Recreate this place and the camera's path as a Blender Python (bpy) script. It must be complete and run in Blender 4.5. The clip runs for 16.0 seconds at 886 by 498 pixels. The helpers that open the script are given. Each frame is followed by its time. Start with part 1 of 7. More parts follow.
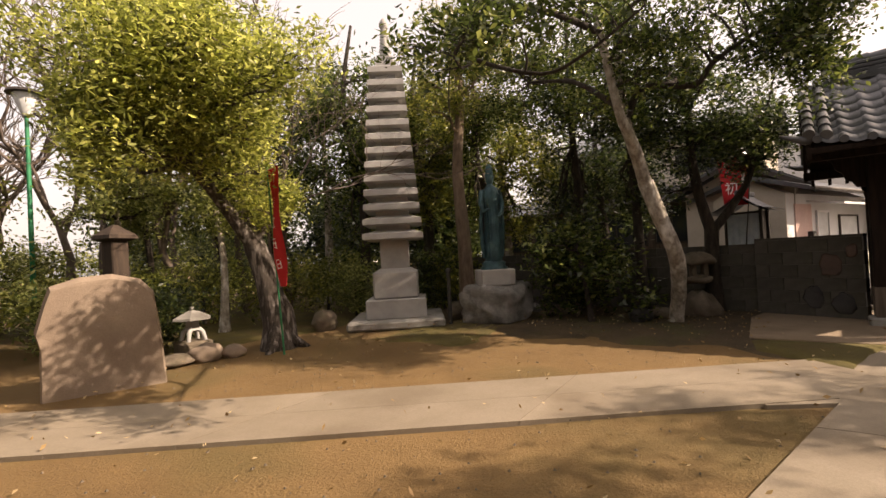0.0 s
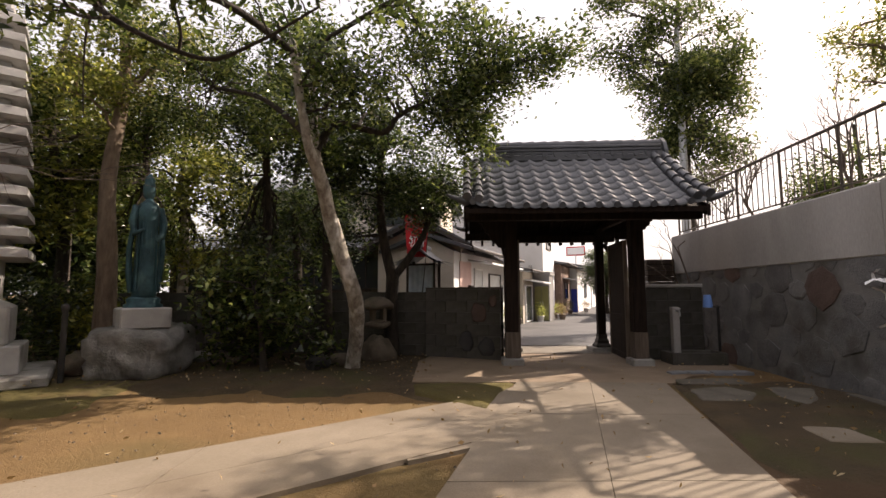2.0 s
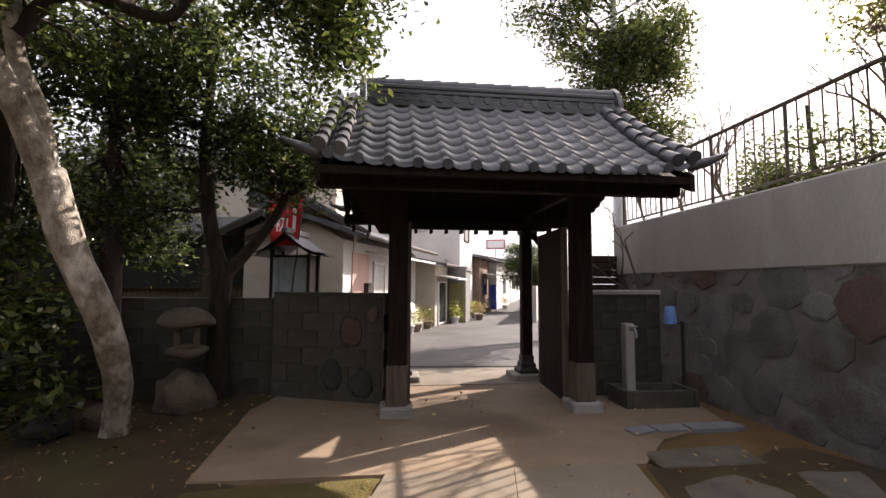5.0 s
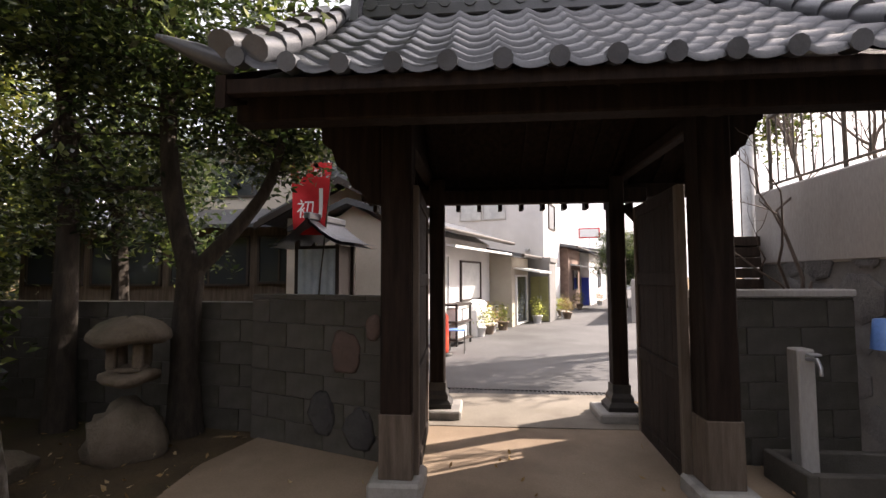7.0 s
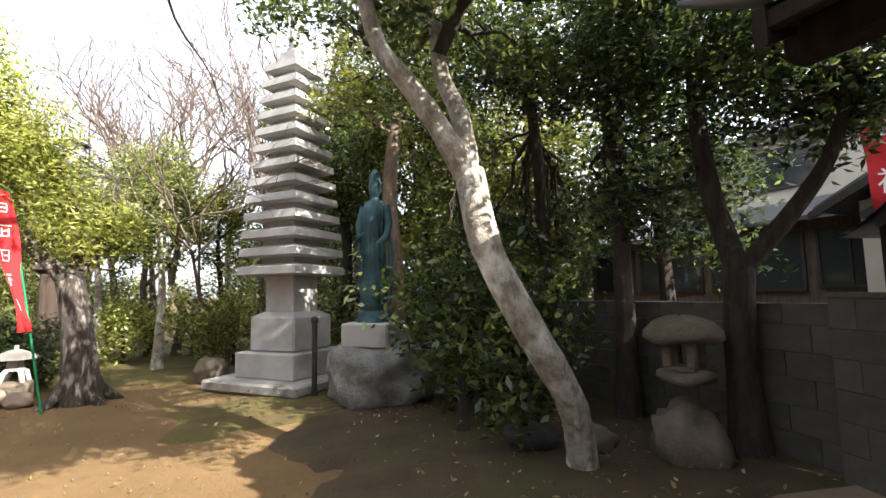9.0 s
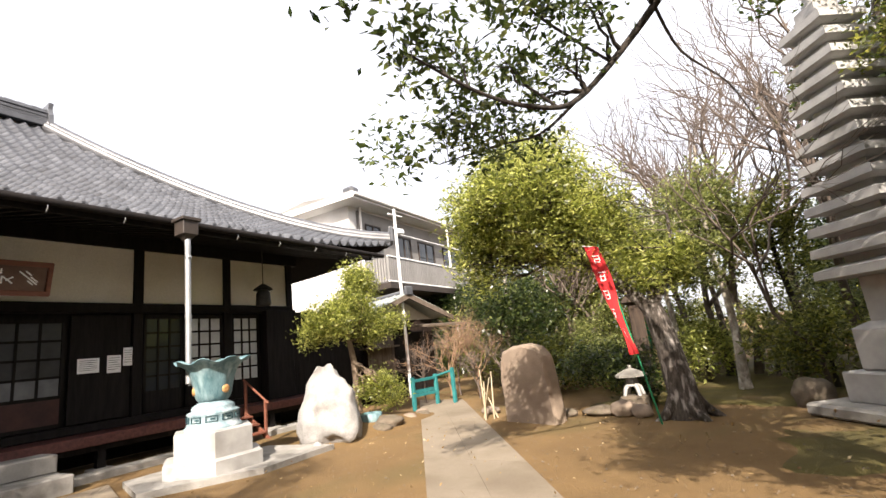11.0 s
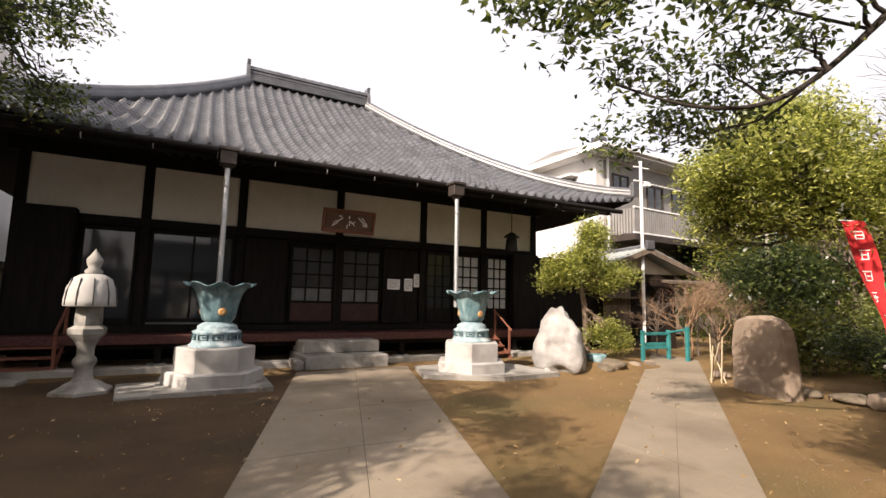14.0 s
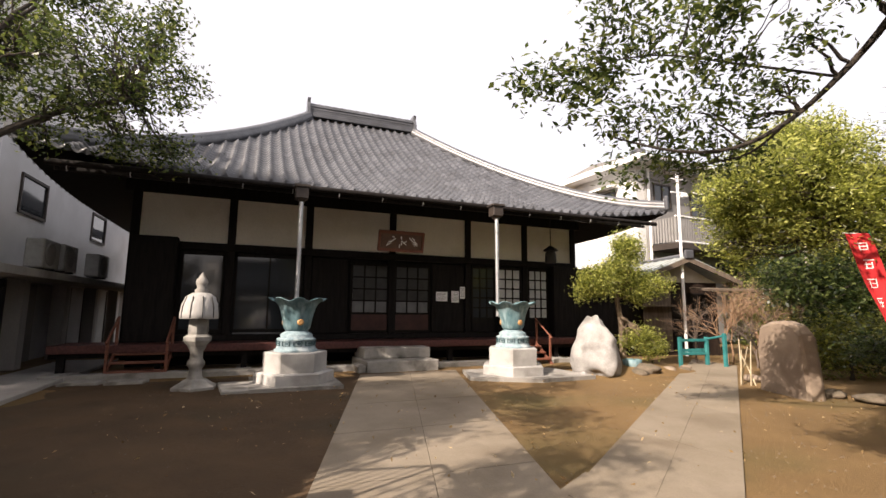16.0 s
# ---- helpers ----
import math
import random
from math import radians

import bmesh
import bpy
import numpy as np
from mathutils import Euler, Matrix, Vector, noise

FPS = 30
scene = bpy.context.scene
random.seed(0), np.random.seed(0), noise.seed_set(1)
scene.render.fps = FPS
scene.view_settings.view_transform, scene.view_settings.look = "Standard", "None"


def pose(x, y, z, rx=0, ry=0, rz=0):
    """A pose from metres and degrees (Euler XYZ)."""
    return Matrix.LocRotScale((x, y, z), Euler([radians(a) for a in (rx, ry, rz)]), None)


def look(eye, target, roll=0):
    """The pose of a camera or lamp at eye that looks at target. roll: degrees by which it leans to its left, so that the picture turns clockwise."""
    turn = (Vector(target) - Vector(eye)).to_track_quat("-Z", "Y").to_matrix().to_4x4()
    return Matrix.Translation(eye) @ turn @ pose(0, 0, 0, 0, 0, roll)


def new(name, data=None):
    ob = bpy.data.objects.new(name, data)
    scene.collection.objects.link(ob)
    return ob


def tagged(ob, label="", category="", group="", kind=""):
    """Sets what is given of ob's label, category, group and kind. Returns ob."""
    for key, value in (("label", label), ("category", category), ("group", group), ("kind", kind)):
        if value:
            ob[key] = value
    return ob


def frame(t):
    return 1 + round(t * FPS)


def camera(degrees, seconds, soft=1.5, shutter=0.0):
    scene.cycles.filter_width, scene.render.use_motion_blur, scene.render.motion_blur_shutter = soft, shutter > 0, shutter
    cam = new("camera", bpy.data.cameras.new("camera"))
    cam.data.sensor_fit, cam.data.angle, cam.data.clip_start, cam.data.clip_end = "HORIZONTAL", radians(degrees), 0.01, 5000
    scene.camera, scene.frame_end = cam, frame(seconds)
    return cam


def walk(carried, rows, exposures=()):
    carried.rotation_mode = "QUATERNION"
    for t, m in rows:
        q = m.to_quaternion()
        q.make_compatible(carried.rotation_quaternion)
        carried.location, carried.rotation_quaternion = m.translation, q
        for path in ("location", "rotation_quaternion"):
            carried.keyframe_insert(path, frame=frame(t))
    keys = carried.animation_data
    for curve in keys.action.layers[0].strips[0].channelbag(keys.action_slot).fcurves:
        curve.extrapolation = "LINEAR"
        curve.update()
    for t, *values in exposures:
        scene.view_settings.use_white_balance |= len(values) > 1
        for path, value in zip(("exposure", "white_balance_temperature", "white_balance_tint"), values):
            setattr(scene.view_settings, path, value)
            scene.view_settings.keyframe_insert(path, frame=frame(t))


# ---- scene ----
cam = camera(87.2, 16.0)
PATH = [
    (0, (-8.426, 1.759, 1.239), (-6.835, 2.971, 1.269), -3.1),
    (0.5, (-8.316, 1.796, 1.149), (-6.687, 2.942, 1.34), -1.7),
    (1, (-8.11, 1.825, 1.141), (-6.313, 2.685, 1.312), -2.5),
    (1.5, (-7.894, 1.682, 1.213), (-5.949, 2.116, 1.383), -2.4),
    (2, (-7.533, 1.603, 1.14), (-5.544, 1.701, 1.328), -0.2),
    (2.5, (-7.144, 1.442, 1.124), (-5.169, 1.194, 1.312), -0.6),
    (3, (-6.776, 1.286, 1.114), (-4.822, 0.91, 1.315), -0.5),
    (3.5, (-6.372, 1.193, 1.117), (-4.451, 0.672, 1.32), -0.5),
    (4, (-5.952, 1.158, 1.108), (-4.008, 0.761, 1.355), 0.0),
    (4.2, (-5.743, 1.173, 1.16), (-3.789, 0.839, 1.423), 0.6),
    (6.3, (-3.553, 0.363, 1.395), (-1.559, 0.212, 1.41), -1.6),
    (6.5, (-3.373, 0.317, 1.391), (-1.379, 0.161, 1.407), -1.4),
    (7, (-3.042, 0.335, 1.38), (-1.052, 0.498, 1.501), -0.2),
    (7.5, (-2.933, 0.484, 1.319), (-1.072, 1.197, 1.483), 1.3),
    (8, (-2.672, 0.391, 1.226), (-1.078, 1.58, 1.432), -0.4),
    (8.5, (-2.736, 0.511, 1.31), (-1.412, 2.001, 1.474), -1.1),
    (9, (-2.793, 0.563, 1.281), (-1.945, 2.364, 1.472), -1.1),
    (9.5, (-2.882, 0.666, 1.226), (-2.687, 2.651, 1.371), -0.4),
    (10, (-3.039, 0.65, 1.218), (-3.348, 2.618, 1.397), 0.1),
    (10.1, (-3.066, 0.658, 1.222), (-3.462, 2.609, 1.407), 0.0),
    (10.2, (-3.053, 0.659, 1.232), (-3.519, 2.589, 1.466), -1.9),
    (12.3, (-2.656, 0.15, 1.361), (-4.482, 0.929, 1.603), 0.6),
    (12.5, (-2.539, 0.133, 1.362), (-4.398, 0.832, 1.599), 0.5),
    (13, (-2.262, 0.013, 1.36), (-4.15, 0.637, 1.577), 1.0),
    (13.5, (-1.977, 0.018, 1.354), (-3.844, 0.713, 1.53), -1.0),
    (14, (-1.805, -0.09, 1.364), (-3.622, 0.716, 1.583), 1.3),
    (14.5, (-1.519, -0.187, 1.385), (-3.321, 0.608, 1.731), 3.1),
    (15, (-1.248, -0.256, 1.372), (-3.11, 0.403, 1.686), 1.5),
    (15.5, (-0.998, -0.323, 1.379), (-2.877, 0.309, 1.645), 1.1),
    (16, (-0.74, -0.454, 1.36), (-2.625, 0.164, 1.621), 0.6),
]
walk(cam, [(t, look(eye, target, roll)) for t, eye, target, roll in PATH], [(0.0, 0.9, 8200, 22), (1.5, 0.9, 7500, 20), (3.5, 1.0, 6800, 20), (4.2, 0.95, 6800, 20), (6.5, 1.6, 6800, 22), (7.5, 1.45, 6700, 16), (8.0, 1.55, 6600, 15), (8.5, 1.95, 6500, 14), (9.0, 2.0, 6300, 12), (9.5, 2.0, 6300, 12), (10.0, 1.85, 6400, 12), (12.5, 0.95, 7100, 18), (16.0, 0.95, 7100, 18)])

# ---- light ----
SUN = Vector((0.67, -1.2, 1.0)).normalized()
world = bpy.data.worlds.new("sky")
scene.world = world
world.use_nodes = True
wn = world.node_tree
sky = wn.nodes.new("ShaderNodeTexSky")
sky.sky_type, sky.sun_disc = "NISHITA", False
sky.sun_elevation, sky.sun_rotation = math.asin(SUN.z), math.atan2(SUN.x, SUN.y)
sky.air_density, sky.dust_density, sky.ozone_density = 1.0, 6.0, 0.6
wn.nodes["Background"].inputs["Strength"].default_value = 0.15
haze = wn.nodes.new("ShaderNodeMix")
haze.data_type = "RGBA"
haze.inputs["Factor"].default_value, haze.inputs["B"].default_value = 0.72, (4.3, 4.4, 4.6, 1)
wn.links.new(sky.outputs[0], haze.inputs["A"])
wn.links.new(haze.outputs["Result"], wn.nodes["Background"].inputs[0])
sun = new("sun", bpy.data.lights.new("sun", "SUN"))
sun.data.energy, sun.data.angle, sun.data.color = 5.0, radians(0.5), (1.0, 0.93, 0.82)
sun.matrix_world = look(SUN * 60, (0, 0, 0))
rng = random.Random(7)
nr = np.random.default_rng(11)


# ---- materials ----
def surf(name, c1, c2, rough=0.8, scale=2.5, fine=40.0, bump=0.25, metal=0.0, spread=0.0, island=0.0, c3=None, stretch=(1, 1, 1), spec=0.4, dist=0.01):
    """Two-scale mottled surface: c1 to c2 by large noise, fine grain in value and bump, c3 as sparse stains."""
    m = bpy.data.materials.new(name)
    m.use_nodes = True
    nt = m.node_tree
    N, L = nt.nodes, nt.links
    b = N["Principled BSDF"]
    b.inputs["Roughness"].default_value, b.inputs["Metallic"].default_value = rough, metal
    b.inputs["Specular IOR Level"].default_value = spec
    tc, mp = N.new("ShaderNodeTexCoord"), N.new("ShaderNodeMapping")
    mp.inputs["Scale"].default_value = stretch
    L.new(tc.outputs["Object"], mp.inputs[0])
    n1, n2 = N.new("ShaderNodeTexNoise"), N.new("ShaderNodeTexNoise")
    for n, s, d in ((n1, scale, 5.0), (n2, fine, 4.0)):
        n.inputs["Scale"].default_value, n.inputs["Detail"].default_value, n.inputs["Roughness"].default_value = s, d, 0.65
        L.new(mp.outputs[0], n.inputs["Vector"])
    r = N.new("ShaderNodeValToRGB")
    r.color_ramp.elements[0].position, r.color_ramp.elements[0].color = 0.36, (*c1, 1)
    r.color_ramp.elements[1].position, r.color_ramp.elements[1].color = 0.64, (*c2, 1)
    L.new(n1.outputs[0], r.inputs[0])
    col = r.outputs[0]
    if c3:
        n3, r3, mx = N.new("ShaderNodeTexNoise"), N.new("ShaderNodeValToRGB"), N.new("ShaderNodeMix")
        n3.inputs["Scale"].default_value, n3.inputs["Detail"].default_value = scale * 0.7, 6
        n3.noise_dimensions = "4D"
        n3.inputs["W"].default_value = 3.7
        L.new(mp.outputs[0], n3.inputs["Vector"])
        r3.color_ramp.elements[0].position, r3.color_ramp.elements[1].position = 0.52, 0.68
        L.new(n3.outputs[0], r3.inputs[0])
        mx.data_type = "RGBA"
        L.new(r3.outputs[0], mx.inputs["Factor"])
        L.new(col, mx.inputs["A"])
        mx.inputs["B"].default_value = (*c3, 1)
        col = mx.outputs["Result"]
    hsv, ma = N.new("ShaderNodeHueSaturation"), N.new("ShaderNodeMath")
    ma.operation = "MULTIPLY_ADD"
    ma.inputs[1].default_value, ma.inputs[2].default_value = 0.5, 0.75
    L.new(n2.outputs[0], ma.inputs[0])
    val = ma.outputs[0]
    for amount, node, sock in ((spread, "ShaderNodeObjectInfo", "Random"), (island, "ShaderNodeNewGeometry", "Random Per Island")):
        if amount:
            oi, mb, mm = N.new(node), N.new("ShaderNodeMath"), N.new("ShaderNodeMath")
            mb.operation, mm.operation = "MULTIPLY_ADD", "MULTIPLY"
            mb.inputs[1].default_value, mb.inputs[2].default_value = 2 * amount, 1 - amount
            L.new(oi.outputs[sock], mb.inputs[0])
            L.new(val, mm.inputs[0])
            L.new(mb.outputs[0], mm.inputs[1])
            val = mm.outputs[0]
    L.new(val, hsv.inputs["Value"])
    L.new(col, hsv.inputs["Color"])
    L.new(hsv.outputs[0], b.inputs["Base Color"])
    if bump:
        bp, add = N.new("ShaderNodeBump"), N.new("ShaderNodeMath")
        bp.inputs["Strength"].default_value, bp.inputs["Distance"].default_value = bump, dist
        L.new(n2.outputs[0], add.inputs[0])
        L.new(n1.outputs[0], add.inputs[1])
        L.new(add.outputs[0], bp.inputs["Height"])
        L.new(bp.outputs[0], b.inputs["Normal"])
    return m


def leafmat(name, c1, c2, c3, gloss=0.35, through_light=0.35):
    """Leaf blades: colour by island, a gloss and light let through."""
    m = bpy.data.materials.new(name)
    m.use_nodes = True
    N, L = m.node_tree.nodes, m.node_tree.links
    b, out = N["Principled BSDF"], N["Material Output"]
    g, r = N.new("ShaderNodeNewGeometry"), N.new("ShaderNodeValToRGB")
    e = r.color_ramp.elements
    e[0].color, e[1].color = (*c1, 1), (*c3, 1)
    k = e.new(0.6)
    k.color = (*c2, 1)
    L.new(g.outputs["Random Per Island"], r.inputs[0])
    L.new(r.outputs[0], b.inputs["Base Color"])
    b.inputs["Roughness"].default_value, b.inputs["Specular IOR Level"].default_value = gloss, 0.5
    t, mix = N.new("ShaderNodeBsdfTranslucent"), N.new("ShaderNodeMixShader")
    hs = N.new("ShaderNodeHueSaturation")
    hs.inputs["Saturation"].default_value, hs.inputs["Value"].default_value = 1.05, 1.9
    L.new(r.outputs[0], hs.inputs["Color"])
    L.new(hs.outputs[0], t.inputs[0])
    mix.inputs[0].default_value = through_light
    L.new(b.outputs[0], mix.inputs[1])
    L.new(t.outputs[0], mix.inputs[2])
    L.new(mix.outputs[0], out.inputs[0])
    return m


def glassmat(name, tint=(0.03, 0.035, 0.04), rough=0.06):
    m = bpy.data.materials.new(name)
    m.use_nodes = True
    b = m.node_tree.nodes["Principled BSDF"]
    b.inputs["Base Color"].default_value = (*tint, 1)
    b.inputs["Roughness"].default_value, b.inputs["Specular IOR Level"].default_value = rough, 0.6
    return m


EARTH = surf("bare_earth", (0.128, 0.076, 0.028), (0.176, 0.108, 0.043), 0.95, 0.7, 45, 0.7, c3=(0.095, 0.070, 0.023), dist=0.025)
# the yard's earth again, darkened: its shade is put into this colour
YARD = surf("yard_earth_shade_tone", (0.048, 0.027, 0.011), (0.076, 0.044, 0.019), 0.95, 0.8, 35, 0.6, c3=(0.038, 0.026, 0.011), dist=0.02)
MOSS = surf("moss", (0.070, 0.056, 0.016), (0.115, 0.092, 0.022), 0.95, 1.6, 50, 0.8, c3=(0.095, 0.058, 0.022), dist=0.03)
# mossy soil, with the shade under the trees mixed into its dark tone
SOIL = surf("soil_with_shade_tone", (0.046, 0.031, 0.015), (0.080, 0.055, 0.026), 0.95, 1.8, 45, 0.8, c3=(0.058, 0.054, 0.015), dist=0.03)
PAVE = surf("path_concrete", (0.182, 0.148, 0.106), (0.224, 0.186, 0.140), 0.9, 1.2, 70, 0.25, c3=(0.143, 0.112, 0.078), spread=0.05)
GATEPAVE = surf("gate_concrete", (0.205, 0.150, 0.100), (0.265, 0.200, 0.138), 0.9, 1.3, 60, 0.3, c3=(0.155, 0.108, 0.07))
SILLPAVE = surf("sill_concrete", (0.165, 0.145, 0.115), (0.215, 0.190, 0.155), 0.9, 1.3, 60, 0.3, c3=(0.12, 0.10, 0.08))
ASPHALT = surf("asphalt", (0.075, 0.074, 0.075), (0.108, 0.106, 0.105), 0.9, 0.8, 90, 0.3, c3=(0.062, 0.061, 0.060))
GRANITE = surf("granite", (0.31, 0.305, 0.295), (0.40, 0.39, 0.375), 0.75, 2.2, 120, 0.2, c3=(0.22, 0.21, 0.195))
OLDGRANITE = surf("weathered_granite", (0.236, 0.223, 0.205), (0.322, 0.310, 0.285), 0.85, 3.0, 90, 0.35, c3=(0.112, 0.105, 0.093))
ROCK = surf("mossy_rock", (0.125, 0.120, 0.110), (0.30, 0.29, 0.27), 0.9, 2.4, 35, 0.9, c3=(0.055, 0.055, 0.04), dist=0.03)
WHITEROCK = surf("white_rock", (0.27, 0.262, 0.255), (0.38, 0.37, 0.36), 0.85, 3.0, 40, 0.8, c3=(0.17, 0.16, 0.15), dist=0.03)
SANDROCK = surf("brown_sandstone", (0.205, 0.155, 0.118), (0.260, 0.205, 0.155), 0.9, 1.5, 60, 0.4, c3=(0.167, 0.124, 0.093))
FLAG = surf("flagstone", (0.085, 0.074, 0.058), (0.132, 0.116, 0.092), 0.9, 2.5, 60, 0.4, c3=(0.056, 0.056, 0.028))
SLATE = surf("blue_grey_slab", (0.15, 0.16, 0.17), (0.21, 0.22, 0.235), 0.8, 3, 60, 0.3, c3=(0.10, 0.10, 0.10))
LANTERNROCK = surf("rough_lantern_stone", (0.105, 0.083, 0.060), (0.165, 0.132, 0.098), 0.95, 4, 50, 0.8, c3=(0.070, 0.064, 0.040), dist=0.02)
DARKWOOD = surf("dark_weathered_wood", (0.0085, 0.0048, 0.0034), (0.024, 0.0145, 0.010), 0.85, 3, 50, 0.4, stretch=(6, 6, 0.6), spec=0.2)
GREYWOOD = surf("grey_weathered_wood", (0.070, 0.052, 0.038), (0.133, 0.105, 0.081), 0.85, 3, 50, 0.4, stretch=(6, 6, 0.6))
BROWNWOOD = surf("brown_old_wood", (0.030, 0.020, 0.014), (0.060, 0.040, 0.028), 0.85, 3, 50, 0.4, stretch=(6, 6, 0.6))
BLACKWOOD = surf("black_timber", (0.0050, 0.0040, 0.0038), (0.0125, 0.0098, 0.0090), 0.75, 3, 40, 0.25, stretch=(5, 5, 0.6), spec=0.2)
REDWOOD = surf("red_brown_wood", (0.13, 0.045, 0.028), (0.21, 0.08, 0.05), 0.6, 3, 40, 0.3, stretch=(6, 0.7, 6))
DARKRED = surf("dark_red_planks", (0.055, 0.018, 0.016), (0.105, 0.036, 0.030), 0.6, 3, 40, 0.3, stretch=(0.7, 6, 6))
TILE = surf("grey_roof_tile", (0.052, 0.055, 0.062), (0.088, 0.092, 0.102), 0.33, 2.0, 60, 0.25, spread=0.16, island=0.13, spec=0.6, c3=(0.048, 0.049, 0.053))
PLASTER = surf("white_plaster", (0.74, 0.71, 0.64), (0.81, 0.78, 0.72), 0.9, 0.9, 50, 0.15, c3=(0.64, 0.59, 0.50))
CREAM = surf("cream_stucco", (0.370, 0.335, 0.275), (0.430, 0.395, 0.335), 0.9, 0.9, 80, 0.3, c3=(0.32, 0.285, 0.235))
BEIGE = surf("beige_stucco", (0.44, 0.39, 0.32), (0.52, 0.465, 0.39), 0.9, 0.9, 80, 0.3, c3=(0.36, 0.31, 0.25))
WHITEWALL = surf("white_stucco", (0.561, 0.561, 0.561), (0.646, 0.646, 0.646), 0.85, 0.7, 90, 0.2, c3=(0.493, 0.493, 0.484))
# casing greyed down: the shade on it is part of this colour
ACGREY = surf("shade_grey_casing", (0.24, 0.24, 0.23), (0.33, 0.33, 0.32), 0.6, 3, 60, 0.1)
GREYWALL = surf("grey_siding", (0.165, 0.160, 0.155), (0.215, 0.210, 0.205), 0.8, 1, 60, 0.15)
PINKWALL = surf("pink_tile_wall", (0.50, 0.33, 0.29), (0.58, 0.41, 0.36), 0.7, 2, 70, 0.2)
BRICK = surf("brown_brick", (0.13, 0.085, 0.068), (0.20, 0.135, 0.105), 0.9, 5, 60, 0.3, spread=0.2, island=0.2)
CONCRETE = surf("cast_concrete", (0.315, 0.300, 0.280), (0.400, 0.382, 0.360), 0.9, 1.1, 50, 0.35, c3=(0.205, 0.190, 0.172), stretch=(1, 1, 0.28))
RUBBLE = surf("wall_stone", (0.115, 0.113, 0.112), (0.175, 0.171, 0.166), 0.9, 3, 40, 0.6, spread=0.22, c3=(0.085, 0.078, 0.065), dist=0.02)
DARKSTONE = surf("dark_wall_stone", (0.034, 0.033, 0.033), (0.058, 0.056, 0.054), 0.9, 3, 40, 0.6, dist=0.02)
RUBBLERED = surf("reddish_wall_stone", (0.085, 0.058, 0.048), (0.125, 0.085, 0.07), 0.9, 3, 40, 0.6, spread=0.2)
BLOCK = surf("concrete_block", (0.062, 0.058, 0.050), (0.100, 0.093, 0.081), 0.95, 2.2, 80, 0.5, spread=0.12, c3=(0.040, 0.040, 0.026), spec=0.25)
MORTAR = surf("mortar", (0.135, 0.132, 0.126), (0.195, 0.188, 0.178), 0.95, 3, 60, 0.4, c3=(0.08, 0.075, 0.065))
BARK = surf("dark_bark", (0.024, 0.019, 0.015), (0.060, 0.047, 0.036), 0.95, 5, 45, 1.0, stretch=(3, 3, 0.8), dist=0.02)
PALEBARK = surf("pale_mottled_bark", (0.17, 0.14, 0.11), (0.42, 0.38, 0.32), 0.9, 9, 60, 0.9, c3=(0.68, 0.65, 0.60), stretch=(1.3, 1.3, 0.8), dist=0.02)
BROWNBARK = surf("brown_bark", (0.14, 0.10, 0.07), (0.24, 0.18, 0.13), 0.95, 5, 50, 0.9, stretch=(3, 3, 0.8), dist=0.02)
GNARLBARK = surf("gnarled_bark", (0.040, 0.032, 0.026), (0.11, 0.09, 0.075), 0.95, 9, 40, 1.0, c3=(0.40, 0.36, 0.33), stretch=(3, 3, 0.7), dist=0.04)
TWIG = surf("bare_twigs", (0.095, 0.072, 0.058), (0.155, 0.122, 0.10), 0.9, 4, 50, 0.3)
REDTWIG = surf("red_brown_twigs", (0.19, 0.115, 0.07), (0.28, 0.18, 0.11), 0.9, 4, 50, 0.3)
VERDIGRIS = surf("verdigris_bronze", (0.060, 0.130, 0.150), (0.150, 0.245, 0.270), 0.6, 6, 60, 0.35, metal=0.05, c3=(0.27, 0.37, 0.39), stretch=(1.4, 1.4, 0.5))
CREST = surf("ochre_crest", (0.38, 0.19, 0.07), (0.46, 0.27, 0.11), 0.6, 8, 50, 0.1)
PALEVERDIGRIS = surf("pale_verdigris", (0.14, 0.215, 0.245), (0.28, 0.365, 0.395), 0.7, 7, 60, 0.4, c3=(0.44, 0.50, 0.52))
DARKBRONZE = surf("dark_green_bronze", (0.018, 0.05, 0.062), (0.04, 0.10, 0.115), 0.55, 5, 50, 0.3, metal=0.3, c3=(0.07, 0.14, 0.15))
STEEL = surf("galvanised_steel", (0.36, 0.37, 0.38), (0.48, 0.49, 0.50), 0.45, 4, 50, 0.1, metal=0.7)
IRON = surf("black_iron", (0.025, 0.025, 0.025), (0.05, 0.045, 0.04), 0.6, 5, 60, 0.2, metal=0.3)
RUSTRAIL = surf("painted_rail_iron", (0.05, 0.045, 0.04), (0.10, 0.075, 0.055), 0.7, 5, 60, 0.3)
REDCLOTH = surf("red_cloth", (0.440, 0.016, 0.020), (0.560, 0.028, 0.032), 0.85, 3, 90, 0.15)
PURPLECLOTH = surf("dark_purple_cloth", (0.10, 0.01, 0.03), (0.16, 0.02, 0.05), 0.85, 3, 90, 0.15)
WHITECLOTH = surf("white_cloth", (0.76, 0.76, 0.74), (0.84, 0.84, 0.82), 0.9, 6, 90, 0.1)
PAPER = surf("white_paper", (0.78, 0.78, 0.78), (0.85, 0.85, 0.85), 0.9, 6, 60, 0.1)
BAMBOO = surf("pale_bamboo", (0.368, 0.304, 0.200), (0.464, 0.400, 0.288), 0.6, 4, 60, 0.2)
TEAL = surf("teal_paint", (0.012, 0.13, 0.135), (0.03, 0.19, 0.19), 0.55, 4, 60, 0.15)
GREENPAINT = surf("green_paint", (0.01, 0.16, 0.07), (0.02, 0.22, 0.10), 0.5, 4, 60, 0.1)
BLUEPAINT = surf("blue_paint", (0.02, 0.05, 0.42), (0.03, 0.07, 0.50), 0.5, 2, 60, 0.1)
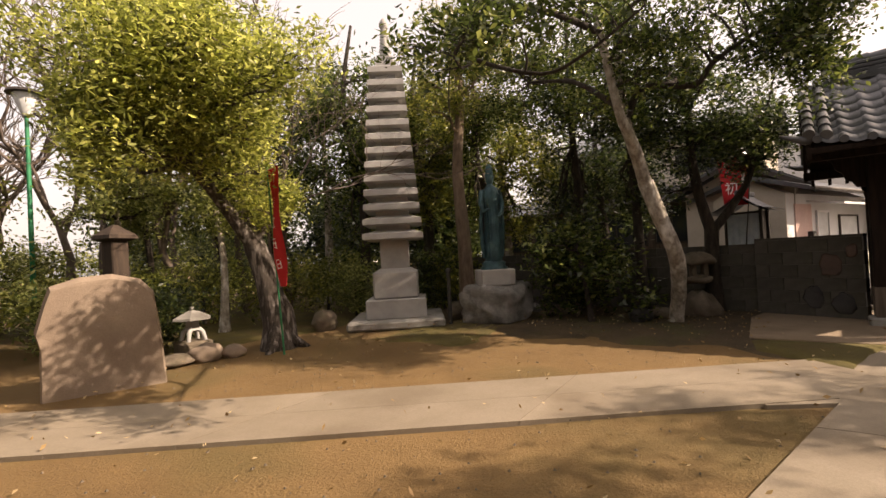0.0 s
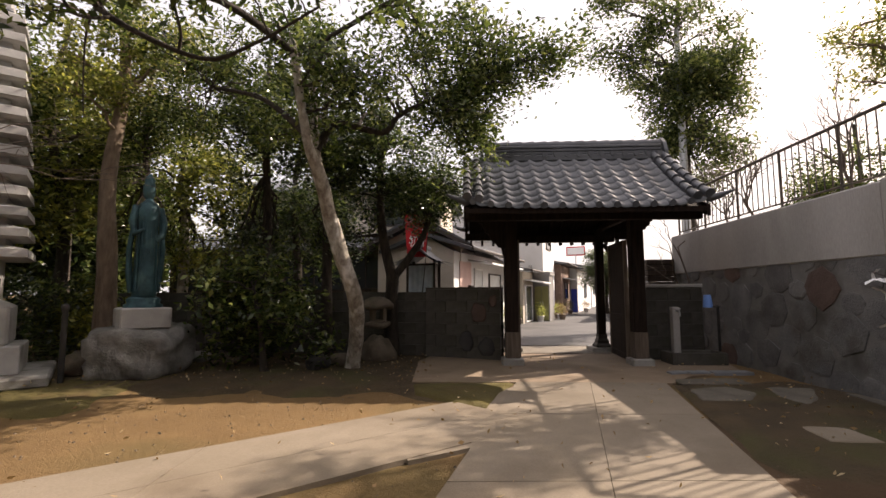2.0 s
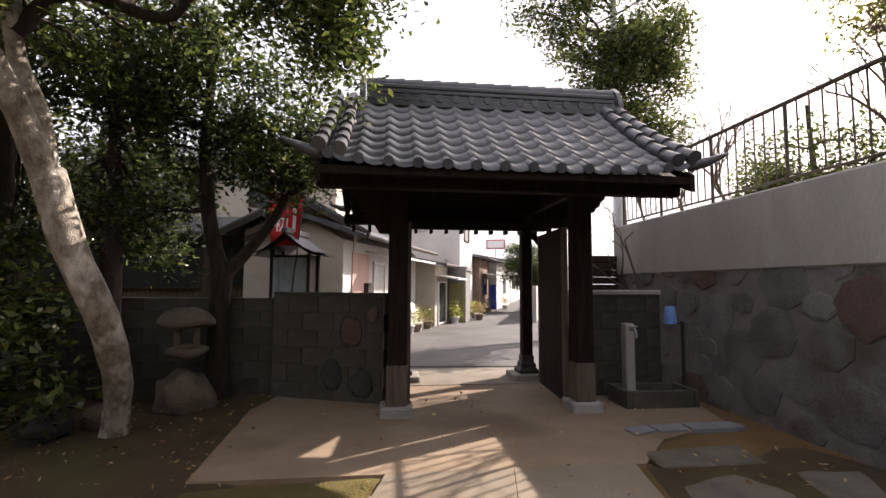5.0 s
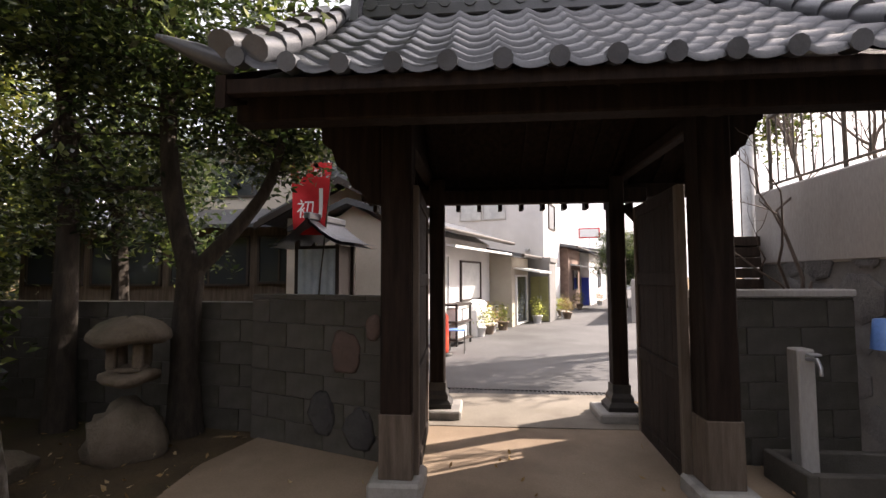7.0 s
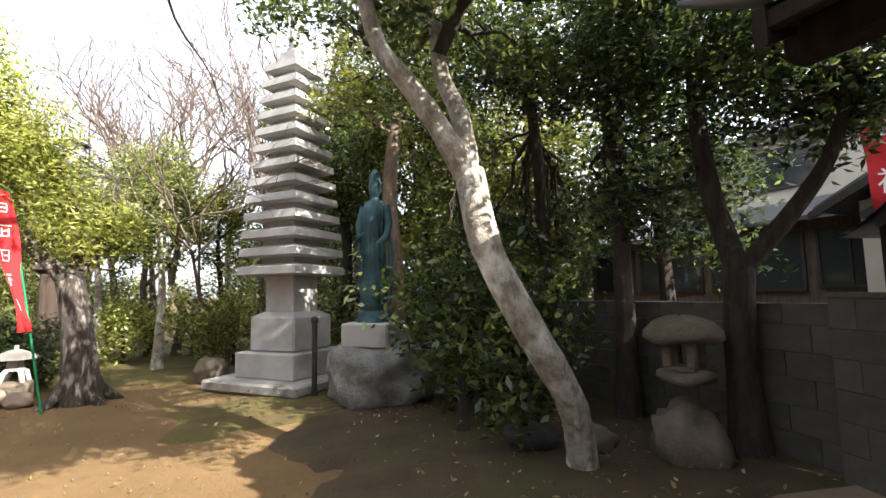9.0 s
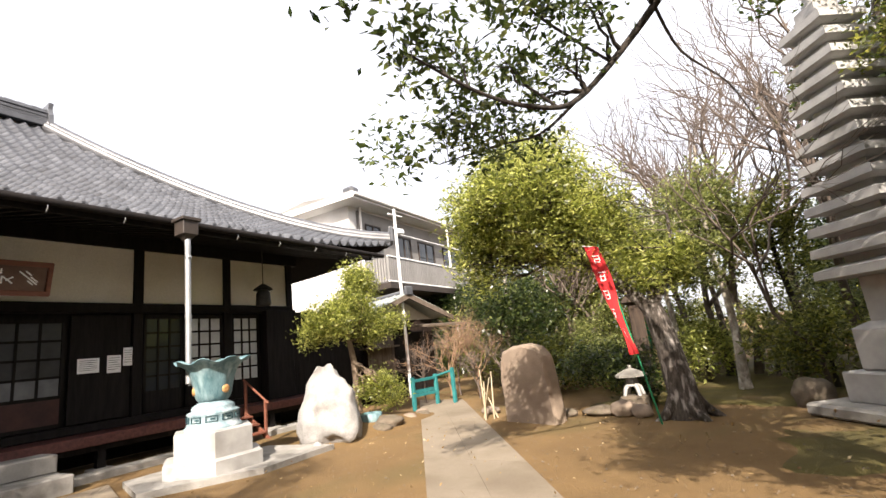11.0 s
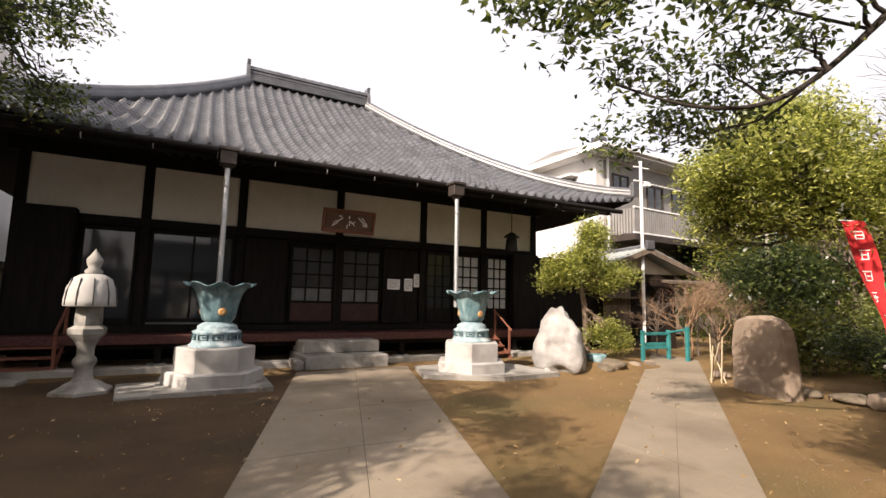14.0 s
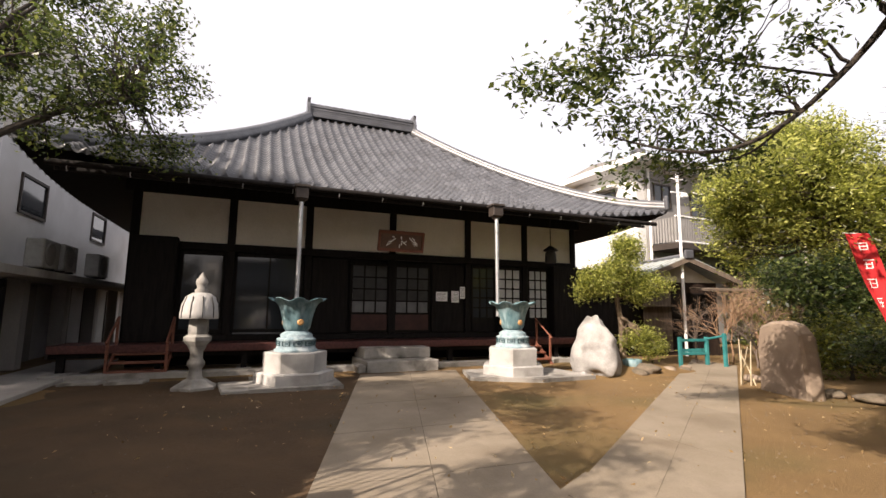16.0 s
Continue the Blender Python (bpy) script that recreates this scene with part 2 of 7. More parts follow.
BLUEPLASTIC = surf("blue_plastic", (0.12, 0.25, 0.60), (0.16, 0.32, 0.68), 0.4, 3, 60, 0.05)
REDPLASTIC = surf("red_plastic", (0.66, 0.05, 0.02), (0.75, 0.08, 0.03), 0.4, 3, 60, 0.05)
OLIVEDOOR = surf("olive_door", (0.22, 0.21, 0.09), (0.28, 0.27, 0.13), 0.6, 2, 60, 0.1)
WHITEMETAL = surf("white_metal", (0.62, 0.62, 0.62), (0.74, 0.74, 0.74), 0.45, 2, 60, 0.05)
SHEETROOF = surf("pale_sheet_roof", (0.288, 0.320, 0.320), (0.400, 0.424, 0.416), 0.45, 2, 50, 0.15, metal=0.3)
BROWNMETAL = surf("brown_sheet_metal", (0.024, 0.018, 0.015), (0.042, 0.032, 0.026), 0.6, 2, 50, 0.1)
GLASS = glassmat("window_glass")
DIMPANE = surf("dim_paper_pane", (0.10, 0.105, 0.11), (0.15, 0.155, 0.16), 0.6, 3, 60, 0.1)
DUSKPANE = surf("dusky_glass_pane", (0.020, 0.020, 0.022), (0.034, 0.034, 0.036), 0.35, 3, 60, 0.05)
KICK = surf("dark_red_kick_board", (0.030, 0.010, 0.008), (0.055, 0.020, 0.015), 0.6, 3, 40, 0.2)
FROST = surf("frosted_pane", (0.42, 0.44, 0.45), (0.55, 0.57, 0.57), 0.5, 3, 60, 0.1)
LEAF = leafmat("camellia_leaf", (0.017, 0.028, 0.009), (0.055, 0.078, 0.020), (0.18, 0.20, 0.062), 0.26, 0.36)
LEAFDARK = leafmat("dark_leaf", (0.011, 0.020, 0.008), (0.032, 0.050, 0.015), (0.14, 0.165, 0.05), 0.28, 0.42)
LEAFYELLOW = leafmat("yellow_green_leaf", (0.062, 0.076, 0.018), (0.215, 0.236, 0.058), (0.53, 0.53, 0.18), 0.34, 0.56)
LEAFMID = leafmat("mid_green_leaf", (0.040, 0.050, 0.012), (0.105, 0.118, 0.024), (0.26, 0.25, 0.06), 0.4, 0.5)
LEAFLIGHT = leafmat("light_green_leaf", (0.055, 0.070, 0.022), (0.15, 0.17, 0.05), (0.34, 0.35, 0.14), 0.35, 0.55)
LEAFDRY = leafmat("dry_leaf", (0.14, 0.08, 0.03), (0.26, 0.17, 0.07), (0.42, 0.33, 0.20), 0.7, 0.2)


DENSE = 1.5


# ---- mesh helpers ----
class Acc:
    """Collects vertices and faces of one mesh."""

    def __init__(self):
        self.v, self.f, self.s = [], [], []

    def add(self, verts, faces, smooth=False):
        o = len(self.v)
        self.v.extend(tuple(p) for p in verts)
        self.f.extend(tuple(i + o for i in f) for f in faces)
        self.s.extend([smooth] * len(faces))

    def box(self, x0, x1, y0, y1, z0, z1, b=0.0, m=None):
        lo, hi = (min(x0, x1), min(y0, y1), min(z0, z1)), (max(x0, x1), max(y0, y1), max(z0, z1))
        b = min(b, 0.45 * min(hi[i] - lo[i] for i in range(3)))
        cs = [(i, j, k) for i in (0, 1) for j in (0, 1) for k in (0, 1)]
        if b <= 0:
            vs = [Vector((hi[0] if i else lo[0], hi[1] if j else lo[1], hi[2] if k else lo[2])) for i, j, k in cs]
            fs = [(0, 1, 3, 2), (4, 6, 7, 5), (0, 4, 5, 1), (2, 3, 7, 6), (0, 2, 6, 4), (1, 5, 7, 3)]
        else:
            vs, ix = [], {}
            for c in cs:
                for a in range(3):
                    p = [hi[q] - b if c[q] else lo[q] + b for q in range(3)]
                    p[a] = hi[a] if c[a] else lo[a]
                    ix[c, a] = len(vs)
                    vs.append(Vector(p))
            fs = []
            for a in range(3):
                o1, o2 = [q for q in range(3) if q != a]
                for s in (0, 1):
                    ring = []
                    for p, q in ((0, 0), (1, 0), (1, 1), (0, 1)):
                        c = [0, 0, 0]
                        c[a], c[o1], c[o2] = s, p, q
                        ring.append(ix[tuple(c), a])
                    fs.append(tuple(ring if (s == 1) == (a != 1) else ring[::-1]))
                for p in (0, 1):
                    for q in (0, 1):
                        c0, c1 = [0, 0, 0], [0, 0, 0]
                        c0[o1], c0[o2], c1[o1], c1[o2] = p, q, p, q
                        c1[a] = 1
                        c0, c1 = tuple(c0), tuple(c1)
                        fs.append((ix[c0, o1], ix[c1, o1], ix[c1, o2], ix[c0, o2]))
            for c in cs:
                fs.append((ix[c, 0], ix[c, 1], ix[c, 2]))
        if m is not None:
            vs = [m @ p for p in vs]
        self.add(vs, fs)
        return self

    def tube(self, pts, radii, n=8, cap=True, smooth=True):
        pts = [Vector(p) for p in pts]
        if not hasattr(radii, "__len__"):
            radii = [radii] * len(pts)
        vs, fs, up = [], [], None
        for i, p in enumerate(pts):
            d = (pts[min(i + 1, len(pts) - 1)] - pts[max(i - 1, 0)]).normalized()
            if up is None:
                up = d.orthogonal().normalized()
            up = (up - d * up.dot(d))
            up = up.normalized() if up.length > 1e-6 else d.orthogonal().normalized()
            side = d.cross(up)
            for k in range(n):
                a = 2 * math.pi * (k + 0.5) / n
                vs.append(p + (up * math.cos(a) + side * math.sin(a)) * radii[i])
        for i in range(len(pts) - 1):
            for k in range(n):
                a, c = i * n + k, i * n + (k + 1) % n
                fs.append((a, c, c + n, a + n))
        self.add(vs, fs, smooth)
        if cap:
            self.add(vs[:n], [tuple(range(n))[::-1]])
            self.add(vs[-n:], [tuple(range(n))])
        return self

    def lathe(self, prof, n=16, at=(0, 0, 0), smooth=True, turn=0.0, wave=None):
        vs, fs = [], []
        for j, (r, z) in enumerate(prof):
            for k in range(n):
                a = 2 * math.pi * k / n + turn
                rr, zz = (r, z) if wave is None else wave(a, r, z)
                vs.append((at[0] + rr * math.cos(a), at[1] + rr * math.sin(a), at[2] + zz))
        for j in range(len(prof) - 1):
            for k in range(n):
                a, c = j * n + k, j * n + (k + 1) % n
                fs.append((a, c, c + n, a + n))
        self.add(vs, fs, smooth)
        self.add(vs[:n], [tuple(range(n))[::-1]])
        self.add(vs[-n:], [tuple(range(n))])
        return self

    def prism(self, poly, axis, a0, a1):
        """Extrudes the 2D outline poly along axis (0, 1, 2) from a0 to a1."""
        def put3(p, a):
            q = [0, 0, 0]
            q[axis] = a
            o = [i for i in range(3) if i != axis]
            q[o[0]], q[o[1]] = p
            return tuple(q)
        n = len(poly)
        vs = [put3(p, a0) for p in poly] + [put3(p, a1) for p in poly]
        fs = [tuple(range(n))[::-1], tuple(range(n, 2 * n))] + [(i, (i + 1) % n, n + (i + 1) % n, n + i) for i in range(n)]
        self.add(vs, fs)
        return self

    def grid(self, fn, nu, nv, smooth=True):
        vs = [fn(i / nu, j / nv) for j in range(nv + 1) for i in range(nu + 1)]
        fs = [(j * (nu + 1) + i, j * (nu + 1) + i + 1, (j + 1) * (nu + 1) + i + 1, (j + 1) * (nu + 1) + i) for j in range(nv) for i in range(nu)]
        self.add(vs, fs, smooth)
        return self

    def mesh(self, name, mat):
        me = bpy.data.meshes.new(name)
        me.from_pydata(self.v, [], self.f)
        me.polygons.foreach_set("use_smooth", self.s)
        me.materials.append(mat)
        bm = bmesh.new()
        bm.from_mesh(me)
        if len(bm.faces) < 60000:
            bmesh.ops.recalc_face_normals(bm, faces=bm.faces)
        bm.to_mesh(me)
        bm.free()
        return me


def part(name, acc, mat, parent, label=""):
    ob = new(name, acc.mesh(name, mat))
    ob.parent = parent
    return tagged(ob, label)


def thing(name, at, label, category, group="", kind="", rz=0.0, rx=0.0, ry=0.0):
    ob = new(name)
    ob.empty_display_size = 0.2
    ob.matrix_world = pose(*at, rx, ry, rz)
    return tagged(ob, label, category, group, kind)


def solid(name, acc, mat, at, label, category, group="", kind="", rz=0.0):
    ob = new(name, acc.mesh(name, mat))
    ob.matrix_world = pose(*at, 0, 0, rz)
    return tagged(ob, label, category, group, kind)


def boulder(acc, rx, ry, rz, seed, rough=0.25, n=3, flat=0.0, at=(0, 0, 0), facets=1.4, taper=0.0, block=0.0):
    """A rock: a noise-warped icosphere standing on its flattened base."""
    bm = bmesh.new()
    bmesh.ops.create_icosphere(bm, subdivisions=n, radius=1)
    off = Vector((seed * 3.1, seed * 1.7, seed * 0.9))
    for v in bm.verts:
        p = v.co.copy()
        if block:
            q = sum(abs(c) ** 5 for c in p) ** 0.2
            p = p.lerp(p / q * 0.86, block)
        k = 1 + rough * noise.noise(p * facets + off) + rough * 0.5 * noise.noise(p * facets * 2.6 + off) + rough * 0.22 * noise.noise(p * facets * 6 + off)
        p *= k
        p.z = max(p.z, -0.85 + flat)
        tp = 1 - taper * (p.z + 0.85) / 1.85
        v.co = Vector((p.x * rx * tp, p.y * ry * tp, (p.z + 0.85 - flat) * rz / 1.85)) + Vector(at)
    acc.add([v.co for v in bm.verts], [[v.index for v in f.verts] for f in bm.faces], True)
    bm.free()
    return acc


def leaves(name, centres, spreads, counts, size, mat, parent, droop=0.3, label="", aspect=0.45, flat=0.35):
    """Diamond leaf blades, scattered in small tufts round the centres."""
    P = []
    counts = [int(k * DENSE) if k > 1 else k for k in counts]
    for c, s, k in zip(centres, spreads, counts):
        tufts = max(3, k // 14)
        u = nr.normal(size=(tufts, 3))
        u /= np.linalg.norm(u, axis=1)[:, None]
        u *= (nr.random((tufts, 1)) ** 0.45)
        t = np.array(c) + u * np.array(s)
        pick = nr.integers(0, tufts, k)
        P.append(t[pick] + nr.normal(size=(k, 3)) * size * 1.25)
    P = np.concatenate(P)
    n = len(P)
    d = nr.normal(size=(n, 3)) * np.array((1, 1, 0.55))
    d[:, 2] -= droop
    d /= np.linalg.norm(d, axis=1)[:, None]
    w = nr.normal(size=(n, 3)) * np.array((1, 1, flat)) 
    w -= d * (w * d).sum(1)[:, None]
    w /= np.linalg.norm(w, axis=1)[:, None] + 1e-9
    L = size * nr.uniform(0.65, 1.3, (n, 1))
    W = L * aspect * nr.uniform(0.8, 1.2, (n, 1))
    N = np.cross(d, w)
    V = np.stack([P - d * L * 0.5, P + w * W * 0.5 + N * W * 0.12 - d * L * 0.06, P + d * L * 0.5 - N * L * 0.08, P - w * W * 0.5 + N * W * 0.12 - d * L * 0.06], 1).reshape(-1, 3)
    me = bpy.data.meshes.new(name)
    me.vertices.add(4 * n)
    me.vertices.foreach_set("co", V.ravel())
    me.loops.add(4 * n)
    me.loops.foreach_set("vertex_index", np.arange(4 * n))
    me.polygons.add(n)
    me.polygons.foreach_set("loop_start", np.arange(n) * 4)
    me.polygons.foreach_set("loop_total", np.full(n, 4))
    me.update()
    me.validate()
    me.materials.append(mat)
    ob = new(name, me)
    ob.parent = parent
    return tagged(ob, label)


def bend(a, b, r, k=5, sag=0.0):
    """A wandering polyline from a to b."""
    a, b = Vector(a), Vector(b)
    ln = (b - a).length
    pts = []
    for i in range(k + 1):
        t = i / k
        p = a.lerp(b, t)
        w = math.sin(math.pi * t) * ln
        pts.append(p + Vector((r.gauss(0, 0.05), r.gauss(0, 0.05), r.gauss(0, 0.03) + sag)) * w)
    return pts


def tree(name, at, label, stems, clumps, bark, leaf, size=0.09, seed=1, twigs=5, group="", droop=0.3, aspect=0.45, category="tree", flat=0.35, backlit_from=99):
    """stems: polylines with start and end radius, the first being the trunk; clumps: (x, y, z, rx, ry, rz, leaves), all relative to the foot."""
    r = random.Random(seed)
    root = thing(name, at, label, category, group)
    wood = []
    for pts, r0, r1 in stems:
        fine = []
        P = [Vector(p) for p in pts]
        for i in range(len(P) - 1):
            p0, p1, p2, p3 = P[max(i - 1, 0)], P[i], P[i + 1], P[min(i + 2, len(P) - 1)]
            for q in range(4):
                t = q / 4
                fine.append(0.5 * ((2 * p1) + (p2 - p0) * t + (2 * p0 - 5 * p1 + 4 * p2 - p3) * t * t + (3 * p1 - p0 - 3 * p2 + p3) * t ** 3))
        fine.append(P[-1])
        n = len(fine)
        wood.append((fine, [(r0 + (r1 - r0) * i / (n - 1)) * (1 + 0.10 * r.random()) for i in range(n)]))
    trunk, bough = Acc(), Acc()
    for i, (pts, rad) in enumerate(wood):
        rad = list(rad)
        if i == 0:
            for j in range(min(3, len(rad))):
                rad[j] *= (1.5, 1.22, 1.08)[j]
        (trunk if i < backlit_from else bough).tube(pts, rad, 10)
    part("trunk", trunk, bark, root)
    # dark bark puts the backlit look of these boughs into their colour
    if bough.v:
        part("bough", bough, BARK, root)
    nodes = [(p, ra) for i, (pts, rad) in enumerate(wood) for j, (p, ra) in enumerate(zip(pts, rad)) if j > len(pts) * (0.45 if i == 0 else 0.25)]
    limb = Acc()
    for x, y, z, rx, ry, rz, k in clumps:
        c = Vector((x, y, z))
        p, ra = min(nodes, key=lambda q: (q[0] - c).length + 0.6 * max(0, q[0].z - c.z))
        pts = bend(p, c, r, 5, 0.04)
        r0 = min(ra * 0.7, 0.018 + 0.012 * (c - p).length)
        limb.tube(pts, [r0 * (1 - 0.7 * i / 5) for i in range(6)], 6, False)
        for _ in range(twigs):
            e = c + Vector((r.uniform(-1, 1) * rx, r.uniform(-1, 1) * ry, r.uniform(-0.8, 1) * rz)) * 0.9
            q = pts[r.randint(2, 5)]
            limb.tube(bend(q, e, r, 3), [r0 * 0.35, r0 * 0.28, r0 * 0.2, r0 * 0.08], 4, False)
    if limb.v:
        tagged(part("branchwork", limb, BARK if bark is PALEBARK else bark, root), kind="stuff")
    if leaf and clumps:
        leaves("crown", [c[:3] for c in clumps], [c[3:6] for c in clumps], [int(c[6]) for c in clumps], size, leaf, root, droop, "", aspect, flat)
    return root


def scatter(r, n, cx, cy, cz, rx, ry, rz, cr, k):
    """n leaf clumps of radius about cr within an ellipsoid's outer half."""
    out = []
    for _ in range(n):
        u = Vector((r.gauss(0, 1), r.gauss(0, 1), r.gauss(0, 1))).normalized() * r.uniform(0.35, 1.0)
        s = cr * r.uniform(0.7, 1.3)
        out.append((cx + u.x * rx, cy + u.y * ry, cz + u.z * rz, s, s, s * 0.7, int(k * r.uniform(0.7, 1.3))))
    return out


def bare(name, at, label, height, seed, mat, r0=0.06, spread=0.6, levels=4, category="tree", lean=(0, 0, 1), kids=3):
    """A leafless tree or shrub: limbs that fork again and again."""
    r = random.Random(seed)
    root = thing(name, at, label, category)
    acc = Acc()

    def grow(p, d, ln, rad, lev):
        e = p + d * ln
        pts = bend(p, e, r, 3)
        acc.tube(pts, [rad, rad * 0.88, rad * 0.76, rad * 0.6], 5 if lev > 1 else 4, False)
        if lev <= 0:
            return
        for i in range(kids if lev < levels else kids + 1):
            nd = (d + Vector((r.gauss(0, spread), r.gauss(0, spread), r.gauss(0.1, spread * 0.6)))).normalized()
            grow(pts[-1] if i else pts[2], nd, ln * r.uniform(0.55, 0.85), rad * 0.58, lev - 1)
    grow(Vector((0, 0, -0.05)), Vector(lean).normalized(), height * 0.34, r0, levels)
    tagged(part("branchwork", acc, mat, root), kind="stuff")
    return root


# ---- ground ----
def flat(name, poly, z, mat, label, category, thick=0.05, kind="structure"):
    return solid(name, Acc().prism(poly, 2, z - thick, z), mat, (0, 0, 0), label, category, kind=kind)


def ground_sheet():
    acc = Acc()
    acc.grid(lambda u, v: (-26 + 28.4 * u, -14 + 32 * v, 0.012 * noise.noise(Vector((-26 + 28.4 * u, -14 + 32 * v, 0)) * 0.8) - 0.012), 90, 90)
    acc.add([(-600, -600, -0.12), (600, -600, -0.12), (600, 600, -0.12), (-600, 600, -0.12)], [(0, 1, 2, 3)])
    solid("ground", acc, EARTH, (0, 0, 0), "bare ochre earth of the temple yard with thin moss", "ground", kind="structure")


ground_sheet()


def path_slabs():
    """The main path from gate to hall, cast in bays with thin joints, and the branch to the side."""
    def bays(name, a0, a1, b0, b1, n, label):
        root = thing(name, (0, 0, 0), label, "path", kind="structure")
        for i in range(n):
            t0, t1 = i / n, (i + 1) / n
            for h in (0, 1):
                def q(t, s):
                    p = Vector(a0).lerp(Vector(a1), t)
                    w = Vector(b0).lerp(Vector(b1), t)
                    return p.lerp(w, s)
                g = 0.0012
                s0, s1 = (0.0, 0.5 - g) if h == 0 else (0.5 + g, 1.0)
                e = 0.0018 / (Vector(a1) - Vector(a0)).length * 2
                pts = [q(t0 + e, s0), q(t1 - e, s0), q(t1 - e, s1), q(t0 + e, s1)]
                part("slab", Acc().prism([(p.x, p.y) for p in pts], 2, -0.06, 0.022), PAVE, root)
    bays("pavement_main", (-10.95, 3.22, 0), (-1.5, 0.98, 0), (-10.65, 1.02, 0), (-1.5, -0.86, 0), 6, "pale concrete main path between gate and hall")
    bays("pavement_branch", (-11.66, 10.84, 0), (-3.90, 1.57, 0), (-10.05, 10.62, 0), (-2.60, 1.75, 0), 5, "pale concrete branch path towards the side garden")
    part("slab", Acc().prism([(-4.3, 2.0), (-3.95, 1.48), (-1.72, 0.98), (-1.9, 1.13), (-2.3, 1.32), (-2.62, 1.70), (-3.4, 2.6)], 2, -0.06, 0.017), PAVE, bpy.data.objects["pavement_branch"])


path_slabs()
flat("pavement_gate", [(-1.5, -0.95), (-1.5, 2.3), (0.3, 2.4), (0.9, 2.25), (0.5, 1.1), (1.34, 1.1), (1.34, -1.2), (0.6, -1.35), (0.45, -2.6), (-0.6, -2.3), (-1.0, -1.4)], 0.017, GATEPAVE, "worn brown concrete apron before the gate", "pavement")
flat("pavement_sill", [(1.30, 1.05), (1.30, -1.25), (2.5, -1.25), (2.5, 1.05)], 0.024, SILLPAVE, "concrete strip behind the gate", "pavement")


def soft_sheet(name, x0, x1, y0, y1, mat, label, category, rim=0.8):
    """A thin uneven layer that dips under the earth along a ragged rim."""
    def f(u, v):
        x, y = x0 + (x1 - x0) * u, y0 + (y1 - y0) * v
        e = min(x - x0, x1 - x, y - y0, y1 - y) / rim
        k = min(1.0, e + 0.7 * noise.noise(Vector((x * 1.3, y * 1.3, 4))) * (1 if e < 1.5 else 0))
        return (x, y, -0.03 + 0.045 * max(0.0, k) + 0.012 * noise.noise(Vector((x * 4, y * 4, 1))))
    a = Acc()
    a.grid(f, int((x1 - x0) * 9), int((y1 - y0) * 9))
    solid(name, a, mat, (0, 0, 0), label, category, kind="structure")


soft_sheet("ground_bed", -2.6, 2.4, 1.7, 12.0, SOIL, "leaf-strewn soil under the garden trees, its colour darkened for shade", "soil")
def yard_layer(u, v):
    """Earth with shade painted in, between the neighbouring building and the main path, reaching under the path."""
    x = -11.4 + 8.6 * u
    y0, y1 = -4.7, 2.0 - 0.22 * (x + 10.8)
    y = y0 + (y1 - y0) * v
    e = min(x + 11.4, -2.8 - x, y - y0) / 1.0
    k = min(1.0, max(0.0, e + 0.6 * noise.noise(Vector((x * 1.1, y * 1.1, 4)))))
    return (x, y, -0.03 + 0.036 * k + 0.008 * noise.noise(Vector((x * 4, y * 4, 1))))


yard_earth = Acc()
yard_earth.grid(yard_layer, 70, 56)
solid("ground_yard", yard_earth, YARD, (0, 0, 0), "brown yard earth with its shade put into the colour", "soil", kind="structure")
soft_sheet("ground_moss", -6.5, 2.0, 8.6, 18.0, MOSS, "patchy moss among the garden trees", "moss")
soft_sheet("ground_moss_edge", -3.4, -0.6, 5.3, 7.4, MOSS, "moss round the pagoda's foot", "moss", 0.5)


def moss_patch(name, poly, mat, label):
    pts = [Vector((x, y, 0)) for x, y in poly]
    c = sum(pts, Vector()) / len(pts)
    rim = []
    for i, p in enumerate(pts):
        q = pts[(i + 1) % len(pts)]
        for k in range(6):
            e = p.lerp(q, k / 6)
            rim.append(c + (e - c) * (1 + 0.10 * noise.noise(e * 2.3)))
    acc = Acc()
    n = len(rim)
    vs = [(c.x, c.y, 0.03)] + [(c.x + (p.x - c.x) * 0.9, c.y + (p.y - c.y) * 0.9, 0.024) for p in rim] + [(p.x, p.y, -0.004) for p in rim]
    fs = [(0, 1 + i, 1 + (i + 1) % n) for i in range(n)] + [(1 + i, 1 + n + i, 1 + n + (i + 1) % n, 1 + (i + 1) % n) for i in range(n)]
    acc.add(vs, fs, True)
    solid(name, acc, mat, (0, 0, 0), label, "moss", kind="structure")


moss_patch("ground_moss_strip", [(-2.9, 1.4), (-1.55, 1.05), (-1.62, 2.3), (-2.2, 2.2)], MOSS, "mossy strip of earth beside the path")
moss_patch("ground_moss_bed", [(-1.55, -0.95), (-4.6, -0.28), (-4.9, -2.5), (-2.6, -2.9), (-1.2, -2.5)], SOIL, "mossy soil of the bed, its colour darkened for shade")
flat("road", [(2.4, 6.0), (2.4, -2.6), (22, -12), (60, -24), (64, -14), (24, -2.4)], -0.012, ASPHALT, "grey asphalt lane running away from the gate", "road", 0.3)


def drain_grate():
    root = thing("drain_grate", (2.68, 0, -0.010), "rusty steel drain grate across the lane", "drain", rz=-4)
    part("frame", Acc().box(-0.14, -0.125, -1.25, 0.95, -0.02, 0.012).box(0.125, 0.14, -1.25, 0.95, -0.02, 0.012), IRON, root)
    for i in range(44):
        y = -1.23 + i * 0.05
        part("bar", Acc().box(-0.125, 0.125, y, y + 0.02, -0.015, 0.010), IRON, root)


drain_grate()


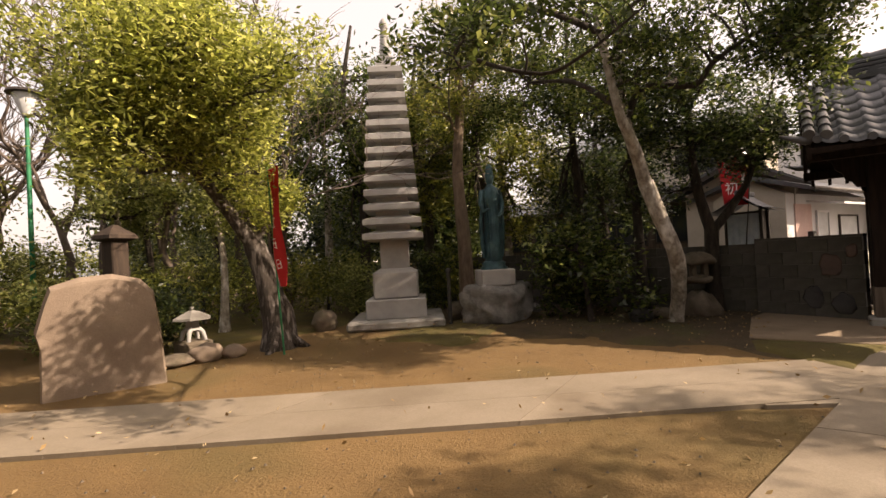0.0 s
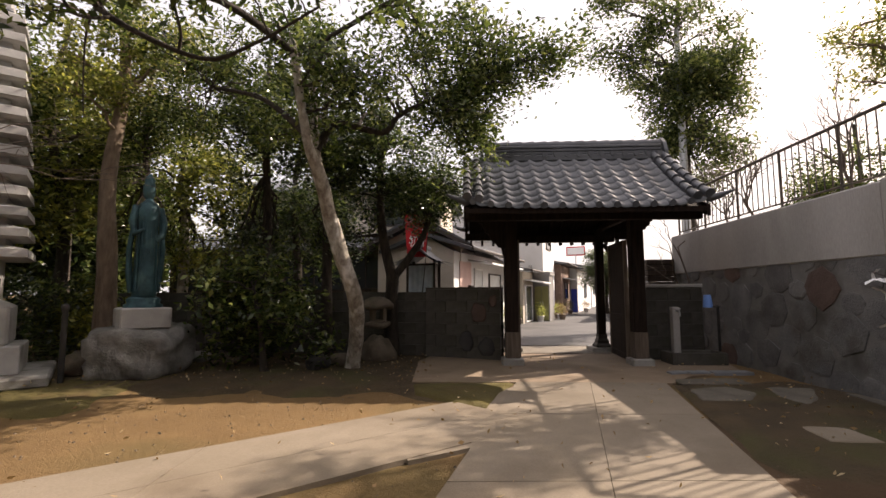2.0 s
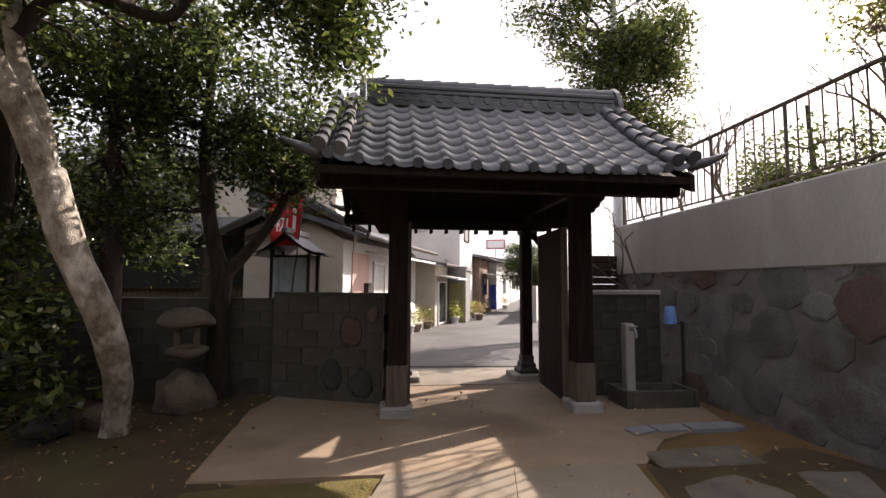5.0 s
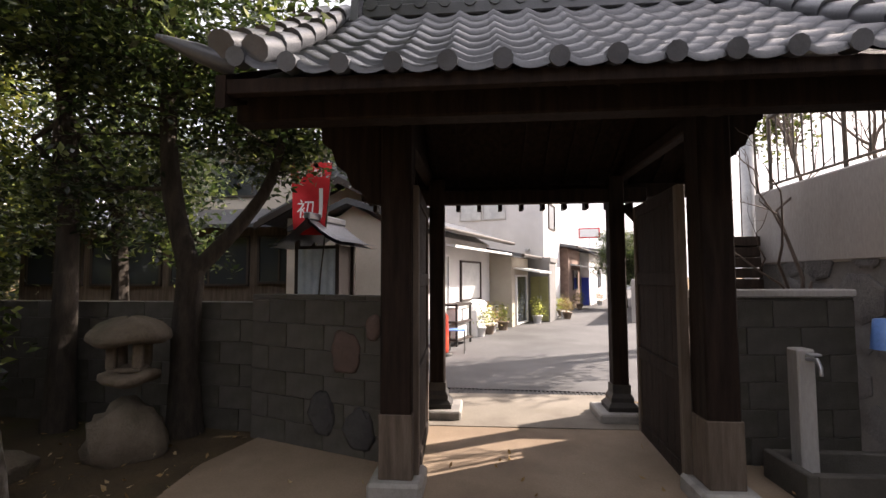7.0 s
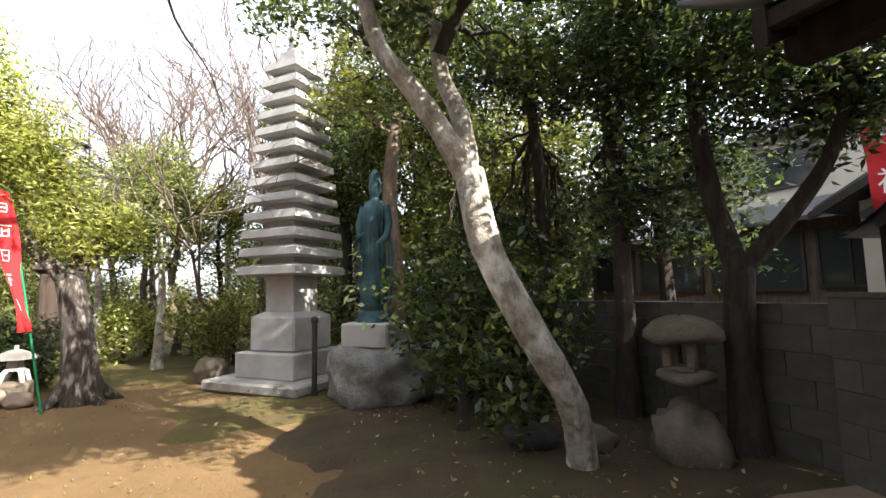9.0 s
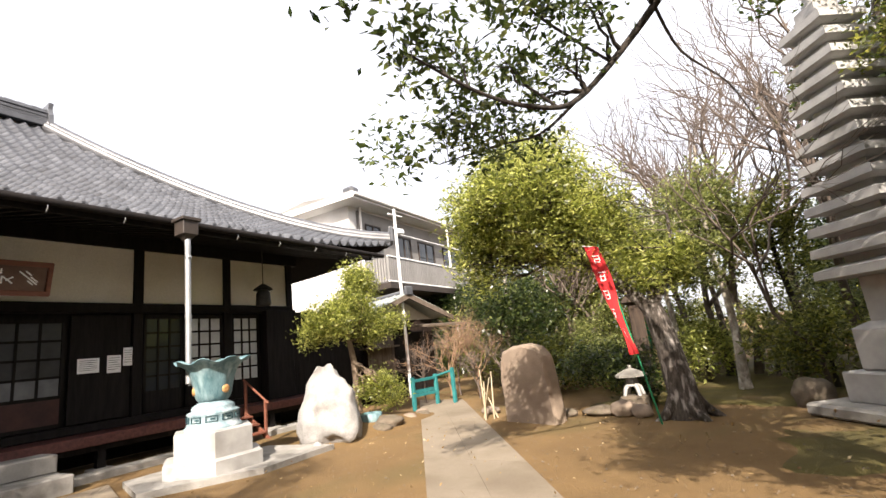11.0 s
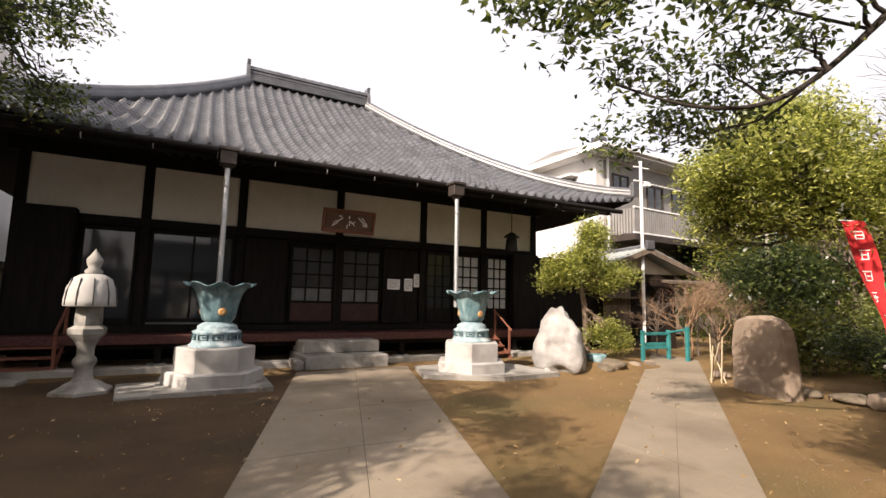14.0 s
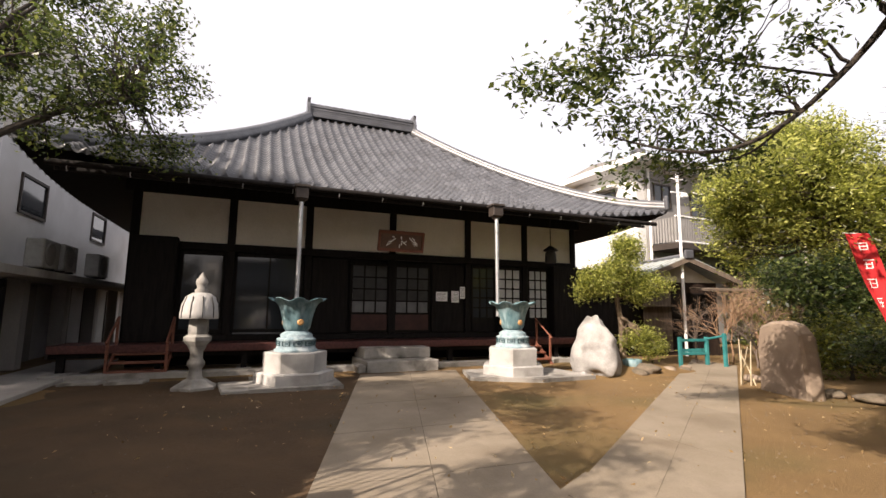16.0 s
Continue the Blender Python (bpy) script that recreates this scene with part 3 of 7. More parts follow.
# ---- gate ----
def tile_acc(acc, P, u0, u1, s0, s1, wave=0.035, lip=0.028):
    """One pantile on the roof surface P(u, s), s growing uphill."""
    k = 6
    prof = [0.0, -0.3, -0.45, -0.3, 0.25, 0.8, 0.0]
    back, front, low = [], [], []
    for i in range(k + 1):
        u = u0 + (u1 - u0) * i / k
        h = prof[i] * wave
        back.append(P(u, s1) + Vector((0, 0, h)))
        front.append(P(u, s0) + Vector((0, 0, h + lip)))
        low.append(P(u, s0) + Vector((0, 0, h - 0.004)))
    vs = back + front + low
    n = k + 1
    fs = [(i, i + 1, n + i + 1, n + i) for i in range(k)] + [(n + i, n + i + 1, 2 * n + i + 1, 2 * n + i) for i in range(k)]
    acc.add(vs, fs, True)


GX, GY = 0.62, -0.10
gate = thing("temple_gate", (GX, GY, 0), "dark weathered wooden gate with a grey tiled roof and open doors", "gate")


def gate_frame():
    for y, x, w in ((0.98, -0.62, 0.2), (-1.0, -0.62, 0.2), (0.88, 1.08, 0.15), (-0.9, 1.08, 0.15)):
        front = x < 0
        a = Acc().box(x - w / 2, x + w / 2, y - w / 2, y + w / 2, 0.10 if front else 0.22, 2.62 if front else 2.38, 0.012)
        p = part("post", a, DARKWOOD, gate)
        if front:
            part("base_stone", Acc().box(x - 0.17, x + 0.17, y - 0.17, y + 0.17, -0.02, 0.12, 0.02), OLDGRANITE, p)
            part("metal_shoe", Acc().box(x - w / 2 - 0.008, x + w / 2 + 0.008, y - w / 2 - 0.008, y + w / 2 + 0.008, 0.12, 0.52, 0.006), GREYWOOD, p, "worn grey wooden shoe at the post's foot")
        else:
            part("base_stone", Acc().box(x - 0.24, x + 0.24, y - 0.24, y + 0.24, -0.05, 0.10, 0.015), OLDGRANITE, p)
            part("shoe", Acc().lathe([(0.2, 0.10), (0.2, 0.14), (0.15, 0.18), (0.15, 0.22), (0.12, 0.26), (0.12, 0.34)], 4, (x, y, 0), False, math.pi / 4), IRON, p, "black moulded metal shoe")
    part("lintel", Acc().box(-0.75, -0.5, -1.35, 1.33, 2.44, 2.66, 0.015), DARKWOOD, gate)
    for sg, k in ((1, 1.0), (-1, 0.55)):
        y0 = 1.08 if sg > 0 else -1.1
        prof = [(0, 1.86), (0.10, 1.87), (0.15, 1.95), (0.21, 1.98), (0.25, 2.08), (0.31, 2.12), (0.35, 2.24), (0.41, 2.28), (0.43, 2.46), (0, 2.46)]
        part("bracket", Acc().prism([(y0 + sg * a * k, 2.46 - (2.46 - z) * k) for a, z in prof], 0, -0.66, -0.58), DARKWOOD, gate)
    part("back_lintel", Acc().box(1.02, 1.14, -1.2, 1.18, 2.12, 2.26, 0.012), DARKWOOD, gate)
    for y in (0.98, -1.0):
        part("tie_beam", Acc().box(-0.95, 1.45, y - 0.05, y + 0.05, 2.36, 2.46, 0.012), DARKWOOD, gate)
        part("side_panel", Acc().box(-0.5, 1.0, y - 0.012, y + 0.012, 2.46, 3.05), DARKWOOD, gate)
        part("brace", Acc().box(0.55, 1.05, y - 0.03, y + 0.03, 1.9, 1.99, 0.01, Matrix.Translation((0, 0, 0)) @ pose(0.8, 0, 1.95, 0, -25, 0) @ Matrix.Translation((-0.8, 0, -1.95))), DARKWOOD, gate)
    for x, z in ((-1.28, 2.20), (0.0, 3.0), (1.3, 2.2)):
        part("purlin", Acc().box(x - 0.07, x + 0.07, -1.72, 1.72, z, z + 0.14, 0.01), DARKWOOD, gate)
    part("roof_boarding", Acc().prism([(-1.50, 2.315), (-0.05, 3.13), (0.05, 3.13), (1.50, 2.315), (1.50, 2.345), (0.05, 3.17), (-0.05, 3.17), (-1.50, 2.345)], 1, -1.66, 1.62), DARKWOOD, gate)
    for i in range(15):
        y = -1.6 + i * 0.228
        part("rafter", Acc().prism([(-1.50, 2.255), (0, 3.08), (1.50, 2.255), (1.50, 2.312), (0, 3.13), (-1.50, 2.312)], 1, y - 0.02, y + 0.02), DARKWOOD, gate)
    for i in range(15):
        y = -1.6 + i * 0.228
        part("rafter_tail", Acc().box(1.34, 1.49, y - 0.022, y + 0.022, 2.10, 2.30, 0.004), DARKWOOD, gate)
    for x in (-1.52, 1.52):
        part("fascia", Acc().box(x - 0.027, x + 0.027, -1.72, 1.68, 2.27, 2.345, 0.005), DARKWOOD, gate)
    for y in (1.66, -1.72):
        part("bargeboard", Acc().prism([(-1.56, 2.20), (-0.7, 2.58), (0, 3.02), (0.7, 2.58), (1.56, 2.20), (1.56, 2.36), (0.7, 2.80), (0, 3.22), (-0.7, 2.80), (-1.56, 2.36)], 1, y, y + 0.05), DARKWOOD, gate)
        part("gable_pendant", Acc().prism([(-0.12, 3.0), (0.12, 3.0), (0.16, 2.85), (0.05, 2.72), (0, 2.62), (-0.05, 2.72), (-0.16, 2.85)], 1, y - 0.02, y + 0.07), DARKWOOD, gate)


def gate_roof():
    def P(sign):
        def f(u, s):
            x = sign * (1.56 - 1.48 * s)
            lift = 0.10 * (abs(u) / 1.75) ** 5 * (1 - s)
            return Vector((x, u, 2.36 + 1.12 * (0.82 * s + 0.18 * s * s) + lift))
        return f
    n, m = 13, 8
    w = 3.30 / n
    for sign in (-1, 1):
        f = P(sign)
        for i in range(n):
            for j in range(m):
                a = Acc()
                tile_acc(a, f, -1.66 + w * i, -1.66 + w * (i + 1), j / m - 0.012, (j + 1) / m, 0.042, 0.03)
                part("roof_tile", a, TILE, gate)
            cap = f(-1.66 + w * (i + 0.83), 0)
            part("eave_end_tile", Acc().tube([cap + Vector((sign * 0.035, 0, 0.012)), cap + Vector((-sign * 0.05, 0, 0.03))], 0.048, 10), TILE, gate)
        for y0, out in ((-1.72, -1), (1.68, 1)):
            for row in (0, 1):
                pts = [f(y0 - out * 0.17 * row, s / 7) + Vector((0, 0, 0.055)) for s in range(8)]
                for j in range(7):
                    part("verge_tile", Acc().tube([pts[j] + Vector((sign * 0.012, 0, 0.014)), pts[j + 1]], [0.068, 0.058], 10), TILE, gate)
            tip = f(y0, 0)
            part("corner_tip", Acc().tube([tip + Vector((0.1 * -sign, 0, 0.01)), tip + Vector((0.02 * sign, out * 0.12, 0.03)), tip + Vector((0.05 * sign, out * 0.30, 0.10))], [0.06, 0.045, 0.015], 8), TILE, gate)
    for k, (hw, z0, z1) in enumerate(((0.17, 3.42, 3.53), (0.13, 3.535, 3.59), (0.125, 3.595, 3.65), (0.12, 3.655, 3.71))):
        part("ridge_course", Acc().box(-hw, hw, -1.70, 1.36, z0, z1, 0.012), TILE, gate)
    for i in range(14):
        y = -1.70 + i * 0.218
        part("ridge_cap", Acc().tube([(0, y, 3.73), (0, y + 0.235, 3.722)], [0.095, 0.085], 10), TILE, gate)
    for i in range(16):
        for sg in (-1, 1):
            y = -1.64 + i * 0.195
            part("ridge_face_tile", Acc().tube([(sg * 0.15, y, 3.53), (sg * 0.18, y, 3.53)], 0.05, 10), TILE, gate)
    for y, o in ((-1.72, -1), (1.38, 1)):
        part("ridge_end_tile", Acc().prism([(-0.22, 3.38), (0.22, 3.38), (0.19, 3.58), (0.12, 3.74), (0, 3.85), (-0.12, 3.74), (-0.19, 3.58)], 1, y, y + o * 0.06), TILE, gate)


def gate_door(y, x0, ang):
    root = thing("gate_door", (x0, y, 0.06), "open dark wooden gate door with vertical boards", "door", group="gate doors", rz=ang)
    w, h = 1.06, 1.93
    for i in range(6):
        part("board", Acc().box(0.05 + i * 0.16, 0.05 + i * 0.16 + 0.156, -0.012, 0.012, 0.08, h - 0.08), DARKWOOD, root)
    for x in (0, w - 0.07):
        part("stile", Acc().box(x, x + 0.07, -0.028, 0.028, 0, h, 0.006), GREYWOOD, root, "pale worn edge stile")
    for z in (0.0, 0.62, 1.25, h - 0.1):
        part("rail", Acc().box(0.07, w - 0.07, -0.026, 0.026, z, z + 0.1, 0.006), DARKWOOD, root)
    part("latch", Acc().box(0.015, 0.055, -0.012, -0.028, 1.0, 1.12, 0.004), IRON, root)
    return root


gate_frame()
gate_door(0.77, -0.02, 3)
gate_door(-0.98, 0.12, -3)


# ---- walls ----
def block_wall(name, a, b, z1, label, cap=False, thick=0.15, bl=0.40, bh=0.20):
    """Hollow-block wall from a to b: single blocks with recessed joints on a mortar core."""
    a, b = Vector((*a, 0)), Vector((*b, 0))
    ln = (b - a).length
    root = thing(name, a, label, "wall", kind="structure", rz=math.degrees(math.atan2(b.y - a.y, b.x - a.x)))
    part("core", Acc().box(0.004, ln - 0.004, 0.012, thick - 0.012, -0.1, z1 - 0.004), MORTAR, root)
    meshes, rows = {}, int(math.ceil(z1 / bh))
    for r in range(rows):
        z0 = r * bh
        zt = min(z0 + bh, z1)
        x = -(bl / 2) * (r % 2)
        while x < ln - 0.01:
            x0, x1 = max(x, 0), min(x + bl, ln)
            if x1 - x0 > 0.04:
                key = (round(x1 - x0, 3), round(zt - z0, 3))
                if key not in meshes:
                    meshes[key] = Acc().box(0.002, key[0] - 0.002, 0, thick, 0.002, key[1] - 0.002, 0.003).mesh("block", BLOCK)
                ob = new("block", meshes[key])
                ob.parent = root
                ob.location = (x0, 0, z0)
            x += bl
    if cap:
        part("coping", Acc().box(-0.01, ln + 0.01, -0.02, thick + 0.02, z1, z1 + 0.06, 0.01), CONCRETE, root)
    return root


def rubble_face(root, x0, x1, z0, z1, y, n, seed, d=0.07):
    """Irregular stones bedded in a face that looks towards +y."""
    r = random.Random(seed)
    placed = []
    tries = 0
    while len(placed) < n and tries < 4000:
        tries += 1
        s = r.uniform(0.15, 0.34)
        c = (r.uniform(x0 + 0.1, x1 - 0.1), r.uniform(z0 + 0.05, z1 - s * 0.55))
        if all(math.hypot(c[0] - p[0], (c[1] - p[1]) * 1.1) > 0.78 * (s + p[2]) for p in placed):
            placed.append((*c, s))
    for cx, cz, s in placed:
        k = r.randint(6, 8)
        ph = r.uniform(0, 6.28)
        rim = [(cx + s * r.uniform(0.82, 1.12) * math.cos(ph + 6.283 * i / k), cz + s * r.uniform(0.7, 0.98) * math.sin(ph + 6.283 * i / k)) for i in range(k)]
        rim = [(min(max(px, x0), x1), max(pz, -0.05)) for px, pz in rim]
        o = d * r.uniform(0.35, 1.0)
        inner = [(cx + (px - cx) * 0.78, cz + (pz - cz) * 0.78) for px, pz in rim]
        vs = [(px, y - 0.05, pz) for px, pz in rim] + [(px, y + o * 0.7, pz) for px, pz in rim] + [(px, y + o, pz) for px, pz in inner]
        fs = [(i, (i + 1) % k, k + (i + 1) % k, k + i) for i in range(k)] + [(k + i, k + (i + 1) % k, 2 * k + (i + 1) % k, 2 * k + i) for i in range(k)] + [tuple(range(2 * k, 3 * k))]
        a = Acc()
        a.add(vs, fs, False)
        part("stone", a, RUBBLERED if r.random() < 0.06 else RUBBLE, root)


def retaining_wall():
    root = thing("wall_retaining", (0, 0, 0), "stained concrete retaining wall over rough bedded stones", "wall", kind="structure")
    part("upper_wall", Acc().box(-2.62, 2.3, -2.95, -2.66, 1.5, 2.28, 0.02), CONCRETE, root)
    part("lower_wall", Acc().box(-2.60, 2.3, -2.95, -2.685, -0.1, 1.5), MORTAR, root)
    part("pier", Acc().box(-2.95, -2.62, -4.2, -2.64, -0.1, 2.30, 0.02), CONCRETE, root)
    part("terrace_wall", Acc().box(-3.55, -2.90, -4.2, -3.22, 1.80, 2.48, 0.02), CONCRETE, root)
    part("terrace_wall", Acc().box(-5.6, -3.55, -4.2, -3.22, 1.80, 2.48, 0.02), CONCRETE, root)
    part("recess_wall", Acc().box(-5.6, -2.95, -4.2, -3.7, 1.42, 1.80), CONCRETE, root)
    part("recess_wall", Acc().box(-5.6, -2.95, -4.2, -3.72, -0.1, 1.42), MORTAR, root)
    part("footing", Acc().box(-4.3, -2.55, -3.35, -2.95, -0.05, 0.10, 0.02), CONCRETE, root)
    rubble_face(root, -2.6, 2.25, 0.0, 1.66, -2.685, 70, 5, 0.022)
    part("weep_pipe", Acc().tube([(-4.25, -3.23, 2.33), (-4.25, -3.2, 2.33)], 0.04, 12), IRON, root)
    flat("ground_terrace", [(-5.6, -4.2), (-3.0, -4.2), (-3.0, -2.95), (2.3, -2.95), (2.3, -16), (-5.6, -16)], 2.1, SOIL, "raised terrace ground behind the retaining wall", "ground", 0.3)


def railing(pts, z, label, h=0.95):
    root = thing("railing", (*pts[0], z), label, "railing")
    o = Vector((*pts[0], 0))
    for i in range(len(pts) - 1):
        a, b = Vector((*pts[i], 0)) - o, Vector((*pts[i + 1], 0)) - o
        n = max(2, int((b - a).length / 0.13))
        for zz, r in ((h, 0.022), (0.08, 0.014)):
            part("rail", Acc().tube([a + Vector((0, 0, zz)), b + Vector((0, 0, zz))], r, 8), RUSTRAIL, root)
        for k in range(n + 1):
            p = a.lerp(b, k / n)
            big = k % 8 == 0
            part("post" if big else "baluster", Acc().tube([p + Vector((0, 0, -0.02 if big else 0.08)), p + Vector((0, 0, h))], 0.02 if big else 0.009, 6), RUSTRAIL, root)
    return root


left_wall = block_wall("wall_gate_left", (0.92, 2.34), (0.40, 1.02), 1.24, "shaded grey concrete block wall beside the gate")
for x, z, a, b, sd in ((1.02, 0.72, 0.15, 0.19, 3), (0.80, 0.22, 0.15, 0.20, 4), (1.15, 0.15, 0.17, 0.18, 5), (1.28, 0.95, 0.08, 0.12, 6)):
    st = Acc()
    boulder(st, a * 0.85, 0.022, b * 1.7, sd, 0.3, 3, 0, (x, -0.004, z - b * 0.4))
    part("stone", st, RUBBLERED if sd in (3, 6) else DARKSTONE, left_wall)
block_wall("wall_gate_right", (0.58, -1.22), (0.66, -2.42), 1.22, "grey concrete block wall with coping behind the tap", True)
block_wall("wall_garden", (1.75, 10.5), (1.05, 2.30), 1.16, "low dark block wall bounding the garden")
retaining_wall()
railing([(2.25, -2.82), (-2.72, -2.82), (-2.8, -3.6)], 2.29, "rusty brown iron railing along the terrace edge", 0.82)
railing([(-2.95, -3.4), (-5.5, -3.4)], 2.49, "tall rusty iron railing on the upper terrace", 1.0)


# ---- main hall ----
HALL = (-13.2, 2.1, 0)
hall = thing("temple_hall", HALL, "dark timber temple hall with white panels and grey tiled roof", "temple hall", rz=4)
EAVE, HALF, RIDGE, RHALF, RC = 2.85, 7.15, -3.9, 1.80, -0.05
ZE, ZR = 3.78, 7.98


def hall_roof():
    def height(s):
        return ZE + (ZR - ZE) * (0.66 * s + 0.34 * s * s)

    def F(u, s):
        lift = 0.36 * (abs(u) / HALF) ** 4 * max(0.0, 1 - s) ** 2
        return Vector((EAVE + (RIDGE - EAVE) * s, RC + u, height(s) + lift))

    def S(sign):
        def f(u, s):
            w = (EAVE - RIDGE)
            lift = 0.36 * (abs(u) / w) ** 4 * max(0.0, 1 - s) ** 2
            return Vector((RIDGE + u, RC + sign * (HALF - (HALF - RHALF) * s), height(s) + lift))
        return f
    under = Acc()
    for f, half in ((F, HALF), (S(1), EAVE - RIDGE), (S(-1), EAVE - RIDGE)):
        for i in range(24):
            for j in range(8):
                u0, u1 = -1 + i / 12, -1 + (i + 1) / 12
                q = []
                for a, s in ((u0, j / 8), (u1, j / 8), (u1, (j + 1) / 8), (u0, (j + 1) / 8)):
                    top = RHALF / HALF if f is F else 0.0
                    q.append(f(a * half * (1 - s * (1 - top)), s) - Vector((0, 0, 0.05)))
                under.add(q, [(0, 1, 2, 3)])
    part("roof_deck", under, BLACKWOOD, hall)
    tiles, m = Acc(), 30
    for f, half, top in ((F, HALF, RHALF), (S(1), EAVE - RIDGE, 0.0), (S(-1), EAVE - RIDGE, 0.0)):
        n = int(2 * half / 0.265)
        w = 2 * half / n
        for i in range(n):
            u0 = -half + w * i
            far = max(abs(u0), abs(u0 + w)) - w * 0.5
            smax = min(1.0, (half - far) / (half - top))
            for j in range(m):
                if (j + 1) / m > smax + 0.02:
                    break
                tile_acc(tiles, f, u0, u0 + w, j / m - 0.006, (j + 1) / m, 0.085, 0.046)
    tagged(part("roof_tiles", tiles, TILE, hall), kind="stuff")
    ends, n = Acc(), int(2 * HALF / 0.265)
    for i in range(n):
        p = F(-HALF + 2 * HALF / n * (i + 0.83), 0)
        ends.tube([p + Vector((0.03, 0, 0.0)), p + Vector((-0.04, 0, 0.02))], 0.055, 8)
    tagged(part("eave_end_tiles", ends, TILE, hall), kind="stuff")
    for sgn in (1, -1):
        for layer, (wd, ht) in enumerate(((0.16, 0.10), (0.12, 0.20))):
            a = Acc()
            pts = []
            for k in range(15):
                s = k / 14
                p = F(sgn * (HALF - (HALF - RHALF) * s), s)
                pts.append(p + Vector((0, 0, ht - 0.02)))
            a.tube(pts, wd, 8)
            part("hip_ridge", a, TILE, hall)
        p = F(sgn * HALF, 0)
        part("hip_end_tile", Acc().box(-0.05, 0.05, -0.2, 0.2, 0, 0.42, 0.03, pose(p.x, p.y, p.z, 0, 0, sgn * 45)), TILE, hall)
    for hw, z0, z1 in ((0.24, 0.0, 0.16), (0.19, 0.165, 0.26), (0.18, 0.265, 0.36), (0.2, 0.365, 0.41)):
        part("ridge_course", Acc().box(RIDGE - hw, RIDGE + hw, RC - RHALF - 0.08, RC + RHALF + 0.08, ZR - 0.03 + z0, ZR - 0.03 + z1, 0.015), TILE, hall)
    for i in range(14):
        y = RC - RHALF - 0.1 + i * 0.268
        part("ridge_cap", Acc().tube([(RIDGE, y, ZR + 0.42), (RIDGE, y + 0.28, ZR + 0.41)], [0.12, 0.11], 10), TILE, hall)
    for sgn in (-1, 1):
        y = RC + sgn * (RHALF + 0.08)
        part("ridge_end_tile", Acc().prism([(RIDGE - 0.32, ZR - 0.1), (RIDGE + 0.32, ZR - 0.1), (RIDGE + 0.26, ZR + 0.3), (RIDGE + 0.16, ZR + 0.5), (RIDGE + 0.2, ZR + 0.66), (RIDGE - 0.2, ZR + 0.66), (RIDGE - 0.16, ZR + 0.5), (RIDGE - 0.26, ZR + 0.3)], 1, y, y + sgn * 0.1), TILE, hall)
    part("eave_board", Acc().box(EAVE - 0.1, EAVE - 0.04, RC - HALF + 0.9, RC + HALF - 0.9, ZE - 0.15, ZE - 0.03), BLACKWOOD, hall)
    part("soffit", Acc().prism([(EAVE - 0.08, ZE - 0.07), (-0.3, ZE + 0.62), (-0.3, ZE + 0.70), (EAVE - 0.08, ZE - 0.01)], 1, RC - HALF + 0.5, RC + HALF - 0.5), BLACKWOOD, hall)
    for i in range(62):
        y = RC - HALF + 0.6 + i * 0.213
        part("rafter", Acc().prism([(EAVE - 0.12, ZE - 0.14), (-0.2, ZE + 0.54), (-0.2, ZE + 0.61), (EAVE - 0.12, ZE - 0.07)], 1, y - 0.035, y + 0.035), BLACKWOOD, hall)
    part("gutter", Acc().tube([(EAVE + 0.07, RC - HALF + 0.5, ZE - 0.05), (EAVE + 0.07, RC + HALF - 0.5, ZE - 0.05)], 0.055, 8), BLACKWOOD, hall)
    for i in range(15):
        y = RC - HALF + 0.8 + i * 0.9
        part("gutter_hook", Acc().tube([(EAVE + 0.07, y, ZE - 0.05), (EAVE + 0.10, y, ZE - 0.14), (EAVE + 0.04, y, ZE - 0.18)], 0.008, 5), STEEL, hall)


POSTS = (-5.95, -3.95, -2.15, 0.06, 2.33, 4.25, 6.05)


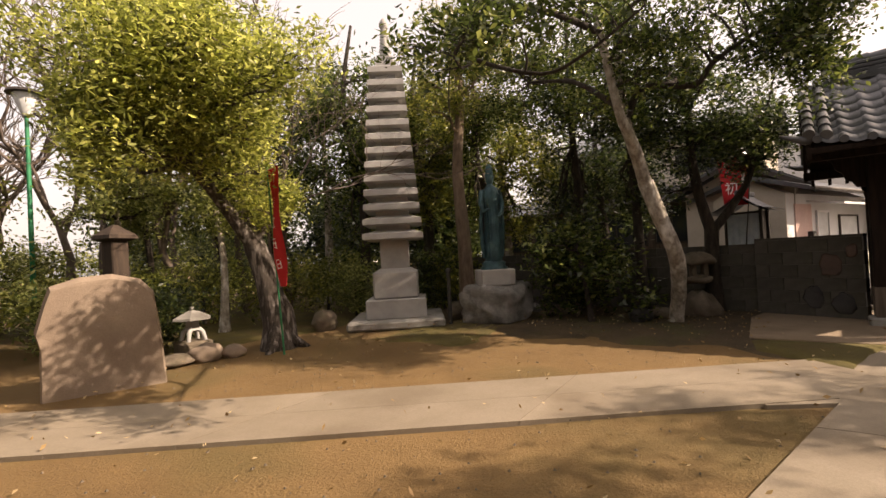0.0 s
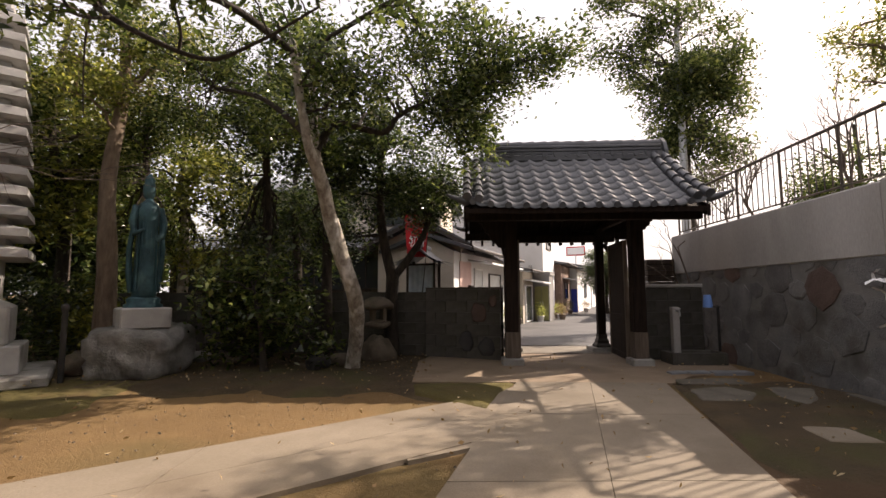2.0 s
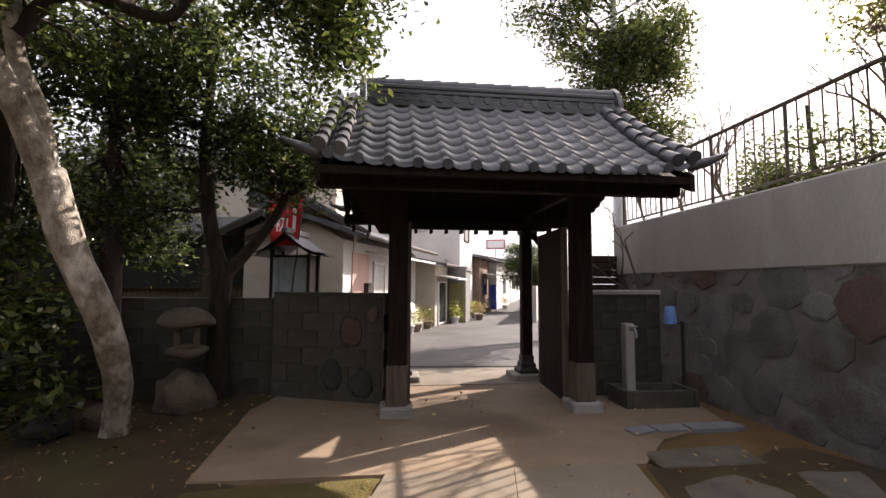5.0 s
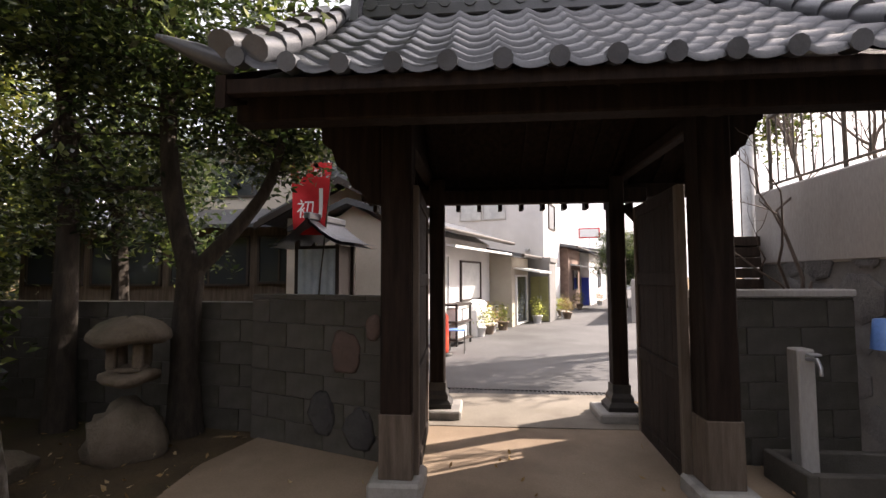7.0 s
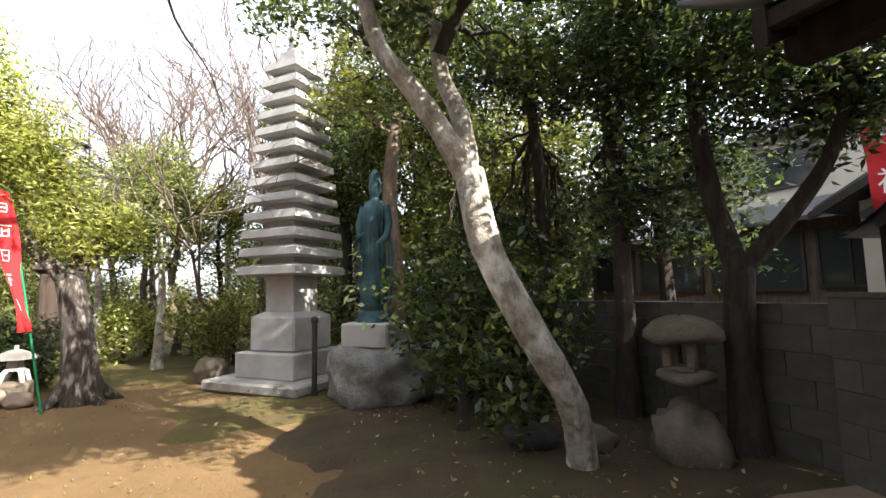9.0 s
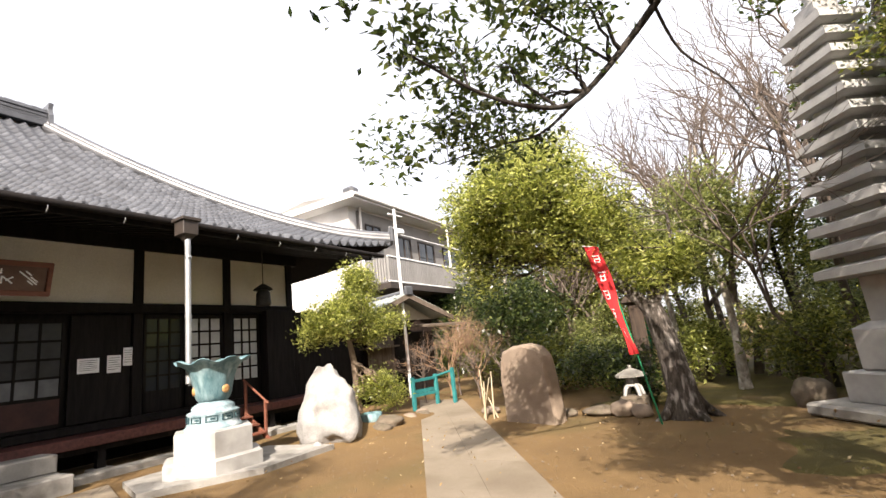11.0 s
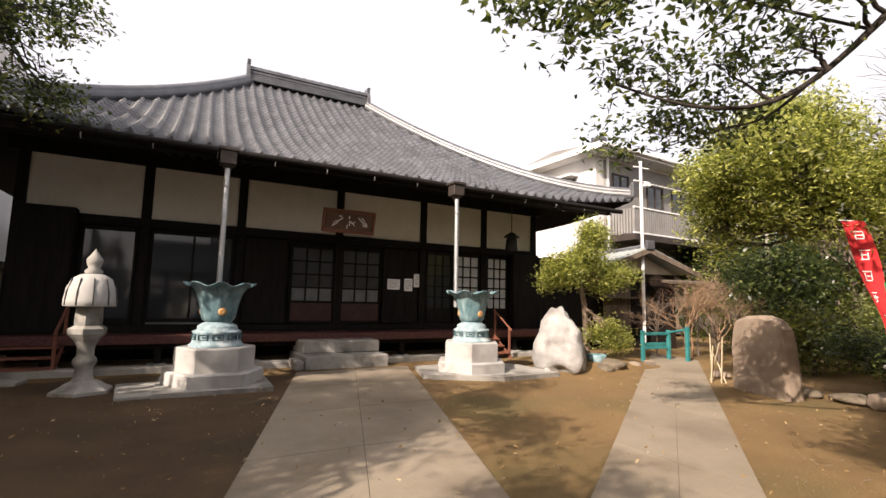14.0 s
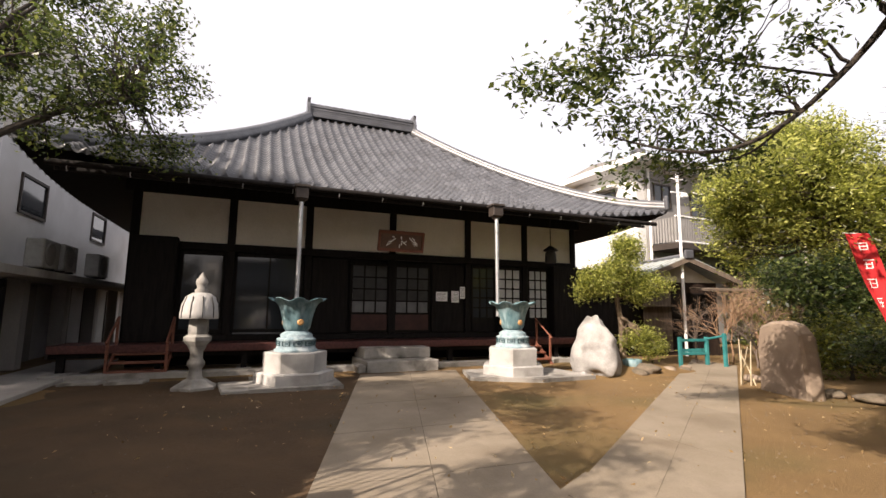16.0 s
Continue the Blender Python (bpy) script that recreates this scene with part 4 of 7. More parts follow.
def hall_body():
    for y in POSTS:
        part("pillar", Acc().box(-0.09, 0.09, y - 0.09, y + 0.09, 0.3, 4.45, 0.012), BLACKWOOD, hall)
    part("head_beam", Acc().box(-0.06, 0.11, -6.2, 6.3, 3.98, 4.46, 0.01), BLACKWOOD, hall)
    part("mid_beam", Acc().box(-0.06, 0.115, -6.0, 6.1, 2.70, 2.88, 0.01), BLACKWOOD, hall)
    part("sill_beam", Acc().box(-0.06, 0.12, -6.0, 6.1, 0.60, 0.74, 0.01), BLACKWOOD, hall)
    for i in range(6):
        y0, y1 = POSTS[i] + 0.09, POSTS[i + 1] - 0.09
        part("plaster_panel", Acc().box(-0.05, 0.03, y0, y1, 2.88, 3.98), PLASTER, hall)
        part("wall_backing", Acc().box(-0.10, -0.06, y0, y1, 0.74, 2.70), BLACKWOOD, hall)
    part("back_wall", Acc().box(-8.0, -7.8, -6.0, 6.1, 0.2, 4.4).box(-7.8, -0.1, -6.04, -5.92, 0.2, 4.4).box(-7.8, -0.1, 6.0, 6.12, 0.2, 4.4), BLACKWOOD, hall)
    part("crawl_screen", Acc().box(-0.5, -0.45, -6.0, 6.1, 0.0, 0.55), BLACKWOOD, hall)
    part("veranda_floor", Acc().box(-0.1, 1.0, -7.0, 6.6, 0.50, 0.58, 0.01), DARKRED, hall, "faded red-brown plank veranda")
    part("veranda_edge", Acc().box(0.94, 1.03, -7.0, 6.6, 0.44, 0.60, 0.01), DARKRED, hall)
    part("veranda_beam", Acc().box(0.78, 0.9, -7.0, 6.6, 0.34, 0.5, 0.01), BLACKWOOD, hall)
    for i in range(9):
        y = -6.8 + i * 1.65
        p = part("veranda_strut", Acc().box(0.78, 0.9, y - 0.06, y + 0.06, 0.06, 0.36), BLACKWOOD, hall)
        part("footing", Acc().box(0.68, 1.0, y - 0.16, y + 0.16, -0.05, 0.07, 0.02), OLDGRANITE, p)
    for i in range(60):
        y = -6.98 + i * 0.226
        part("veranda_plank", Acc().box(-0.05, 0.94, y, y + 0.22, 0.581, 0.592), DARKRED, hall)


def lattice_panel(name, y0, y1, z0, z1, label, cols, rows, pane, x=0.02, solid_to=0.0, low=None):
    root = part(name, Acc().box(x - 0.02, x + 0.02, y0, y0 + 0.06, z0, z1).box(x - 0.02, x + 0.02, y1 - 0.06, y1, z0, z1).box(x - 0.02, x + 0.02, y0, y1, z0, z0 + 0.1 + solid_to).box(x - 0.02, x + 0.02, y0, y1, z1 - 0.08, z1), BLACKWOOD, hall, label)
    a0, a1, b0, b1 = y0 + 0.06, y1 - 0.06, z0 + 0.1 + solid_to, z1 - 0.08
    for i in range(cols):
        for j in range(rows):
            part("pane", Acc().box(x - 0.008, x - 0.002, a0 + (a1 - a0) * i / cols + 0.006, a0 + (a1 - a0) * (i + 1) / cols - 0.006, b0 + (b1 - b0) * j / rows + 0.006, b0 + (b1 - b0) * (j + 1) / rows - 0.006), low if j == 0 and low else pane, root)
    bars = Acc()
    for i in range(1, cols):
        yy = a0 + (a1 - a0) * i / cols
        bars.box(x - 0.012, x + 0.014, yy - 0.02, yy + 0.02, b0, b1)
    for j in range(1, rows):
        zz = b0 + (b1 - b0) * j / rows
        bars.box(x - 0.012, x + 0.016, a0, a1, zz - 0.02, zz + 0.02)
    if low:
        part("kick_board", Acc().box(x + 0.02, x + 0.026, y0 + 0.05, y1 - 0.05, z0 + 0.06, b0 - 0.05), KICK, root)
    if bars.v:
        part("glazing_grid", bars, BLACKWOOD, root)


def hall_doors():
    lattice_panel("window", -5.0, -4.05, 0.76, 2.68, "dark glazed side window", 1, 1, GLASS)
    lattice_panel("window", -3.85, -2.25, 0.76, 2.68, "dark glazed window reflecting the yard", 2, 1, GLASS)
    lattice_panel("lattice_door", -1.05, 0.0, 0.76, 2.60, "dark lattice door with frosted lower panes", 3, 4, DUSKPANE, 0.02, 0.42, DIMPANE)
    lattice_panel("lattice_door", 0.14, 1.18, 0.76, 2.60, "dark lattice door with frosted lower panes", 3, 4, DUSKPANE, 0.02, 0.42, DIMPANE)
    part("board_panel", Acc().box(-0.02, 0.04, 1.24, 2.22, 0.76, 2.66, 0.008), BLACKWOOD, hall)
    part("board_panel", Acc().box(-0.02, 0.04, -2.04, -1.12, 0.76, 2.66, 0.008), BLACKWOOD, hall)
    lattice_panel("lattice_window", 2.45, 3.25, 0.76, 2.66, "dark lattice door panel", 3, 5, GLASS, 0.02, 0.3)
    lattice_panel("lattice_window", 3.28, 4.14, 0.76, 2.66, "dark lattice door with frosted panes", 3, 5, FROST, 0.03, 0.3)
    lattice_panel("lattice_window", 4.36, 5.1, 0.76, 2.66, "dark lattice door with frosted panes", 3, 5, FROST, 0.03, 0.3)
    part("meeting_stile", Acc().box(0.03, 0.07, 0.02, 0.12, 0.76, 2.62, 0.006), KICK, hall)
    r = random.Random(31)
    for row, z in enumerate((2.34, 2.16)):
        for k in range(7):
            y = -3.7 + k * 0.21 + r.uniform(-0.02, 0.02)
            part("name_slip", Acc().box(0.0, 0.004, y, y + 0.05, z - 0.07, z + r.uniform(0.04, 0.07)), DIMPANE, hall)
    for y, z, w, h in ((-3.68, 1.60, 0.16, 0.17), (-3.63, 1.36, 0.14, 0.15), (-3.22, 1.56, 0.13, 0.2), (-2.92, 1.55, 0.12, 0.14), (-2.86, 1.22, 0.11, 0.3), (-4.9, 2.25, 0.06, 0.14)):
        part("window_sticker", Acc().box(0.0, 0.004, y, y + w, z, z + h), DIMPANE, hall)
    part("window_track", Acc().box(0.02, 0.06, -3.8, -2.3, 0.75, 0.785), DIMPANE, hall)
    part("shutter_box", Acc().box(0.0, 0.28, 5.15, 5.95, 0.6, 2.75, 0.01), BLACKWOOD, hall, "dark boarded shutter box")
    part("shutter_box", Acc().box(0.0, 0.32, -5.95, -5.05, 0.6, 2.95, 0.01), BLACKWOOD, hall, "dark boarded shutter box")


hall_roof()
hall_body()
hall_doors()


# ---- garden things ----
def pagoda():
    root = thing("stone_pagoda", (-1.86, 7.92, 0), "thirteen-tiered grey granite pagoda on a stepped base", "pagoda", rz=-50)
    for name, h, z0, z1, b in (("base_slab", 0.86, 0.0, 0.15, 0.03), ("plinth", 0.55, 0.15, 0.50, 0.015), ("die_stone", 0.415, 0.50, 1.0, 0.03), ("shaft", 0.265, 1.0, 1.585, 0.01)):
        part(name, Acc().box(-h, h, -h, h, z0, z1, b), OLDGRANITE if name == "base_slab" else GRANITE, root)
    part("moulding", Acc().lathe([(0.585, 0.985), (0.52, 1.01), (0.40, 1.06)], 4, (0, 0, 0), False, math.pi / 4), GRANITE, root)
    z = 1.585
    for i in range(13):
        h = 0.555 - 0.0195 * i
        st = 0.268 - 0.0012 * i
        a = Acc()
        q = math.sqrt(2)
        up = 0.016

        def wave(an, r, zz):
            return r, zz + (up if r > h * 1.2 and abs(math.sin(2 * an)) > 0.9 else 0)
        a.lathe([(h * q * 0.80, 0.0), (h * q, 0.022), (h * q * 0.985, 0.125), (h * q * 0.60, 0.185), (h * q * 0.56, 0.185)], 4, (0, 0, z), False, math.pi / 4)
        t = part("tier", a, GRANITE, root)
        part("neck", Acc().box(-h * 0.56, h * 0.56, -h * 0.56, h * 0.56, z + 0.185, z + st), GRANITE, t)
        z += st
    part("dew_basin", Acc().box(-0.17, 0.17, -0.17, 0.17, z - 0.03, z + 0.12, 0.02), GRANITE, root)
    prof = [(0.12, 0.12), (0.13, 0.18)]
    for k in range(9):
        prof += [(0.115 - k * 0.005, 0.20 + k * 0.06), (0.085 - k * 0.004, 0.225 + k * 0.06)]
    prof += [(0.08, 0.74), (0.09, 0.80), (0.06, 0.87), (0.01, 0.93)]
    part("finial", Acc().lathe(prof, 14, (0, 0, z)), GRANITE, root)


pagoda()
for x, y, s, sd in ((-2.95, 8.75, 0.24, 3), (-1.15, 7.05, 0.22, 4)):
    solid("garden_stone", boulder(Acc(), s, s * 0.8, s * 1.7, sd), LANTERNROCK, (x, y, -0.03), "rough brown stone standing beside the pagoda's base", "stone", "pagoda stones")


def statue():
    solid("pedestal_rock", boulder(Acc(), 0.70, 0.62, 0.80, 12, 0.2, 4, 0.0, facets=1.9, block=0.65), ROCK, (-0.98, 6.22, -0.04), "large mottled grey boulder carrying the bronze statue", "rock")
    a = Acc().box(-0.31, 0.31, -0.31, 0.31, 0.66, 0.95, 0.02)
    solid("statue_plinth", a, GRANITE, (-1.08, 6.2, 0), "square pale granite plinth on the boulder", "plinth", rz=-45)
    a = Acc()
    oval = lambda an, r, z: (r * (1 + 0.18 * math.cos(2 * an) + 0.025 * math.sin(9 * an + z * 3)), z)
    a.lathe([(0.29, 0.95), (0.29, 1.0), (0.24, 1.03), (0.26, 1.08), (0.20, 1.12)], 16, (0, 0, 0))
    a.lathe([(0.20, 1.12), (0.215, 1.25), (0.20, 1.5), (0.185, 1.75), (0.175, 2.0), (0.185, 2.2), (0.20, 2.36), (0.17, 2.46), (0.09, 2.51), (0.055, 2.55)], 28, (0, 0, 0), True, 0, oval)
    a.lathe([(0.05, 2.53), (0.085, 2.60), (0.098, 2.68), (0.09, 2.76), (0.075, 2.80), (0.085, 2.83), (0.06, 2.88), (0.015, 2.93)], 14)
    for sg in (1, -1):
        a.tube([(0, sg * 0.17, 2.42), (-0.04, sg * 0.235, 2.2), (-0.09, sg * 0.21, 2.02), (-0.17, sg * 0.08, 2.08 if sg > 0 else 1.92)], [0.07, 0.062, 0.055, 0.03], 8)
        a.tube([(-0.03, sg * 0.22, 2.12), (0.0, sg * 0.25, 1.8), (0.02, sg * 0.23, 1.45), (0.02, sg * 0.2, 1.18)], [0.03, 0.045, 0.05, 0.04], 6)
    for k in range(7):
        an = -0.9 + k * 0.3
        a.tube([(-0.20 * math.cos(an), 0.19 * math.sin(an), 2.3), (-0.215 * math.cos(an), 0.2 * math.sin(an), 1.7), (-0.225 * math.cos(an * 0.9), 0.21 * math.sin(an), 1.2)], [0.008, 0.014, 0.018], 5)
    solid("statue", a, DARKBRONZE, (-1.08, 6.2, 0), "dark blue-green bronze standing robed statue", "statue", rz=-40 + 90).scale = (0.84, 0.84, 0.985)


statue()
a = Acc()
rim = [(0, 0), (0.01, 0.55), (-0.03, 0.72), (0.05, 1.02), (0.10, 1.17), (0.34, 1.25), (0.62, 1.27), (0.88, 1.20), (1.0, 1.06), (1.06, 0.6), (1.1, 0)]
n = len(rim)
vs, fs = [], []
for d, k in ((0.0, 0.96), (0.05, 1.0), (0.26, 1.0), (0.33, 0.93)):
    for x, z in rim:
        p = Vector((0.54 + (x - 0.54) * k, d + 0.03 * noise.noise(Vector((x * 2, z * 2, d * 5))), z * k))
        vs.append(p)
for j in range(3):
    fs += [(j * n + i, j * n + i + 1, (j + 1) * n + i + 1, (j + 1) * n + i) for i in range(n - 1)]
fs += [tuple(range(n)), tuple(range(3 * n, 4 * n))[::-1]]
a.add(vs, fs)
solid("stone_stele", a, SANDROCK, (-7.22, 7.78, -0.03), "broad brown natural stone stele with a smooth face", "stele", rz=-17)


def rough_lantern():
    root = thing("stone_lantern", (0.48, 3.12, 0), "rough brown natural stone lantern beneath the trees", "lantern", rz=20)
    part("foot", boulder(Acc(), 0.37, 0.31, 0.58, 27, 0.34, 3, 0.45, facets=1.6, taper=0.22), LANTERNROCK, root)
    uneven = lambda k: (lambda an, r, z: (r * (1 + 0.06 * math.sin(2 * an + k) + 0.05 * math.sin(5 * an + 2 * k)), z + 0.014 * math.sin(3 * an + k)))
    part("platform", Acc().lathe([(0.15, 0.55), (0.20, 0.57), (0.225, 0.60), (0.22, 0.64), (0.17, 0.655), (0.05, 0.66)], 18, (0, 0, 0), True, 0, uneven(1)), LANTERNROCK, root)
    lit = Acc().box(-0.13, 0.13, -0.12, 0.12, 0.645, 0.69, 0.015)
    for x in (-0.1, 0.1):
        for y in (-0.09, 0.09):
            lit.box(x - 0.035, x + 0.035, y - 0.035, y + 0.035, 0.68, 0.88, 0.012)
    part("light_box", lit, LANTERNROCK, root)
    part("cap_stone", Acc().lathe([(0.12, 0.865), (0.24, 0.87), (0.285, 0.90), (0.275, 0.95), (0.21, 1.02), (0.11, 1.06), (0.03, 1.07)], 20, (0, 0, 0), True, 0, uneven(3)), LANTERNROCK, root)


rough_lantern()


def nobori(at, top, w, h, label, turn, writing, pole_mat, cloth=REDCLOTH, flip=1, narrow=0.12):
    """A banner on a leaning pole: cloth, hem and its characters."""
    root = thing("banner_flag", at, label, "banner", "red banners")
    T = Vector(top) - Vector(at)
    part("pole", Acc().tube([(0, 0, -0.05), T * 0.5, T * 1.02], [0.014, 0.012, 0.010], 8), pole_mat, root)
    across = Vector((math.cos(radians(turn)), math.sin(radians(turn)), 0))
    part("crossbar", Acc().tube([T, T + across * (w + 0.02)], 0.007, 6), WHITEMETAL, root)
    dn = -T.normalized()
    side = across.cross(dn).normalized()

    def cloth_at(u, v, off=0.0):
        ripple = 0.035 * math.sin(v * 7 + u * 2.2) * (0.3 + v) + 0.02 * math.sin(u * 6 + v * 3)
        return T + across * (u * w * (1 - narrow * v)) + dn * (v * h) + side * (ripple + off)
    part("cloth", Acc().grid(lambda u, v: cloth_at(u, v), 8, 24), cloth, root)
    for k, (txt, u, v, s) in enumerate(writing):
        if txt == "#":
            r = random.Random(k)
            bars = [(u + r.uniform(-0.05, 0.05), v + (j - 1) * s * 0.36, r.uniform(0.16, 0.36), 0.008) for j in range(3)] + [(u + (j - 0.5) * r.uniform(0.12, 0.3), v + r.uniform(-0.015, 0.015), 0.04, s * r.uniform(0.45, 0.9)) for j in range(2)]
            for bu, bv, bw, bh in bars:
                for o in (0.004, -0.004):
                    part("stroke", Acc().grid(lambda p, q: cloth_at(bu + (p - 0.5) * bw, bv + (q - 0.5) * bh, o), 3, 3), WHITECLOTH, root)
            continue
        if txt == "|":
            for o in (0.004, -0.004):
                part("stroke", Acc().grid(lambda p, q: cloth_at(u + (p - 0.5) * 0.11, v + (q - 0.5) * s, o), 2, 6), WHITECLOTH, root)
            continue
        cu = bpy.data.curves.new("letter", "FONT")
        cu.body, cu.size, cu.align_x, cu.align_y, cu.resolution_u = txt, s, "CENTER", "CENTER", 2
        tmp = bpy.data.objects.new("letter", cu)
        me = bpy.data.meshes.new_from_object(tmp)
        bpy.data.objects.remove(tmp)
        for m2, sgn in ((me.copy(), 1), (me, -1)):
            for vt in m2.vertices:
                x, y = vt.co.x, vt.co.y
                vt.co = cloth_at(u + flip * x / w, v - y / h, 0.005 * sgn)
            m2.materials.clear()
            m2.materials.append(WHITECLOTH)
            ob = new("letter", m2)
            ob.parent = root


nobori((-4.65, 7.5, 0), (-4.97, 7.2, 2.48), 0.38, 1.56, "long red cloth banner on a leaning green pole", 256, [("#", 0.5, 0.12, 0.08), ("#", 0.5, 0.28, 0.10), ("#", 0.5, 0.45, 0.10), ("#", 0.5, 0.62, 0.10), ("#", 0.5, 0.80, 0.10)], GREENPAINT, narrow=0.35)
nobori((3.4, 2.74, -0.04), (3.4, 2.45, 3.03), 0.62, 1.05, "red cloth banner with white characters", 92, [("奉", 0.72, 0.15, 0.15), ("納", 0.30, 0.15, 0.15), ("初", 0.64, 0.66, 0.30), ("|", 0.22, 0.56, 0.40)], BROWNMETAL, flip=-1, narrow=0.3)

for x, y, rx, ry, rz, sd, mt in ((-0.48, 3.86, 0.24, 0.18, 0.28, 31, DARKSTONE), (-0.05, 3.62, 0.22, 0.18, 0.22, 32, LANTERNROCK), (-5.35, 8.25, 0.22, 0.2, 0.26, 33, SANDROCK), (-5.75, 8.35, 0.3, 0.2, 0.16, 34, LANTERNROCK), (-5.05, 8.1, 0.16, 0.13, 0.2, 35, SANDROCK), (-6.3, 8.25, 0.2, 0.16, 0.15, 36, LANTERNROCK), (0.3, 6.2, 0.35, 0.25, 0.2, 37, ROCK), (-8.0, 8.6, 0.2, 0.14, 0.16, 38, SANDROCK)):
    solid("garden_stone", boulder(Acc(), rx, ry, rz, sd), mt, (x, y, -0.03), "weathered garden stone half sunk in the soil", "stone", "garden stones")


def small_lantern():
    root = thing("small_lantern", (-5.3, 8.75, 0.0), "small grey granite snow-viewing lantern on spread legs", "lantern")
    part("base", Acc().box(-0.2, 0.2, -0.2, 0.2, -0.03, 0.22, 0.03), LANTERNROCK, root)
    for k in range(4):
        an = math.pi / 4 + k * math.pi / 2
        part("leg", Acc().tube([(0.17 * math.cos(an), 0.17 * math.sin(an), 0.21), (0.13 * math.cos(an), 0.13 * math.sin(an), 0.34), (0.08 * math.cos(an), 0.08 * math.sin(an), 0.38)], [0.03, 0.035, 0.04], 6), GRANITE, root)
    part("light_box", Acc().lathe([(0.12, 0.37), (0.10, 0.40), (0.09, 0.50), (0.12, 0.52)], 6, (0, 0, 0), False), GRANITE, root)
    part("roof", Acc().lathe([(0.27, 0.52), (0.26, 0.55), (0.10, 0.63), (0.03, 0.65), (0.03, 0.70)], 6, (0, 0, 0), False), OLDGRANITE, root)


small_lantern()


def lamp_post():
    root = thing("lamp_post", (-6.05, 13.7, 0), "green lamp post with a frosted tapered shade", "street lamp")
    part("pole", Acc().tube([(0, 0, -0.05), (0, 0, 4.45)], [0.05, 0.035], 10), GREENPAINT, root)
    part("shade", Acc().lathe([(0.07, 4.43), (0.22, 4.85), (0.19, 4.89)], 14), FROST, root)
    part("lid", Acc().lathe([(0.32, 4.87), (0.30, 4.92), (0.06, 4.99)], 14), BROWNMETAL, root)


lamp_post()


def old_post():
    root = thing("wooden_post", (-5.55, 10.85, 0), "dark brown old wooden post with a weathered cap among shrubs", "post", rz=15)
    part("shaft", Acc().box(-0.14, 0.14, -0.14, 0.14, -0.05, 1.80, 0.02), BROWNWOOD, root)
    part("cap", Acc().lathe([(0.22, 1.78), (0.34, 1.82), (0.32, 1.88), (0.10, 2.02), (0.03, 2.06)], 4, (0, 0, 0), False, math.pi / 4), BROWNWOOD, root)


old_post()


def stake_rack():
    root = thing("branch_stakes", (-7.75, 8.0, 0), "pale cut branch stakes tied as a low fence", "fence")
    for k, (x, y, tx, ty, z) in enumerate(((0, 0, -0.02, 0, 0.86), (0.15, 0.03, 0.19, 0.05, 0.82), (-0.12, 0.1, 0.2, -0.05, 0.72), (0.2, 0.12, -0.1, 0.1, 0.6), (0.05, -0.1, 0.12, -0.12, 0.66))):
        part("stake", Acc().tube([(x, y, -0.06), ((x + tx) / 2, (y + ty) / 2, z / 2), (tx, ty, z)], [0.016, 0.014, 0.010], 6), BAMBOO, root)


stake_rack()


def bollard(x, y):
    root = thing("bollard", (x, y, 0), "black iron bollard beside the pagoda's base", "bollard", "bollards")
    part("post", Acc().tube([(0, 0, -0.05), (0, 0, 0.93)], 0.035, 12), IRON, root)
    part("knob", Acc().lathe([(0.042, 0.93), (0.05, 0.96), (0.045, 1.0), (0.015, 1.02)], 12), IRON, root)


bollard(-1.72, 6.78)


# ---- shaded bed beside the gate ----
def tap():
    root = thing("water_tap", (0.28, -1.78, 0), "grey concrete standpipe with a chrome tap", "water tap")
    part("column", Acc().box(-0.06, 0.06, -0.055, 0.055, 0.0, 0.90, 0.01), CONCRETE, root)
    part("spout", Acc().tube([(-0.06, 0, 0.84), (-0.14, -0.01, 0.845), (-0.17, -0.01, 0.80), (-0.17, -0.01, 0.75)], [0.014, 0.014, 0.013, 0.012], 8), STEEL, root, "chrome tap spout")
    part("handle", Acc().box(-0.13, -0.09, -0.05, 0.03, 0.865, 0.88, 0.004), STEEL, root)
    b = thing("tap_basin", (0.2, -2.0, 0), "low rectangular concrete basin under the tap", "basin")
    for x0, x1, y0, y1, z1 in ((-0.25, 0.2, -0.42, -0.36, 0.2), (-0.25, 0.2, 0.36, 0.42, 0.2), (-0.25, -0.19, -0.36, 0.36, 0.2), (0.14, 0.2, -0.36, 0.36, 0.2), (-0.19, 0.14, -0.36, 0.36, 0.04)):
        part("side" if z1 > 0.1 else "floor", Acc().box(x0, x1, y0, y1, -0.02, z1, 0.008), BLOCK, b)
    c = thing("dipper_stand", (0.34, -2.50, 0), "dark iron stand with a blue plastic cup", "stand")
    part("post", Acc().tube([(0, 0, -0.02), (0, 0, 0.92)], 0.022, 8), IRON, c)
    part("arm", Acc().tube([(0, 0, 0.9), (-0.03, 0.17, 0.9)], 0.012, 6), IRON, c)
    part("ring", Acc().tube([(0.07 * math.cos(k * 0.7) - 0.05, 0.07 * math.sin(k * 0.7) + 0.06, 0.9) for k in range(10)], 0.008, 5), IRON, c)
    cup = thing("blue_cup", (0.31, -2.33, 0.89), "blue plastic cup hung upside down", "cup")
    part("body", Acc().lathe([(0.075, 0.0), (0.072, 0.03), (0.055, 0.2), (0.04, 0.205)], 14), BLUEPLASTIC, cup)


